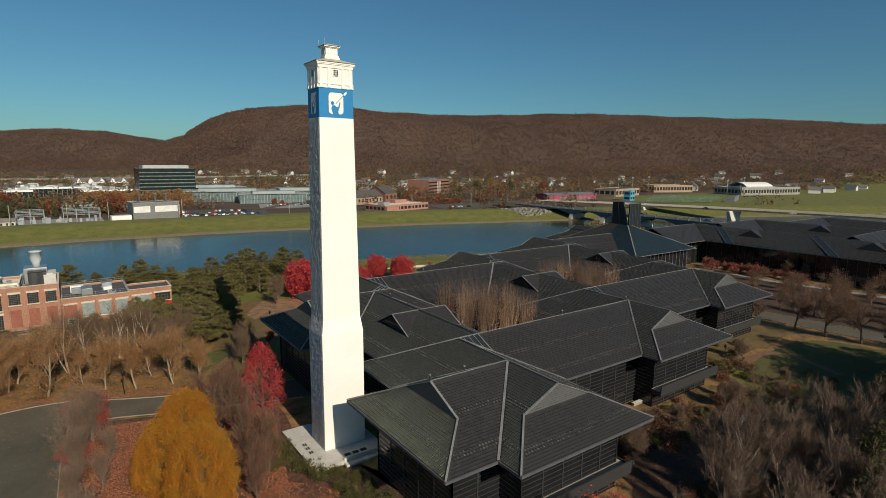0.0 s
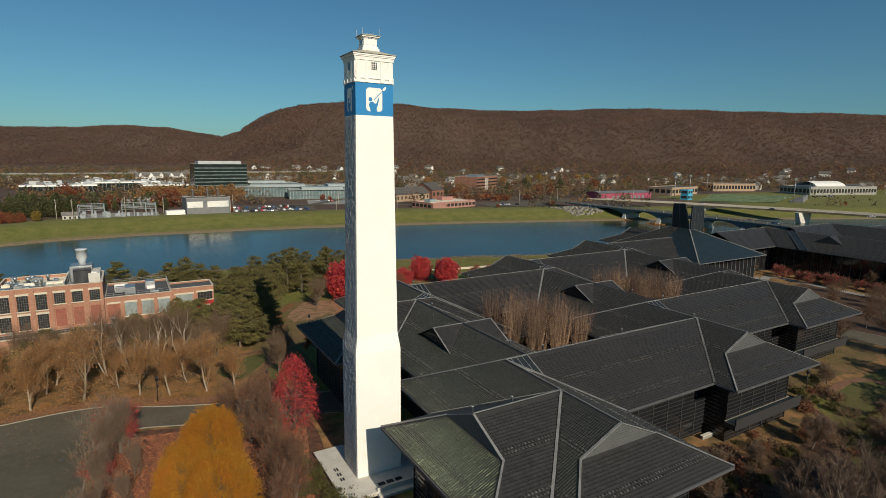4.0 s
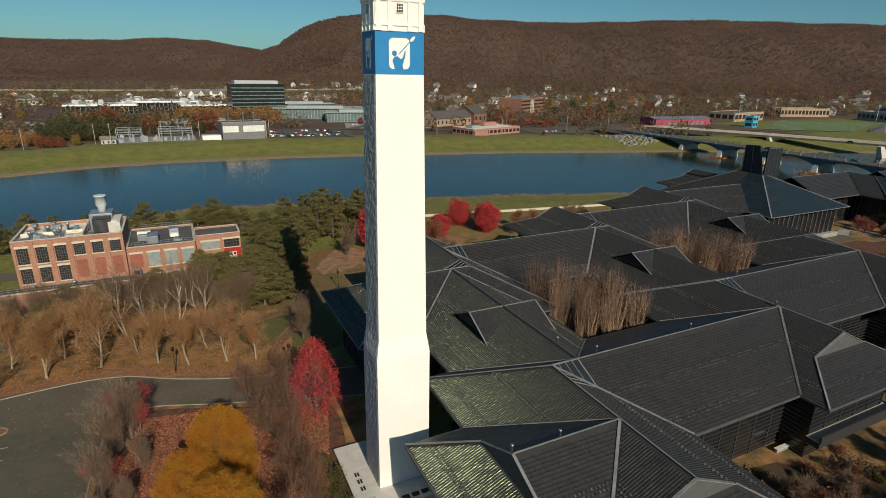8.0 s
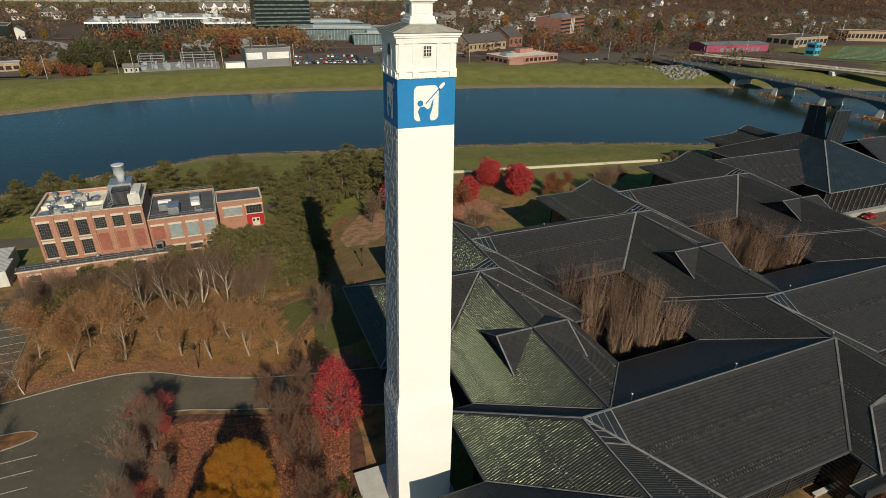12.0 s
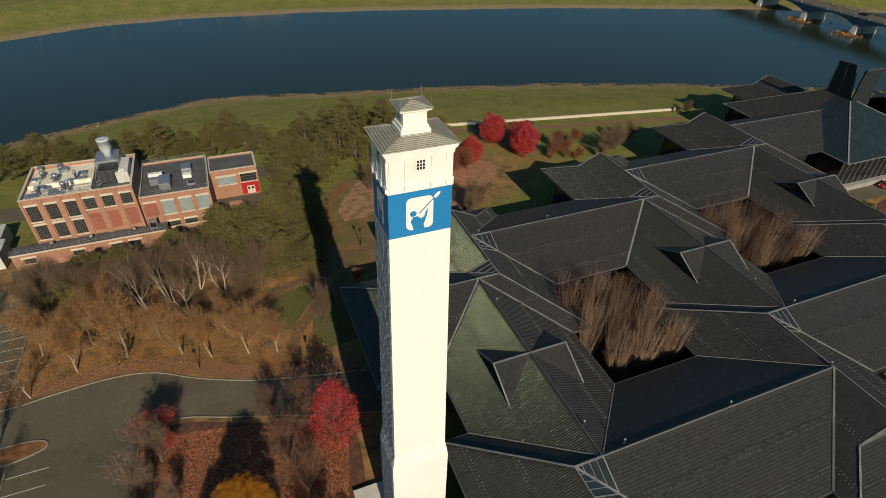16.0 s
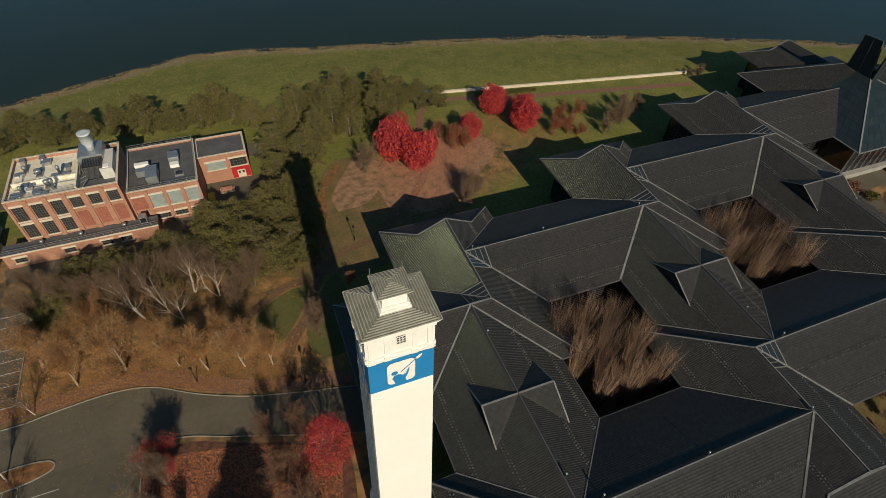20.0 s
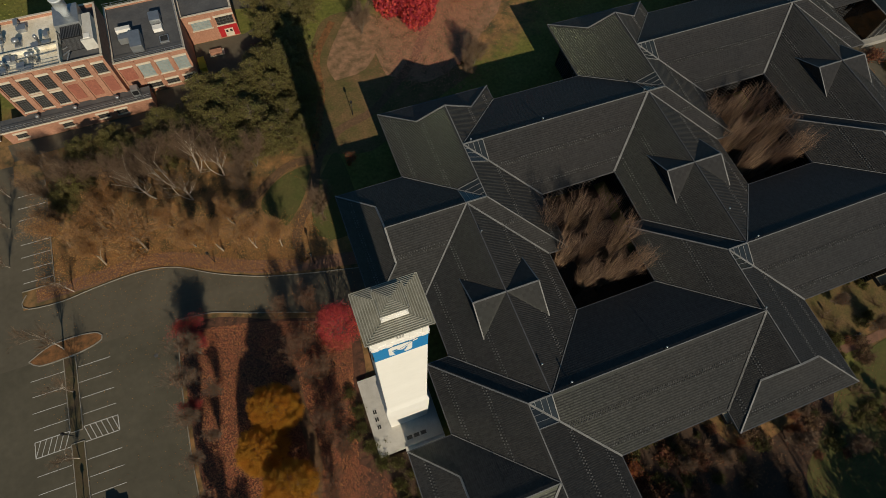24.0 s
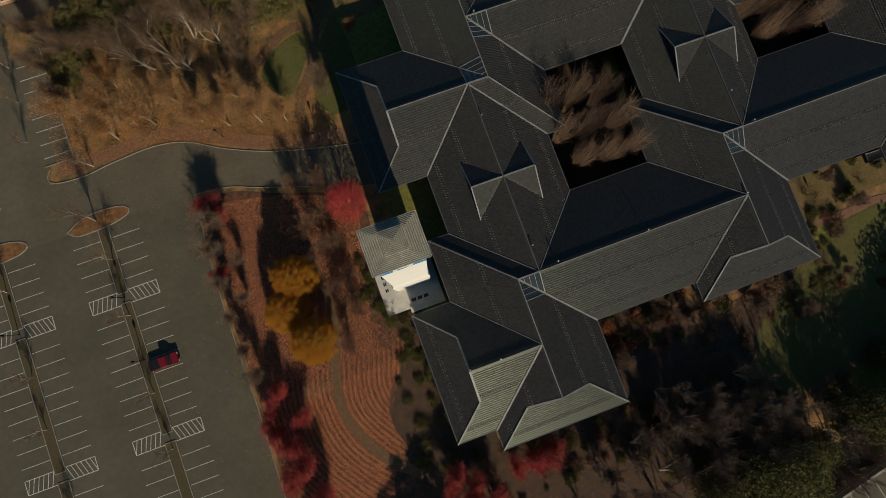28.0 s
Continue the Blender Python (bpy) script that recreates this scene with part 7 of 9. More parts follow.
# trees in the car park
lot_tree = tree("bare_tree", "thin leafless parking-lot tree", "tree", 72, None, PALE_BARK, 6.0, 1, 0.8, 0.9, 3, 3, 0, 0.1, 0.4, TWIG, 4, 0.7, 0.009, 0.08)
plant(lot_tree, [(-27.8, 87.4, 1.3), (-30.4, 77.2, 1.8), (-29.7, 69.5, 1.3), (-29.6, 58.5, 1.0), (-29.6, 43.7, 1.0), (-29.6, 33, 0.9), (-49.2, 70), (-49.2, 54), (-49.2, 44, 0.9), (-49.2, 28, 0.9), (-38, 96, 0.9), (-37.5, 104), (-37.2, 111)])


# ---- white wall, bridges and the far bank ----
def build_bank():
    wall = thing("retaining_wall", "long low white concrete wall along the river lawn", "wall")
    pts = [(66, 161.5), (72.4, 160.4), (101.4, 155.8), (126, 152.0), (150.3, 148.4)]
    for k, (a, b) in enumerate(zip(pts, pts[1:])):
        bar("segment", (*a, ground_at(*a) - 0.75), (*b, ground_at(*b) - 0.75), 0.6, 1.5, STONE_TRIM, wall)
    box("end_block", (64.2, 160.4, -0.3), (67.6, 162.4, 0.9), CONCRETE, wall, "", 0.05)
    ribbon("footpath", [(48, 120), (54, 130), (58, 146), (66, 157), (90, 152), (120, 147), (148, 142)], 2.2, BRICK_PATH, "footpath along the white wall", "path", 0.06, True)
    hedge = thing("hedge", "clipped dark hedge before the white wall", "hedge")
    rng = np.random.default_rng(9)
    c = np.stack([rng.uniform(79, 98, 2600), np.zeros(2600), rng.uniform(0, 1.3, 2600)], 1)
    c[:, 1] = 156.2 - 0.157 * (c[:, 0] - 79) + rng.uniform(-0.7, 0.7, 2600)
    v, f = quads(rng, c, 0.14, 0.7)
    put("leaves", v, f, LEAF_GREEN, hedge)


build_bank()


def build_reeds():
    """Dry reeds along the water's edge and rough tufts over the river meadow."""
    rng = np.random.default_rng(14)
    n = 9000
    x = rng.uniform(-90, 250, n)
    off = np.abs(rng.normal(0, 1.7, n)) + 0.2
    y = np.array([float(curve_at(NEAR_SHORE, u)) for u in x]) - off
    keep = rng.uniform(size=n) < 0.35 + 0.65 * (np.sin(x * 0.21) * np.sin(x * 0.057 + 1) > -0.1)
    c = np.stack([x, y, land(x, y) + rng.uniform(0.05, 0.5, n)], 1)[keep]
    v, f = quads(rng, c, 0.26, 0.5)
    tagged(put("reeds", v, f, DRY_REED), "dry tan reeds along the river's edge", "reeds", kind="stuff")
    n = 26000
    x = rng.uniform(-80, 190, n)
    shore = np.array([float(curve_at(NEAR_SHORE, u)) for u in x])
    y = shore - rng.uniform(1, 46, n)
    keep = (y > 157 - 0.12 * np.maximum(0, x - 66)) & (rng.uniform(size=n) < 0.55 + 0.45 * np.sin(x * 0.11 + y * 0.2) * np.sin(y * 0.16))
    c = np.stack([x, y, land(x, y) + 0.06], 1)[keep]
    v, f = quads(rng, c, 0.2, 0.45)
    tagged(put("grass_tufts", v, f, MEADOW), "rough yellow-green tufts on the river meadow", "grass", kind="stuff")


DRY_REED = material("dry_reeds", (0.30, 0.225, 0.12), 0.9, island=0.5, hue=0.02, leafy=0.3)
MEADOW = material("meadow_tufts", (0.25, 0.22, 0.058), 0.9, island=0.55, hue=0.03, leafy=0.3)
build_reeds()


def arch_span(parent, y0, y1, x0, x1, deck, spring, crown):
    """One arched girder span: two side plates with an arched underside, and the soffit between."""
    n = 14
    for x in (x0, x1):
        vs, fs = [], []
        for k in range(n + 1):
            u = k / n
            y = y0 + (y1 - y0) * u
            z = spring + (crown - spring) * math.sin(math.pi * u) ** 0.6
            vs += [(x - 0.25, y, z), (x + 0.25, y, z), (x + 0.25, y, deck), (x - 0.25, y, deck)]
        for k in range(n):
            i = 4 * k
            fs += [(i, i + 4, i + 5, i + 1), (i + 1, i + 5, i + 6, i + 2), (i + 2, i + 6, i + 7, i + 3), (i + 3, i + 7, i + 4, i)]
        put("girder", vs, fs, BRIDGE_BLUE, parent, "blue-grey arched girder")


def build_bridges():
    bridge = thing("arch_bridge", "blue-grey arched road bridge on pale stone piers", "bridge")
    ys = [303, 268, 237, 207, 176, 146, 118]
    x0, x1, deck = 320.0, 333.0, 5.2
    for a, b in zip(ys, ys[1:]):
        arch_span(bridge, a, b, x0, x1, deck, -0.6, 4.2)
    box("deck", (x0 - 0.9, ys[-1] - 60, deck - 0.7), (x1 + 0.9, ys[0] + 30, deck), BRIDGE_BLUE, bridge)
    box("roadway", (x0 + 0.6, ys[-1] - 60, deck), (x1 - 0.6, ys[0] + 60, deck + 0.06), OLD_ASPHALT, bridge)
    for x in (x0 - 0.6, x1 + 0.6):
        for z in (0.55, 1.1):
            bar("handrail", (x, ys[-1] - 60, deck + z), (x, ys[0] + 20, deck + z), 0.14, 0.14, STEEL, bridge)
        y = ys[-1] - 60
        while y < ys[0] + 20:
            box("rail_post", (x - 0.25, y - 0.25, deck), (x + 0.25, y + 0.25, deck + 1.3), GREY_CONCRETE, bridge)
            y += 8.0
    for y in ys[1:-1]:
        vs, fs = [], []
        n = len(vs)
        vs = [(x0 - 2.6, y - 2.0, -4.5), (x1 + 2.6, y - 2.0, -4.5), (x1 + 2.6, y + 2.0, -4.5), (x0 - 2.6, y + 2.0, -4.5), (x0 - 0.6, y - 1.2, 1.6), (x1 + 0.6, y - 1.2, 1.6), (x1 + 0.6, y + 1.2, 1.6), (x0 - 0.6, y + 1.2, 1.6)]
        put("pier", vs, BOX, CONCRETE, bridge, "pale tapered stone pier")
        islet = thing("islet", "brown reedy islet round a bridge pier", "islet", "islets")
        rng = np.random.default_rng(int(y))
        c = np.stack([rng.normal(x0 - 1, 4.5, 420), rng.normal(y, 3.2, 420), np.abs(rng.normal(0, 0.5, 420)) + WATER_LEVEL], 1)
        v, f = quads(rng, c, 0.55, 0.5)
        put("reeds", v, f, LEAF_TAN, islet)
        lathe("mud", [(7.5, WATER_LEVEL - 0.6), (6.2, WATER_LEVEL + 0.12), (0.1, WATER_LEVEL + 0.4)], SOIL, islet, "", 16, (x0 - 1, y, 0))
    box("abutment", (x0 - 1.5, 303, -3.5), (x1 + 1.5, 312, deck - 0.1), BRIDGE_BLUE, bridge)
    ribbon("road", [(326, 330), (326, 345), (330, 380), (345, 430), (360, 500)], 12, OLD_ASPHALT, "asphalt road leaving the bridge", "road", 0.12, True)
    # rocks below the abutment
    rocks = random.Random(4)
    vs, fs = [], []
    for _ in range(260):
        x, y = rocks.uniform(288, 319), rocks.uniform(286, 316)
        if y - 0.55 * (x - 288) < 272 or y - 0.2 * (x - 288) > 318:
            continue
        s, z = rocks.uniform(0.5, 1.5), ground_at(x, y)
        n = len(vs)
        for q in BOX_CORNERS:
            vs.append((x + q[0] * s * rocks.uniform(0.6, 1), y + q[1] * s * rocks.uniform(0.6, 1), z + q[2] * s * 0.6 * rocks.uniform(0.6, 1)))
        fs += [tuple(n + i for i in f) for f in BOX]
    tagged(put("riprap", vs, fs, STONE), "grey riprap boulders on the bank", "rocks", kind="stuff")
    # the highway beyond
    high = thing("highway_bridge", "long grey concrete highway bridge on splayed piers", "bridge")
    a, b = Vector((366, 345)), Vector((468, 60))
    line = [(a.lerp(b, u).x + 14 * math.sin(math.pi * u), a.lerp(b, u).y) for u in np.linspace(0, 1, 15)]
    for p, q in zip(line, line[1:]):
        bar("deck", (*p, 4.6), (*q, 4.6), 13.0, 1.3, OLD_ASPHALT, high)
        for s in (-6.3, 6.3):
            bar("barrier", (p[0] + s, p[1], 5.9), (q[0] + s, q[1], 5.9), 0.35, 0.9, STONE_TRIM, high)
    for u in (0.3, 0.52, 0.74):
        c = a.lerp(b, u) + Vector((12, 0))
        vs = [(c.x - 5.5, c.y - 2, -4), (c.x + 5.5, c.y - 2, -4), (c.x + 5.5, c.y + 2, -4), (c.x - 5.5, c.y + 2, -4), (c.x - 9.5, c.y - 1.2, 4.6), (c.x + 9.5, c.y - 1.2, 4.6), (c.x + 9.5, c.y + 1.2, 4.6), (c.x - 9.5, c.y + 1.2, 4.6)]
        put("pier", vs, BOX, CONCRETE, high, "splayed concrete pier")
    ribbon("road", [(366, 345), (372, 380), (390, 430), (420, 500)], 13, OLD_ASPHALT, "highway running on from the bridge", "road", 0.3, True)


BOX_CORNERS = [(-1, -1, -1), (1, -1, -1), (1, 1, -1), (-1, 1, -1), (-1, -1, 1), (1, -1, 1), (1, 1, 1), (-1, 1, 1)]
build_bridges()

# ---- buildings across the river ----
TAN_BRICK = material("tan_brick", (0.40, 0.29, 0.20), 0.85, second=(0.33, 0.235, 0.16), scale=0.3, fine=0.2)
BROWN_BRICK = material("brown_brick", (0.22, 0.105, 0.075), 0.85, second=(0.27, 0.13, 0.09), scale=0.3, fine=0.2)
PINK_BRICK = material("pinkish_brick", (0.40, 0.21, 0.17), 0.85, second=(0.34, 0.17, 0.14), scale=0.3, fine=0.2)
MAGENTA = material("magenta_metal_siding", (0.36, 0.07, 0.12), 0.6, second=(0.30, 0.06, 0.10), scale=0.4, fine=0.15)
PALE_METAL = material("pale_metal_cladding", (0.50, 0.51, 0.51), 0.5, 0.1, second=(0.40, 0.41, 0.42), scale=0.2, fine=0.12)
GREY_METAL = material("grey_metal_cladding", (0.16, 0.165, 0.17), 0.6, second=(0.20, 0.20, 0.205), scale=0.3, fine=0.15)
CYAN = material("bright_blue_cladding", (0.06, 0.34, 0.52), 0.5, second=(0.08, 0.40, 0.60), scale=0.4, fine=0.1)
TURF = material("striped_turf", (0.09, 0.15, 0.045), 0.9, second=(0.11, 0.17, 0.05), scale=0.05, fine=0.15)
GREEN_GLASS = material("green_black_glass", (0.012, 0.018, 0.018), 0.25, spec=0.3, second=(0.02, 0.028, 0.027), scale=0.3)
SLATE_FAR = material("grey_shingles", (0.12, 0.115, 0.11), 0.85, second=(0.17, 0.15, 0.13), scale=0.4, fine=0.2, each=0.5)
HOUSE_WALL = material("painted_clapboard", (0.66, 0.64, 0.58), 0.7, second=(0.58, 0.56, 0.52), scale=0.4, fine=0.1, each=0.3)


def block(name, label, category, x, y, w, d, h, turn, wall, roof, storeys=0, bays=0, glass=None, lip=0.6, group=""):
    """A flat-roofed building: walls, roof, parapet and windows on its south and west sides."""
    b = thing(name, label, category, group, (x, y, ground_at(x, y) - 0.2), turn)
    box("wall", (-w / 2, -d / 2, 0), (w / 2, d / 2, h), wall, b)
    box("roof", (-w / 2 + 0.4, -d / 2 + 0.4, h), (w / 2 - 0.4, d / 2 - 0.4, h + 0.08), roof, b)
    if lip:
        parapet(b, -w / 2, -d / 2, w / 2, d / 2, h, lip, 0.4, wall)
    for s in range(storeys):
        z0, z1 = h * (s + 0.32) / storeys, h * (s + 0.8) / storeys
        for k in range(bays):
            a = -w / 2 + w * (k + 0.14) / bays
            c = -w / 2 + w * (k + 0.86) / bays
            box("window", (a, -d / 2 - 0.08, z0), (c, -d / 2 + 0.05, z1), glass or WINDOW, b)
        side = max(1, int(bays * d / w))
        for k in range(side):
            a = -d / 2 + d * (k + 0.14) / side
            c = -d / 2 + d * (k + 0.86) / side
            box("window", (-w / 2 - 0.08, a, z0), (-w / 2 + 0.05, c, z1), glass or WINDOW, b)
    return b


def gabled(name, label, category, x, y, w, d, h, rise, turn, wall, roof, group="", windows=3):
    b = thing(name, label, category, group, (x, y, ground_at(x, y) - 0.2), turn)
    vs = [(-w / 2, -d / 2, 0), (w / 2, -d / 2, 0), (w / 2, d / 2, 0), (-w / 2, d / 2, 0), (-w / 2, -d / 2, h), (w / 2, -d / 2, h), (w / 2, d / 2, h), (-w / 2, d / 2, h), (-w / 2, 0, h + rise), (w / 2, 0, h + rise)]
    put("wall", vs, [(0, 1, 5, 4), (1, 2, 6, 9, 5), (2, 3, 7, 6), (3, 0, 4, 8, 7), (4, 5, 9, 8), (6, 7, 8, 9)], wall, b)
    e = 0.5
    for s in (-1, 1):
        drop = rise / (d / 2) * e
        vs = [(-w / 2 - e, s * (d / 2 + e), h - drop + 0.15), (w / 2 + e, s * (d / 2 + e), h - drop + 0.15), (w / 2 + e, 0, h + rise + 0.15), (-w / 2 - e, 0, h + rise + 0.15)]
        vs += [(v[0], v[1], v[2] + 0.15) for v in vs]
        put("roof", vs, BOX, roof, b)
    for k in range(windows):
        a = -w / 2 + w * (k + 0.3) / windows
        box("window", (a, -d / 2 - 0.06, h * 0.35), (a + w * 0.35 / windows, -d / 2 + 0.04, h * 0.75), WINDOW, b)
    return b


BAND_GLASS = material("green_band_glass", (0.10, 0.13, 0.125), 0.35, spec=0.3, second=(0.20, 0.24, 0.23), scale=0.4)


MUSEUM_GLASS = material("teal_museum_glass", (0.10, 0.15, 0.155), 0.2, second=(0.16, 0.21, 0.21), scale=0.2, spec=0.5)
MUSEUM_ROOF = material("pale_teal_roof_metal", (0.33, 0.38, 0.38), 0.6, second=(0.27, 0.31, 0.31), scale=0.2, fine=0.15)


def build_town():
    # dark glass office tower
    b = block("glass_office", "dark green-black glass office block with a pale penthouse", "office building", 77.5, 592, 51, 26, 31.5, 4, GREEN_GLASS, FLAT_ROOF, 0, 0, lip=0.8)
    for s in range(8):
        z = 3.3 + 3.5 * s
        band = box("spandrel", (-25.65, -13.2, z), (25.65, -12.9, z + 1.0), BAND_GLASS, b, "pale green glass band")
        for k in range(25):
            box("mullion", (-25.4 + 2.1 * k, -13.3, z), (-25.1 + 2.1 * k, -13.15, z + 1.0), BLACK_METAL, band)
    box("penthouse", (-21, -8, 31.5), (21, 10, 35.2), PALE_METAL, b, "pale metal penthouse", 0.2)
    # white works and long museum
    for x, y, w, d, h, t in ((-64, 655, 62, 60, 10, 2), (-10, 690, 76, 60, 11, 2), (28, 640, 46, 30, 9, 2)):
        b = block("white_works", "long dark glass works building, white roof crowded with plant", "works building", x, y, w, d, h, t, GREEN_GLASS, PALE_METAL, 0, 0, lip=1.0, group="white works")
        rr = random.Random(int(x))
        for _ in range(24):
            px, py, s = rr.uniform(-w * 0.45, w * 0.45), rr.uniform(-d * 0.45, d * 0.42), rr.uniform(0.8, 3.6)
            box("roof_unit", (px - s, py - s * 0.6, h), (px + s, py + s * 0.6, h + rr.uniform(0.8, 4.2)), rr.choice((PALE_METAL, PALE_METAL, STEEL, GREY_METAL)), b, "", 0.15)
        box("fascia", (-w / 2 - 0.15, -d / 2 - 0.15, h - 0.5), (w / 2 + 0.15, -d / 2 + 0.2, h + 1.1), WHITE_TRIM, b)
        for k in range(int(w / 4)):
            box("mullion", (-w / 2 + 2 + 4 * k, -d / 2 - 0.1, 0.4), (-w / 2 + 2.3 + 4 * k, -d / 2 + 0.1, h - 0.5), STEEL, b)
    b = block("green_roof_shed", "low shed with a pale green metal roof", "shed", 18, 520, 46, 16, 5, 2, GREY_METAL, PALE_WINDOW, lip=0.2)
    for x, y, w, d, h, t, g in ((128, 560, 84, 40, 10, -14, True), (160, 512, 62, 26, 9, -10, True), (196, 545, 60, 40, 10, -8, True), (122, 600, 70, 26, 12, -6, False)):
        b = block("glass_museum", "low museum of curved glass and white steel", "museum", x, y, w, d, h, t, MUSEUM_GLASS if g else GREEN_GLASS, MUSEUM_ROOF if g else PALE_METAL, 0, 0, lip=0.5, group="museum halls")
        box("canopy", (-w / 2 - 1.5, -d / 2 - 1.5, h), (w / 2 + 1.5, -d / 2 + 2, h + 0.4), MUSEUM_ROOF, b)
        for k in range(int(w / 3)):
            box("mullion", (-w / 2 + 1 + 3 * k, -d / 2 - 0.12, 0.3), (-w / 2 + 1.2 + 3 * k, -d / 2 + 0.1, h - 0.2), PALE_METAL, b)
        box("clerestory", (-w * 0.3, -d * 0.2, h), (w * 0.35, d * 0.35, h + 2.2), MUSEUM_ROOF, b, "pale teal clerestory", 0.2)
    # boiler house, sheds and substation
    b = block("boiler_house", "grey metal boiler house with white louvre bands and stacks", "boiler house", 42, 402, 29, 16, 11.5, 6, GREY_METAL, FLAT_ROOF, lip=0.4)
    for x0, x1 in ((-14, -4), (-1, 13.5)):
        band = box("louvre_band", (x0, -8.2, 5.2), (x1, -7.9, 9.4), WHITE_TRIM, b, "white louvre band")
        for k in range(6):
            box("louvre", (x0, -8.32, 5.4 + 0.65 * k), (x1, -8.2, 5.48 + 0.65 * k), PALE_METAL, band)
    for x in (-8, 2, 9):
        lathe("flue", [(0.6, 11), (0.6, 17), (0.7, 17), (0.7, 17.4)], PALE_METAL, b, "", 12, (x, 3, 0))
    block("white_shed", "plain white storage shed on the levee", "shed", 21, 391, 11.5, 7, 4.2, 4, WHITE_TRIM, PALE_METAL, lip=0.0)
    gabled("hut", "small white hut with a grey roof", "hut", -38, 391, 8, 6, 3.6, 1.6, 5, HOUSE_WALL, SLATE_FAR)
    yard = thing("substation", "electrical substation of grey steel frames and boxes", "substation", "", (-12, 398, 0.7), 0)
    box("pad", (-25, -8, -0.2), (24, 30, 0.12), GREY_CONCRETE, yard)
    rr = random.Random(8)
    for gx in (-22, -15, -8, 2, 9, 16, 22):
        for gy in (0, 12):
            bar("gantry_post", (gx, gy, 0), (gx, gy, 8.5), 0.35, 0.35, STEEL, yard)
        bar("gantry_beam", (gx, 0, 8.3), (gx, 12, 8.3), 0.3, 0.35, STEEL, yard)
    for z in (5.0, 6.6, 8.3):
        for gy in (0, 12):
            bar("bus_bar", (-22, gy, z), (-8, gy, z), 0.25, 0.25, STEEL, yard)
            bar("bus_bar", (2, gy, z), (22, gy, z), 0.25, 0.25, STEEL, yard)
    for _ in range(26):
        x, y, s = rr.uniform(-24, 22), rr.uniform(-3, 14), rr.uniform(0.5, 1.5)
        box("switch_gear", (x - s, y - s * 0.7, 0.1), (x + s, y + s * 0.7, rr.uniform(1.5, 4)), STEEL, yard)
    # low buildings west of the substation
    block("dark_hall", "tall dark slab-sided hall", "hall", -143, 520, 36, 30, 17, 8, GREEN_GLASS, FLAT_ROOF, lip=0.6)
    block("low_store", "long low pale store with a grey roof", "store", -116, 414, 34, 13, 4.4, 10, TAN_BRICK, PALE_METAL, 1, 9, lip=0.4)
    block("low_store", "low white flat-roofed store", "store", 4, 482, 40, 14, 5.0, 4, GREY_METAL, PALE_METAL, 1, 9, lip=0.5)
    sheet("parking_lot", [(-140, 392), (-90, 384), (-84, 432), (-96, 470), (-130, 470)], OLD_ASPHALT, "grey parking lot beside the levee", "parking lot", 0.95)
    ribbon("road", [(-92, 430), (-92, 500), (-100, 540), (-120, 570), (-170, 600)], 12, GREY_CONCRETE, "pale street between the works and the houses", "road", 0.3, True)
    # church, clinic, offices
    gabled("church", "tan brick church with a long brown roof", "church", 226, 452, 46, 18, 7, 6, 20, TAN_BRICK, SLATE_FAR, windows=9)
    gabled("church_hall", "brick church hall with a steep gable", "church", 262, 474, 18, 26, 9, 7, 20, BROWN_BRICK, SLATE_FAR)
    b = block("clinic", "low pinkish brick clinic with a grey roof", "clinic", 226, 380, 52, 24, 5.0, 14, PINK_BRICK, PALE_ROOF, 1, 12)
    box("entrance", (-26, -14, 0), (-12, -11, 4.5), PINK_BRICK, b)
    box("roof_unit", (-20, -4, 5), (-13, 3, 7.4), PALE_WINDOW, b)
    box("roof_unit", (2, 5, 5), (16, 11, 8), PINK_BRICK, b)
    b = block("brown_office", "four-storey brown brick office with ribbon windows", "office building", 392, 580, 66, 30, 17, 32, BROWN_BRICK, FLAT_ROOF, 0, 0, lip=0.8)
    for s in range(4):
        for side in (-1, 1):
            box("ribbon_window", (-33 if side < 0 else 4, -15.12, 1.6 + 4.1 * s), (-2 if side < 0 else 33, -14.9, 3.4 + 4.1 * s), WINDOW, b)
    for x in (-6, -2, 2):
        box("pier", (x - 0.6, -15.6, 0), (x + 0.6, -14.8, 16), CONCRETE, b)
    box("roof_unit", (-14, -6, 17), (12, 8, 20), STEEL, b)
    b = gabled("warehouse", "long magenta metal warehouse with a pale roof", "warehouse", 458, 398, 72, 22, 6.2, 1.6, -4, MAGENTA, GREY_METAL, windows=0)
    for k in range(8):
        box("dock_door", (-20 + 6 * k, -11.15, 0.2), (-16.5 + 6 * k, -10.95, 3.6), GREY_METAL, b)
    b = block("tan_store", "tan and black flat-roofed store", "store", 575, 418, 60, 30, 9, 8, TAN_BRICK, FLAT_ROOF, 1, 8)
    block("blue_cabin", "bright blue press box beside the pitch", "press box", 509, 352, 10, 8, 10.5, 10, CYAN, CYAN, 2, 2)
    b = block("brick_school", "long tan brick school block with tall windows", "school", 722, 440, 66, 26, 10, -20, TAN_BRICK, FLAT_ROOF, 1, 14)
    # school with vaulted roof
    b = block("stadium_school", "large pale school with a white vaulted hall", "school", 790, 345, 112, 44, 9.5, -14, GREY_CONCRETE, PALE_METAL, 1, 22, lip=1.2)
    n = 12
    vs = [(-40 + 50 * e, -16 + 32 * k / n, 11 + 6 * math.sin(math.pi * k / n) ** 0.7) for e in (0, 1) for k in range(n + 1)]
    put("vault", vs, [(k, k + 1, n + 2 + k, n + 1 + k) for k in range(n)], WHITE_TRIM, b, "white barrel vault", True)
    box("hall", (-40, -16, 0), (10, 16, 11.6), PALE_METAL, b)
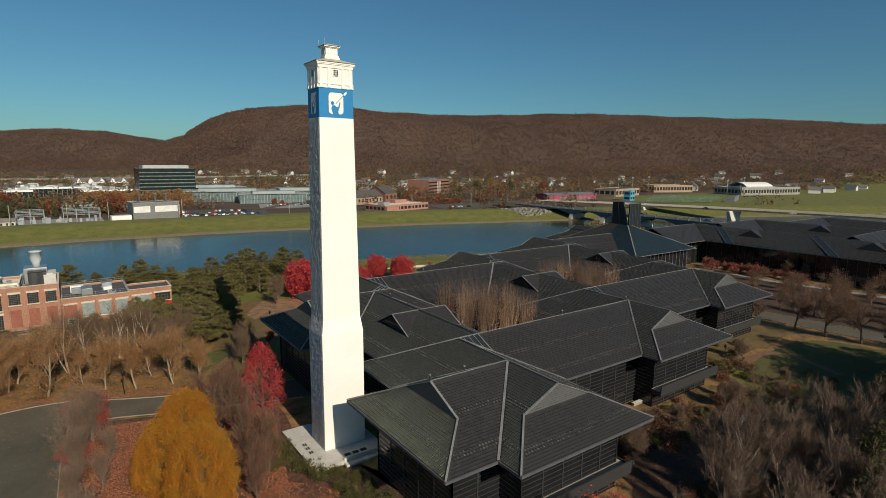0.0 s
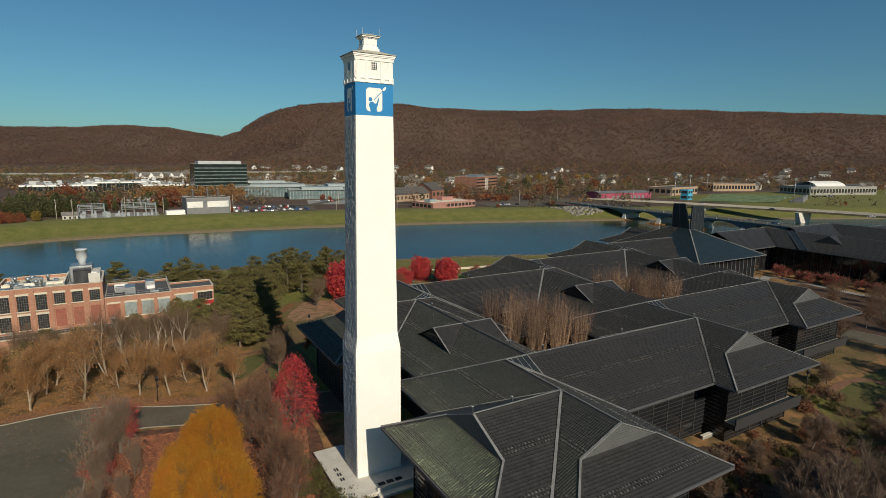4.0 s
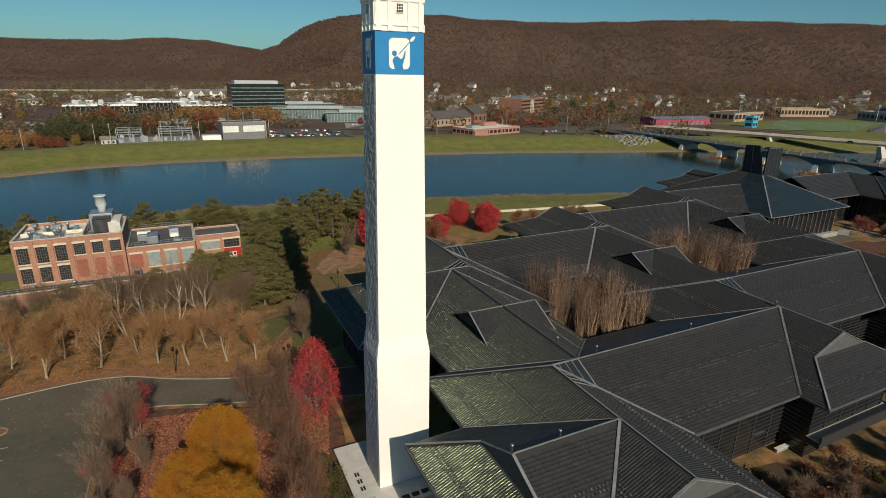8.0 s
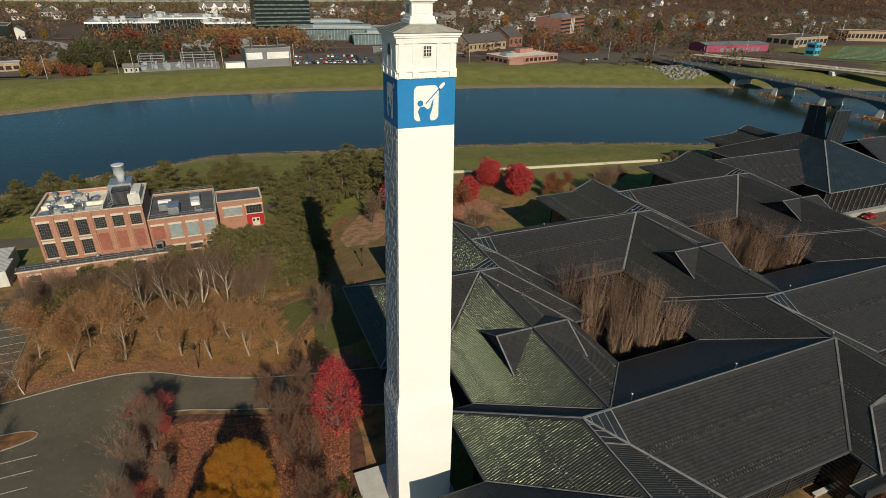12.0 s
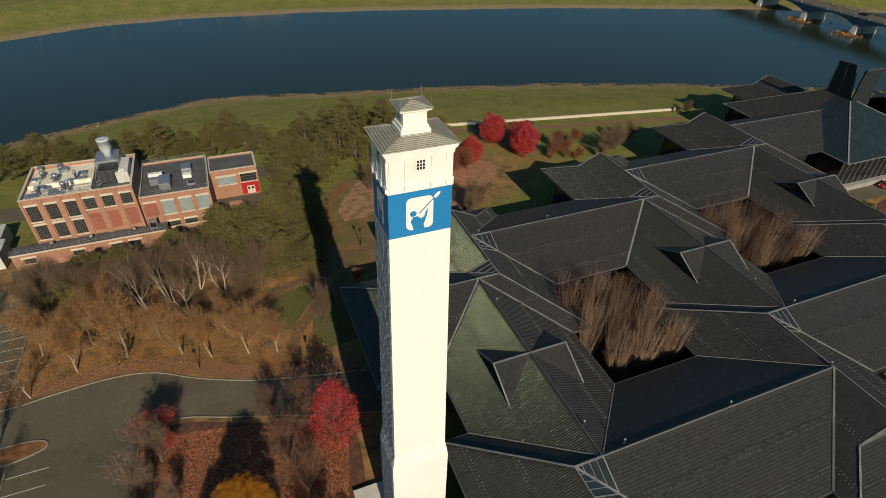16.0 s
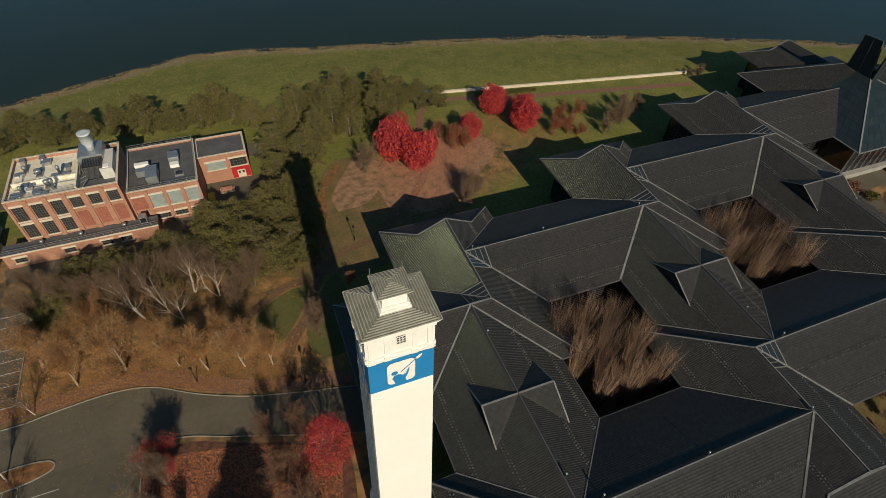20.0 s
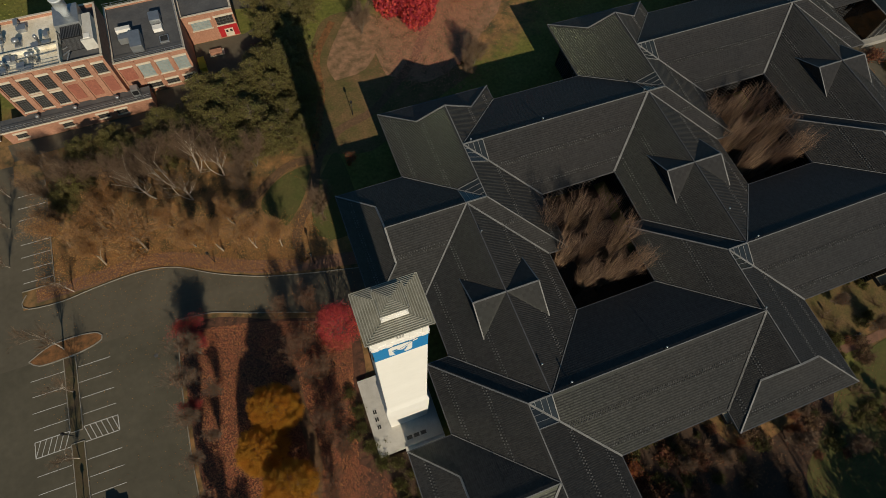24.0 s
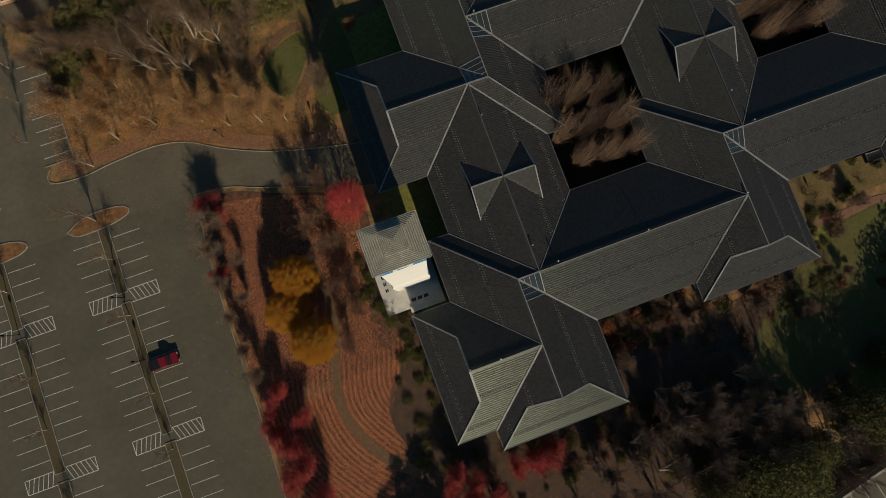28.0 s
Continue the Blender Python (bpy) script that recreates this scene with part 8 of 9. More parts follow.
    # playing field
    field = sheet("playing_field", [(498, 330), (560, 286), (700, 338), (624, 398)], TURF, "green sports field with white yard lines", "sports field", 1.1)
    for k in range(11):
        u = 0.06 + 0.088 * k
        a, c = Vector((498, 330)).lerp(Vector((624, 398)), u), Vector((560, 286)).lerp(Vector((700, 338)), u)
        bar("yard_line", (a.x, a.y, 1.12), (c.x, c.y, 1.12), 0.6, 0.02, LINE, field)
    for x, y in ((500, 360), (570, 392), (630, 410), (580, 280), (650, 300), (720, 330)):
        mast = thing("floodlight_mast", "tall floodlight mast at the sports field", "light mast", "floodlights", (x, y, ground_at(x, y)))
        lathe("pole", [(0.35, 0), (0.2, 24)], STEEL, mast, "", 8)
        box("lamp_bank", (-2.2, -0.3, 22.5), (2.2, 0.3, 24.5), STEEL, mast)
    stand = thing("grandstand", "dark metal grandstand beside the pitch", "grandstand", "", (610, 290, 0.8), 22)
    for k in range(7):
        box("tier", (-30, -6 + 1.7 * k, 0), (30, -4.3 + 1.7 * k, 5.6 - 0.75 * k), GREY_METAL, stand)
    # houses
    base = gabled("house", "small pale clapboard house with a grey roof", "house", 0, 0, 9, 8, 5, 3, 0, HOUSE_WALL, SLATE_FAR, "town houses", 2)
    rr = random.Random(12)
    spots = []
    while len(spots) < 34:
        x, y = rr.uniform(-300, -110), rr.uniform(590, 1040)
        if all(math.dist((x, y), p) > 17 for p in spots):
            spots.append((x, y))
    while len(spots) < 224:
        brg, r = radians(rr.uniform(-6, 74)), rr.uniform(600, 1350)
        x, y = r * math.sin(brg), r * math.cos(brg)
        if y < float(curve_at(FAR_SHORE, x)) + 110 or (-130 < x < 260 and y < 760) or (340 < x < 900 and y < 620 and r < 900) or ground_at(x, y) > 60:
            continue
        spots.append((x, y))
    for k, (x, y) in enumerate(spots):
        s = rr.uniform(0.8, 1.4)
        m = pose(x, y, ground_at(x, y) - 0.3, 0, 0, rr.choice((0, 90, 20, 110)) + rr.uniform(-8, 8)) @ Matrix.Diagonal((s * rr.uniform(0.9, 1.6), s, s, 1))
        ob = base if k == 0 else copy_thing(base, Matrix())
        ob.matrix_basis = m
    # gabled inn and the far causeway
    b = gabled("inn", "cream inn with a row of white gables", "inn", 40, 930, 70, 16, 8, 5, 4, HOUSE_WALL, SLATE_FAR)
    for k in range(5):
        x = -28 + 14 * k
        put("gable", [(x - 5, -8.6, 6), (x + 5, -8.6, 6), (x, -8.6, 13), (x, 0, 13)], [(0, 1, 2), (0, 2, 3), (1, 3, 2)], WHITE_TRIM, b)
    road = thing("causeway", "pale elevated highway across the valley", "highway")
    pts = [(-420, 1080), (-120, 1060), (60, 1075), (260, 1120), (480, 1210)]
    for p, q in zip(pts, pts[1:]):
        bar("deck", (*p, 8), (*q, 8), 16, 2.2, GREY_CONCRETE, road)
        bar("bank", (*p, -1), (*q, -1), 20, 9.0, LAWN, road)
    # streets
    for k, line in enumerate(([(-300, 372), (-140, 385), (-45, 382)], [(60, 446), (130, 440), (200, 412), (300, 392), (420, 372), (520, 300)], [(130, 440), (180, 500), (240, 620), (260, 800)], [(300, 392), (360, 470), (420, 560), (500, 700)], [(420, 440), (560, 460), (700, 470), (900, 440)], [(-200, 560), (-100, 590), (60, 560)])):
        ribbon("road", line, 9, OLD_ASPHALT, "grey town street among the trees", "road", 0.25 + 0.01 * k, True)
    sheet("parking_lot", [(54, 396), (118, 388), (128, 432), (60, 444)], OLD_ASPHALT, "grey parking lot full of parked cars", "parking lot", 0.95)
    sheet("parking_lot", [(128, 444), (200, 424), (200, 480), (140, 490)], GREY_CONCRETE, "pale empty parking lot before the museum", "parking lot", 0.95)
    sheet("parking_lot", [(262, 362), (330, 352), (336, 400), (270, 404)], OLD_ASPHALT, "grey parking lot beside the clinic", "parking lot", 0.95)


build_town()


def car(label, paint, at, turn, truck=False, size=1.0):
    c = thing("pickup_truck" if truck else "car", label, "pickup truck" if truck else "car", "" if truck else "parked cars", at, turn)
    long, wide = (5.4, 1.95) if truck else (4.5, 1.8)
    prof = [(-long / 2, 0.45), (-long / 2, 0.95), (-0.5, 1.0), (-0.45, 1.75), (0.75, 1.78), (1.35, 1.1), (long / 2 - 0.1, 1.0), (long / 2, 0.5)] if truck else [(-long / 2, 0.4), (-long / 2 + 0.05, 0.85), (-1.6, 0.95), (-1.0, 1.42), (0.5, 1.45), (1.2, 0.95), (long / 2 - 0.1, 0.8), (long / 2, 0.4)]
    n = len(prof)
    vs = [(x, s * wide / 2 * (0.86 if z > 1.2 else 1), z) for s in (-1, 1) for x, z in prof]
    fs = [tuple(range(n))[::-1], tuple(range(n, 2 * n))] + [(k, (k + 1) % n, n + (k + 1) % n, n + k) for k in range(n)]
    put("body", vs, fs, paint, c, "", False)
    z0, z1 = (1.15, 1.68) if truck else (0.98, 1.36)
    a, b = (-0.42, 1.0) if truck else (-1.2, 0.75)
    for s in (-1, 1):
        box("side_window", (a, s * wide / 2 * 0.9 - 0.03, z0), (b - 0.25, s * wide / 2 * 0.9 + 0.03, z1), WINDOW, c)
    put("windscreen", [(b + 0.02, -wide * 0.42, z1), (b + 0.02, wide * 0.42, z1), (b + 0.5, wide * 0.45, z0 - 0.02), (b + 0.5, -wide * 0.45, z0 - 0.02)], [(0, 1, 2, 3)], WINDOW, c)
    if truck:
        box("load_bed", (-long / 2 + 0.12, -wide / 2 + 0.12, 1.0), (-0.6, wide / 2 - 0.12, 1.02), BLACK_METAL, c, "dark load bed")
    for x in (-long * 0.31, long * 0.31):
        for s in (-1, 1):
            w = lathe("wheel", [(0.36, -0.11), (0.38, 0), (0.36, 0.11)], BLACK_METAL, c, "", 14)
            w.matrix_basis = pose(x, s * (wide / 2 - 0.08), 0.37, 90, 0, 0)
    for s in (-1, 1):
        box("headlight", (long / 2 - 0.12, s * wide * 0.36 - 0.18, 0.62), (long / 2 + 0.02, s * wide * 0.36 + 0.18, 0.78), WHITE_TRIM, c)
    return c


CAR_PAINT = [material(n, c, 0.3, 0.2, spec=0.6, fine=0.03, scale=0.5) for n, c in (("white_car_paint", (0.75, 0.75, 0.74)), ("silver_car_paint", (0.45, 0.46, 0.47)), ("black_car_paint", (0.02, 0.02, 0.022)), ("red_car_paint", (0.40, 0.02, 0.025)), ("blue_car_paint", (0.03, 0.07, 0.16)))]
DARK_RED = material("dark_red_car_paint", (0.20, 0.012, 0.02), 0.3, 0.2, spec=0.6, fine=0.03, scale=0.5)
car("dark red pickup truck parked in a stall", DARK_RED, (-26.2, 48.4, 0.03), 0, True)
car("bright red car parked by the entrance hall", CAR_PAINT[3], (168.8, 87.6, 0.06), 184)
names = ("white", "silver", "black", "red", "dark blue")
models = [car(f"{n} car in a parking lot across the river", p, (62 + 6 * k, 400, 0.96), 80) for k, (n, p) in enumerate(zip(names, CAR_PAINT))]
cr = random.Random(21)
for row, (x0, y0, dx, dy, n, tn) in enumerate(((64, 402, 2.9, -0.35, 18, 84), (62, 412, 2.9, -0.35, 19, 84), (62, 424, 2.9, -0.35, 19, 264), (66, 434, 2.9, -0.35, 16, 84), (142, 470, 2.9, -0.8, 14, 75), (272, 372, 2.9, -0.4, 9, 80), (700, 318, 3.0, -0.5, 12, 70))):
    for k in range(n):
        if cr.random() < 0.28:
            continue
        m = cr.choices(models, (2, 3, 6, 1, 3))[0]
        copy_thing(m, pose(x0 + dx * k, y0 + dy * k, 0.96 if row < 6 else ground_at(x0, y0), 0, 0, tn + cr.choice((0, 180))))
for x, y, tn in ((412, 210, 100), (405, 262, 100), (421, 150, 280), (326.5, 210, 90), (324.5, 160, 270)):
    copy_thing(cr.choice(models), pose(x, y, 5.95 if x > 350 else 5.27, 0, 0, tn))


def build_poles():
    base = thing("utility_pole", "tall wooden utility pole with crossarms", "utility pole", "utility poles")
    lathe("pole", [(0.2, 0), (0.13, 13)], PALE_BARK, base, "", 8)
    for z in (12.2, 11.0):
        box("crossarm", (-1.5, -0.1, z), (1.5, 0.1, z + 0.2), PALE_BARK, base)
    spots = [(-110, 366), (-78, 374), (-44, 382), (-36, 384), (-8, 386), (14, 388), (56, 388), (60, 402), (130, 378), (178, 372), (232, 366), (300, 372), (360, 388), (400, 372), (150, 430), (270, 420), (450, 372), (520, 380)]
    for k, (x, y) in enumerate(spots):
        ob = base if k == 0 else copy_thing(base, Matrix())
        ob.matrix_basis = pose(x, y, ground_at(x, y), 0, 0, 80)
    wires = thing("power_lines", "thin dark power lines along the levee", "power lines")
    run = [spots[i] for i in (0, 1, 2, 5, 6, 8, 9, 10, 11)]
    for a, b in zip(run, run[1:]):
        for off in (-1.3, 0.0, 1.3):
            pts = []
            for k in range(7):
                u = k / 6
                pts.append((a[0] + (b[0] - a[0]) * u, a[1] + (b[1] - a[1]) * u + off, 12.9 + ground_at(*a) * (1 - u) + ground_at(*b) * u - 3.2 * u * (1 - u)))
            vs = [(p[0], p[1] + dy, p[2] + dz) for p in pts for dy, dz in ((0, 0), (0.05, 0), (0.025, 0.05))]
            fs = [(3 * k + i, 3 * k + (i + 1) % 3, 3 * k + 3 + (i + 1) % 3, 3 * k + 3 + i) for k in range(len(pts) - 1) for i in range(3)]
            put("wire", vs, fs, BLACK_METAL, wires)
    lamp = thing("lamp_post", "black lamp post beside the drive", "lamp post", "lamp posts")
    lathe("post", [(0.12, 0), (0.07, 0.6), (0.06, 3.6)], BLACK_METAL, lamp, "", 8)
    lathe("lantern", [(0.1, 3.6), (0.26, 3.9), (0.24, 4.3), (0.05, 4.5)], BLACK_METAL, lamp, "", 10)
    for k, (x, y) in enumerate(((-3.6, 84.9), (20.2, 101.0), (13.5, 78.6), (30, 109), (100, 32), (-29.7, 50), (-29.7, 62), (-49.2, 62))):
        ob = lamp if k == 0 else copy_thing(lamp, Matrix())
        ob.matrix_basis = pose(x, y, 0.05)


build_poles()


# ---- woods: each crown a loose clump of twig and leaf masses ----
def clumps(rng, centres, radius, height, name, label, mat, per=8, size=1.0):
    c = np.repeat(np.asarray(centres, float), per, 0)
    n = len(c)
    big = np.repeat(rng.uniform(0.65, 1.3, len(centres)), per)
    d = rng.normal(size=(n, 3))
    d /= np.linalg.norm(d, axis=1, keepdims=True)
    d *= rng.uniform(0.2, 1.0, (n, 1)) ** 0.5
    c = c + d * np.stack([radius * big, radius * big, height * 0.5 * big], 1)
    c[:, 2] += height * 0.55 * big
    a = rng.normal(size=(n, 3)) * (1, 1, 0.8)
    a /= np.linalg.norm(a, axis=1, keepdims=True)
    e = np.cross(a, rng.normal(size=(n, 3)))
    e /= np.linalg.norm(e, axis=1, keepdims=True) + 1e-9
    s = size * rng.uniform(0.5, 1.4, (n, 1))
    v = np.stack([c - a * s, c - e * s * 0.7, c + a * s, c + e * s * 0.7], 1).reshape(-1, 3)
    me = bpy.data.meshes.new(name)
    me.vertices.add(4 * n)
    me.vertices.foreach_set("co", v.astype(np.float32).ravel())
    me.loops.add(4 * n)
    me.polygons.add(n)
    me.polygons.foreach_set("loop_start", np.arange(0, 4 * n, 4, dtype=np.int32))
    me.loops.foreach_set("vertex_index", np.arange(4 * n, dtype=np.int32))
    me.update(calc_edges=True)
    me.materials.append(mat)
    return tagged(new(name, me), label, "woods", kind="stuff")


def build_woods():
    rng = np.random.default_rng(77)
    n = 125000
    brg = np.radians(rng.uniform(-16, 84, n))
    r = np.sqrt(rng.uniform(1150**2, 2700**2, n))
    x, y = r * np.sin(brg), r * np.cos(brg)
    z = land(x, y)
    keep = (z > 8) & (r < 2420 + 60 * np.sin(brg * 30))
    x, y, z = x[keep], y[keep], z[keep]
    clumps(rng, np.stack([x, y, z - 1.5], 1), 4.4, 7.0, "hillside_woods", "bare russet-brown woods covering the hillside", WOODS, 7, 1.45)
    brg = np.radians(rng.uniform(-24, 16, 50000))
    r = np.sqrt(rng.uniform(1500**2, 3600**2, 50000))
    x, y = r * np.sin(brg), r * np.cos(brg)
    z = land(x, y)
    keep = z > 4
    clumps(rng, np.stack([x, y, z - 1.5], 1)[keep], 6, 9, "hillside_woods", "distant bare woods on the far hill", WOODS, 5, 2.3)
    # a few evergreens stand among the bare crowns
    brg = np.radians(rng.uniform(-10, 80, 260))
    r = np.sqrt(rng.uniform(1200**2, 2200**2, 260))
    x, y = r * np.sin(brg), r * np.cos(brg)
    clumps(rng, np.stack([x, y, land(x, y) - 1], 1), 3.0, 12, "hillside_evergreens", "scattered dark evergreens on the hillside", FAR_GREEN, 12, 1.6)
    # town trees
    n = 13000
    brg = np.radians(rng.uniform(-34, 80, n))
    r = rng.uniform(440, 1650, n)
    x, y = r * np.sin(brg), r * np.cos(brg)
    far = y - curve_at(FAR_SHORE, x)
    z = land(x, y)
    open_ = np.zeros(n, bool)
    for x0, x1, y0, y1 in ((-45, 130, 372, 452), (46, 122, 570, 612), (-125, 40, 612, 732), (84, 235, 478, 620), (190, 340, 352, 410), (300, 480, 340, 392), (400, 690, 250, 415), (335, 445, 540, 640), (200, 275, 430, 490), (690, 900, 290, 470), (120, 210, 420, 500), (540, 620, 395, 440), (-5, 45, 505, 535), (600, 1400, 60, 330), (-165, -84, 380, 600)):
        open_ |= (x > x0) & (x < x1) & (y > y0) & (y < y1)
    grove = np.sin(x * 0.013 + 1) * np.cos(y * 0.017) + 0.6 * np.sin(x * 0.041 + y * 0.033)
    keep = (far > 62) & ~open_ & (z < 30) & (rng.uniform(-1.2, 1.0, n) - 0.1 < grove * 0.6 + 0.75)
    c = np.stack([x, y, z - 0.5], 1)[keep]
    pick = rng.uniform(size=len(c))
    for lo, hi, mat, rad, h, label in ((0.0, 0.66, TOWN_WOODS, 5.4, 12, "bare brown town trees"), (0.66, 0.75, FAR_RUST, 5.0, 10, "rust-red town trees"), (0.75, 0.86, FAR_TAN, 5.2, 11, "orange-tan town trees"), (0.86, 1.0, FAR_GREEN, 3.4, 13, "dark evergreen town trees")):
        clumps(rng, c[(pick >= lo) & (pick < hi)], rad, h, "town_trees", label, mat, 30, 0.95)
    # groves between the works and the levee
    for x0, x1, y0, y1, n, mat, rad, h, label in ((-60, 20, 475, 500, 40, FAR_GREEN, 3.0, 10, "dark evergreens behind the substation"), (-130, -95, 440, 500, 40, TOWN_WOODS, 4.6, 10, "brown trees by the works"), (-170, -125, 372, 396, 26, TOWN_WOODS, 3.6, 8, "brown trees along the levee"), (262, 340, 408, 450, 36, FAR_RUST, 3.0, 5, "rust shrubs along the road"), (700, 1100, 420, 560, 300, TOWN_WOODS, 4.6, 10, "brown trees behind the school")):
        c = np.stack([rng.uniform(x0, x1, n), rng.uniform(y0, y1, n), np.zeros(n)], 1)
        c[:, 2] = land(c[:, 0], c[:, 1])
        clumps(rng, c, rad, h, "town_trees", label, mat, 70, 0.8)
    # trees that stand out singly beyond the river
    far_rust = dense_tree("town_tree", "rounded rust-red tree across the river", "tree", 81, FAR_RUST, 11, 5.2, 1500, 0.5, 0.05, "trees across the river", 16)
    far_tan = dense_tree("town_tree", "orange-tan autumn tree across the river", "tree", 82, FAR_TAN, 12, 5.0, 1500, 0.5, 0.08, "trees across the river", 16)
    far_green = dense_tree("town_tree", "dark evergreen across the river", "tree", 83, FAR_GREEN, 13, 3.8, 1500, 0.5, 0.03, "trees across the river", 18, point=0.7)
    far_gold = dense_tree("town_tree", "yellow autumn tree across the river", "tree", 84, FAR_YELLOW, 11, 4.6, 1400, 0.5, 0.06, "trees across the river", 16)
    plant(far_green, [(-76 + 4.6 * k, 414 + 3 * (k % 2) - 0.25 * k, 1.0) for k in range(9)] + [(-72 + 6 * k, 426, 1.05) for k in range(6)] + [(-34 + 6.5 * k, 440 + 4 * (k % 2), 0.62) for k in range(9)] + [(387, 506), (463, 568, 1.2), (457, 492), (395, 513, 0.9), (470, 502, 1.1), (520, 560), (300, 560), (310, 566, 0.8), (-150, 620), (-140, 612), (250, 520)])
    plant(far_rust, [(-57, 500, 1.1), (-49, 503, 1.2), (-42, 508, 1.1), (-20, 468), (-15, 474, 0.9), (19.5, 459, 1.15), (26, 465), (13, 466, 0.9), (-71, 384, 0.6), (-66, 381, 0.7), (-61, 380, 0.6), (59, 404, 0.4), (280, 452), (293, 449, 0.9), (404, 470), (420, 467, 1.1), (412, 478), (155, 468, 0.5), (150, 474, 0.5), (590, 560), (575, 552), (700, 600, 1.2), (262, 352, 0.35), (320, 350, 0.45)])
    plant(far_tan, [(2 + 8.5 * k, 524 + 4 * (k % 3), 1.0) for k in range(11)] + [(8 + 9 * k, 538, 1.05) for k in range(9)] + [(-86, 389, 0.6), (-81, 394, 0.7), (-90, 398, 0.7), (-77, 399, 0.6), (-150, 560), (-160, 570, 1.1), (330, 520), (540, 600), (350, 640), (640, 650, 1.2), (480, 640)])
    plant(far_gold, [(-55, 392, 0.6), (-92, 388, 0.45), (560, 680, 1.3), (600, 700, 1.2), (430, 620), (120, 820, 1.2), (700, 690, 1.3), (-170, 600), (-120, 590, 0.7)])


build_woods()

# ---- the drive, lawns and planting east and south of the offices ----
ribbon("road", [(151, -40), (150.5, 0), (149.5, 20), (148, 34), (146, 48), (144, 62), (147, 74), (152, 82)], 8.5, OLD_ASPHALT, "pale grey drive winding past the entrance hall", "road", 0.05, kerbs=True)
sheet("forecourt", [(147, 80), (156, 84.5), (188, 84.5), (189, 92), (147, 92)], OLD_ASPHALT, "grey paved forecourt before the entrance hall", "forecourt", 0.055)
sheet("leaf_bed", smooth_line([(153, 70), (170, 71), (186, 74), (187, 83), (172, 83.6), (158, 82), (153, 76), (153, 70)], 2)[:-1], LITTER_RED, "russet bed before the forecourt", "leaf litter", 0.065)
ribbon("pavement", [(188, 89), (190, 90), (197, 92), (197.5, 80), (196, 62), (199, 48), (202, 20), (202, -30)], 3.0, GREY_CONCRETE, "pale concrete walk before the offices", "pavement", 0.06)
sheet("leaf_bed", [(129, 66), (141, 64), (144, 73), (152, 82.5), (158, 85), (154, 88), (140, 90), (130, 86)], LITTER_RED, "russet planted bed by the entrance hall", "leaf litter", 0.04)
sheet("planting_bed", [(156, -20), (200, -20), (199, 48), (194.5, 62), (195.5, 80), (176, 81.5), (160, 79), (151.5, 66), (151, 48), (153, 20)], SOIL, "dark leafy ground under the street trees", "planting bed", 0.03)
sheet("lawn", smooth_line([(93, 24), (100, 28), (112, 29.8), (123, 30.4), (131, 29), (137, 24), (138.5, 12), (130, 4), (116, 0), (102, 2), (92, 2.6), (85, 0.6), (78.6, 2.4), (77.6, 9), (79.5, 15), (85, 19), (93, 24)], 2)[:-1], LAWN, "mown green lawn beside the offices", "lawn", 0.04)
sheet("planting_bed", smooth_line([(90.5, 25.5), (98, 31.5), (108, 33), (122, 33), (134, 34), (137, 40), (132, 46), (108, 42), (91, 42), (90.5, 25.5)], 3)[:-1], THIN_LITTER, "leaf-strewn shrub bed along the offices", "planting bed", 0.036)
ribbon("footpath", [(93, 30.0), (98.3, 30.4), (105, 30.2), (112, 30.6), (117.5, 28.6), (116.5, 22), (114, 16)], 1.5, BRICK_PATH, "narrow earth path across the lawn", "path", 0.07)
ribbon("footpath", [(79, 0.4), (85, 1.2), (90.5, 2.5), (96, 3.6), (102, 7.4)], 1.4, PATH_DIRT, "leaf-strewn path along the lawn's edge", "path", 0.07)
EDGE, ALONG, BACK = Vector((60, -20.7, 0)), Vector((0.981, 0.193, 0)), Vector((0.193, -0.981, 0))
lot_wall = thing("retaining_wall", "low concrete retaining wall holding up the south parking lot", "wall")
bar("wall", EDGE + Vector((0, 0, 1.2)), EDGE + ALONG * 64 + Vector((0, 0, 1.2)), 0.4, 2.4, GREY_CONCRETE, lot_wall)
bar("coping", EDGE + Vector((0, 0, 2.45)), EDGE + ALONG * 64 + Vector((0, 0, 2.45)), 0.5, 0.12, CONCRETE, lot_wall)
south_lot = sheet("parking_lot", [tuple((EDGE + BACK * v + ALONG * u)[:2]) for u, v in ((0, 0.25), (64, 0.25), (64, 60), (0, 60))], OLD_ASPHALT, "worn tan parking lot behind the garden trees", "parking lot", 2.4)
for k in range(22):
    foot = EDGE + ALONG * (4 + 2.7 * k) + Vector((0, 0, 2.405))
    bar("stall_line", foot + BACK * 0.6, foot + BACK * 5.8, 0.1, 0.008, LINE, south_lot)
ribbon("road", [tuple((EDGE - BACK * 2.4 + ALONG * u)[:2]) for u in (-6, 20, 64)], 4.0, ASPHALT, "dark asphalt lane below the retaining wall", "road", 0.045)
sheet("planting_bed", smooth_line([(48.5, 30), (66, 29.5), (70, 24), (76, 22), (90, 26), (100, 40), (92, 24), (74, 8), (64, -9), (40, -11), (20, -12), (13.5, 2), (14, 12), (26, 14), (44, 14), (48.5, 20), (48.5, 30)], 3)[:-1], SOIL, "dark planting bed under garden shrubs", "planting bed", 0.03)
# tall evergreens added off-view south of lawn and leaf bed to cast shade there
plant(copy_thing(PINE_B, Matrix()), [(6.6, 0.5, 1.1), (10.8, -2.0, 1.2), (2.6, -2.5, 1.0)])
plant(copy_thing(PINE_A, Matrix()), [(112 + 7 * k, -3.5 + 1.5 * k + 2 * math.sin(k * 2.1), 1.15) for k in range(4)])


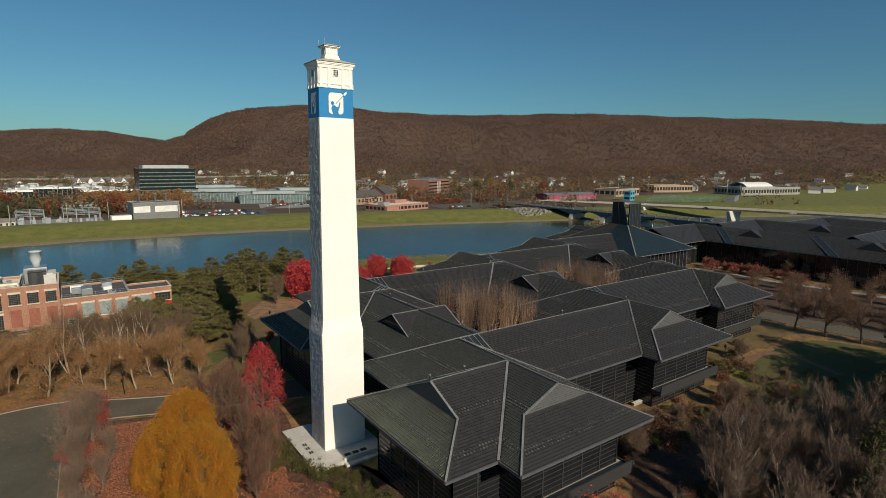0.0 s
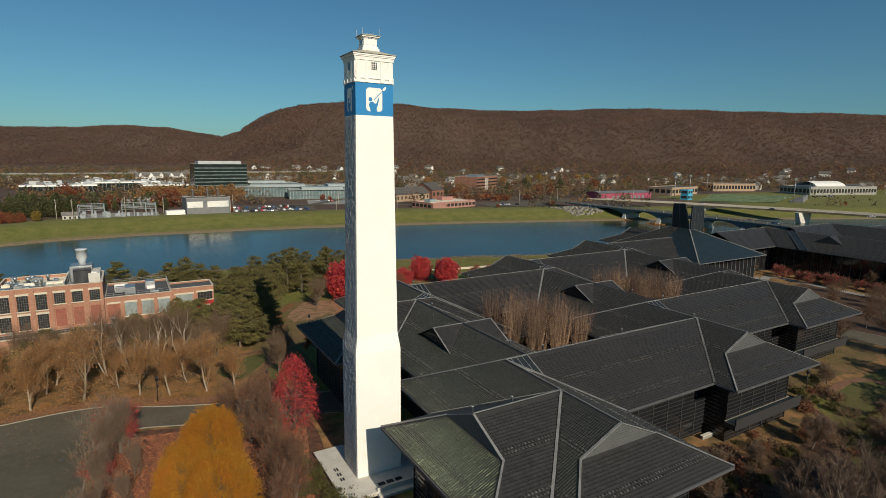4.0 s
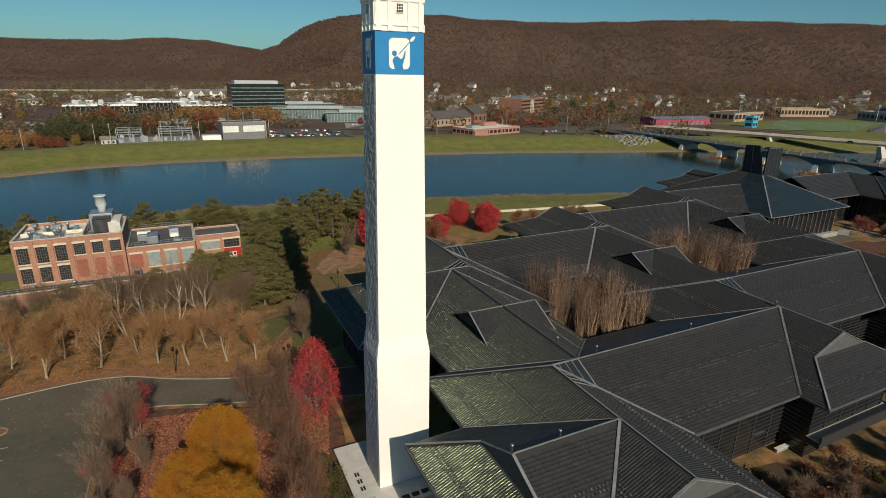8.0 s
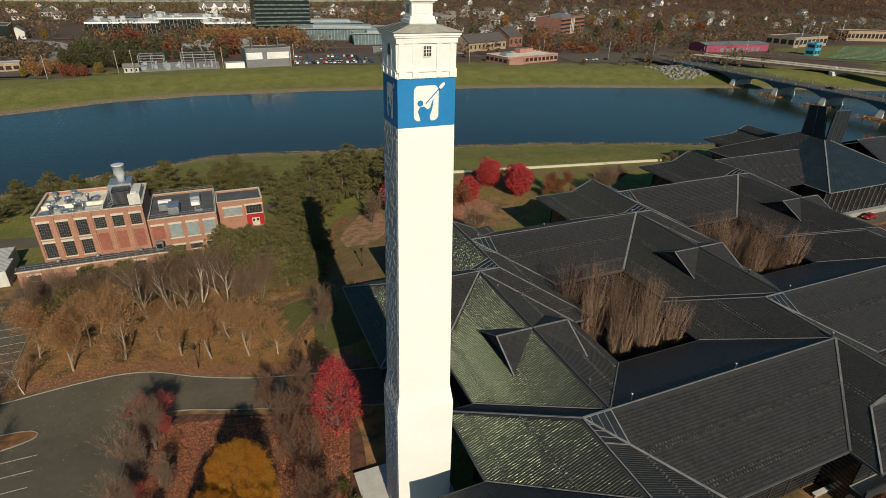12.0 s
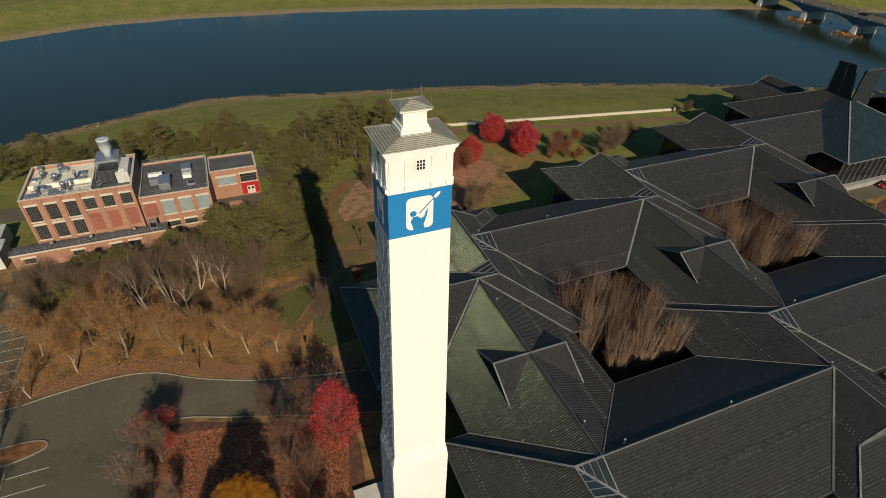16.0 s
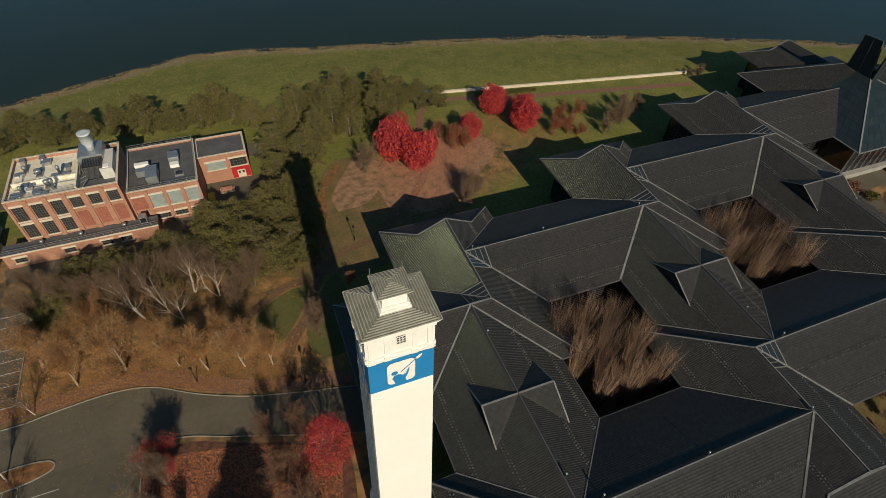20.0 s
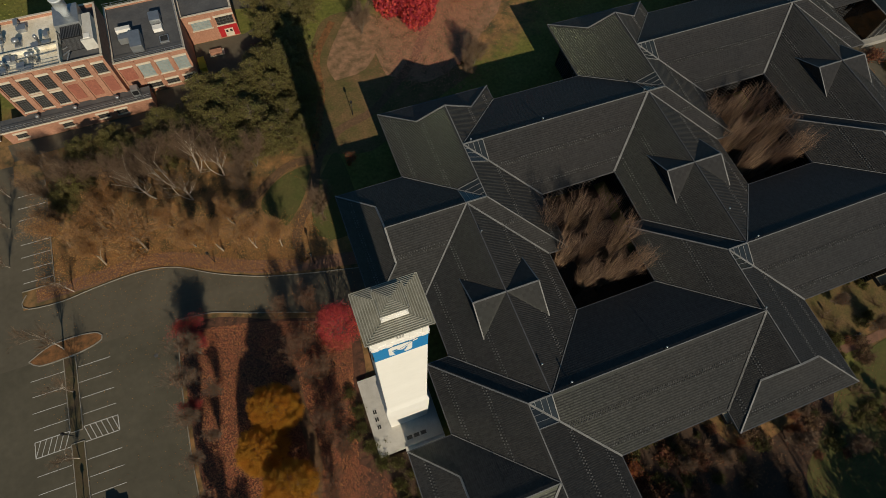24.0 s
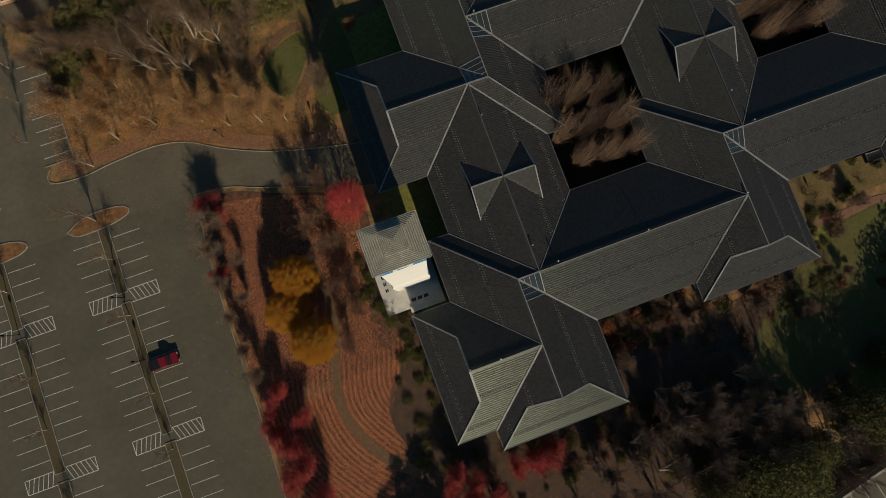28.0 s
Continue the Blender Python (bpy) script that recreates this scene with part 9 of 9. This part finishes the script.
low_wall = thing("garden_wall", "low pale concrete garden wall beside the offices", "wall")
box("wall", (67.6, 30.6, 0), (72.0, 30.95, 0.55), GREY_CONCRETE, low_wall, "", 0.03)
box("coping", (67.5, 30.5, 0.55), (72.1, 31.05, 0.65), CONCRETE, low_wall)

# ---- fallen leaves, lying loose ----
def fallen(name, label, seed, n, spot, mat, size=0.085):
    """Loose leaves lying nearly flat where spot(x, y) keeps them."""
    rng = np.random.default_rng(seed)
    p = spot(rng, n)
    k = len(p)
    t = rng.uniform(0, 2 * math.pi, k)
    s = size * rng.uniform(0.6, 1.4, k)
    corners = []
    for q, w in ((0, 1.0), (1, 0.65), (2, 1.0), (3, 0.65)):
        a = t + q * math.pi / 2
        corners.append(np.stack([p[:, 0] + np.cos(a) * s * w, p[:, 1] + np.sin(a) * s * w, p[:, 2] + rng.uniform(0.0, 0.07, k)], 1))
    v = np.stack(corners, 1).reshape(-1, 3)
    tagged(put(name, v, np.arange(4 * k).reshape(-1, 4), mat), label, "fallen leaves", kind="stuff")


def in_outline(x, y, outline):
    inside = np.zeros(len(x), bool)
    for (x0, y0), (x1, y1) in zip(outline, [*outline[1:], outline[0]]):
        cross = ((y0 > y) != (y1 > y)) & (x < (x1 - x0) * (y - y0) / ((y1 - y0) or 1e-9) + x0)
        inside ^= cross
    return inside


def raked_bed(rng, n):
    x, y = rng.uniform(-12.6, 16, n), np.where(rng.uniform(size=n) < 0.58, rng.uniform(4, 34, n), rng.uniform(34, 75, n))
    keep = in_outline(x, y, [(-12.2, 74), (3, 70.6), (16.6, 65.6), (13.4, 52), (11.2, 42.4), (14.4, 39.3), (15.7, 37), (14.9, 34.5), (13.1, 31.9), (10.6, 29.5), (8.8, 25.6), (8.8, 22.4), (10.1, 18.3), (6, 14.5), (4, 9), (3, 5), (-12.5, 5)])
    # the rake followed the path: rows run beside it at even steps
    line = np.array(smooth_line(BED_PATH, 0.8))
    away = np.sqrt(((x[:, None] - line[None, :, 0]) ** 2 + (y[:, None] - line[None, :, 1]) ** 2).min(1))
    keep &= away > 0.95 - 0.35 * (rng.uniform(size=n) < 0.04)
    row = 0.5 + 0.5 * np.cos(2 * math.pi * (away - 1.4 + 0.12 * np.sin(y * 0.5)) / 0.92)
    green = ease(1.3 - np.hypot((x - 12.6) / 2.8, (y - 38.8) / 3.0))
    keep &= rng.uniform(size=n) < np.where(y < 37, 0.24 + 0.76 * row**1.6, 0.6) * (1 - 0.85 * green)
    return np.stack([x, y, np.full(n, 0.05)], 1)[keep]


def oak_floor(rng, n):
    x, y = rng.uniform(-34, 16, n), rng.uniform(79, 113, n)
    edge = 87.6 - 0.42 * np.maximum(0, x + 14)
    keep = (y > edge) & (np.hypot((x - 12.5) / 6.0, (y - 94.5) / 6.0) > rng.uniform(0.5, 1.1, n)) & (rng.uniform(size=n) < np.exp(-(y - edge) / 6.5) + 0.12 + 0.12 * np.sin(x * 0.5) * np.cos(y * 0.43))
    return np.stack([x, y, np.full(n, 0.04)], 1)[keep]


def blown(rng, n):
    x, y = rng.uniform(-34, 20, n), rng.uniform(5, 88, n)
    keep = rng.uniform(size=n) < 0.15 + 0.85 * np.exp(-np.abs(x + 13.5) / 2.0) + 0.5 * (y > 70)
    return np.stack([x, y, np.full(n, 0.06)], 1)[keep]


def maple_floor(rng, n):
    near = np.array([(47.4, 134.5), (51.5, 129.2), (55.5, 133.8), (62.4, 134.2), (68.5, 136.5), (80, 146), (84.6, 136.2), (60, 128), (46, 120), (52, 118)])
    p = near[rng.integers(0, len(near), n)] + rng.normal(0, 4.2, (n, 2)) + (0, -1.5)
    return np.stack([p[:, 0], p[:, 1], land(p[:, 0], p[:, 1]) + 0.04], 1)


def garden_floor(rng, n):
    x, y = rng.uniform(14, 108, n), rng.uniform(-8, 30, n)
    keep = y < 12 + np.where(x > 48, 14, 0)
    return np.stack([x, y, np.full(n, 0.05)], 1)[keep]


fallen("fallen_leaves", "russet leaves raked into rows on the bed", 1, 250000, raked_bed, material("russet_fallen_leaves", (0.44, 0.152, 0.074), 0.85, island=0.5, hue=0.025))
fallen("fallen_leaves", "tan oak leaves scattered under the trees", 2, 70000, oak_floor, LEAF_TAN, 0.095)
fallen("fallen_leaves", "dry leaves blown over the asphalt", 3, 9000, blown, LEAF_TAN, 0.07)
fallen("fallen_leaves", "pink-red leaves beneath the maples", 4, 16000, maple_floor, material("pink_fallen_leaves", (0.40, 0.16, 0.10), 0.85, island=0.4, hue=0.02), 0.13)
fallen("fallen_leaves", "brown leaves over the garden beds", 5, 16000, garden_floor, BED_RUST, 0.10)
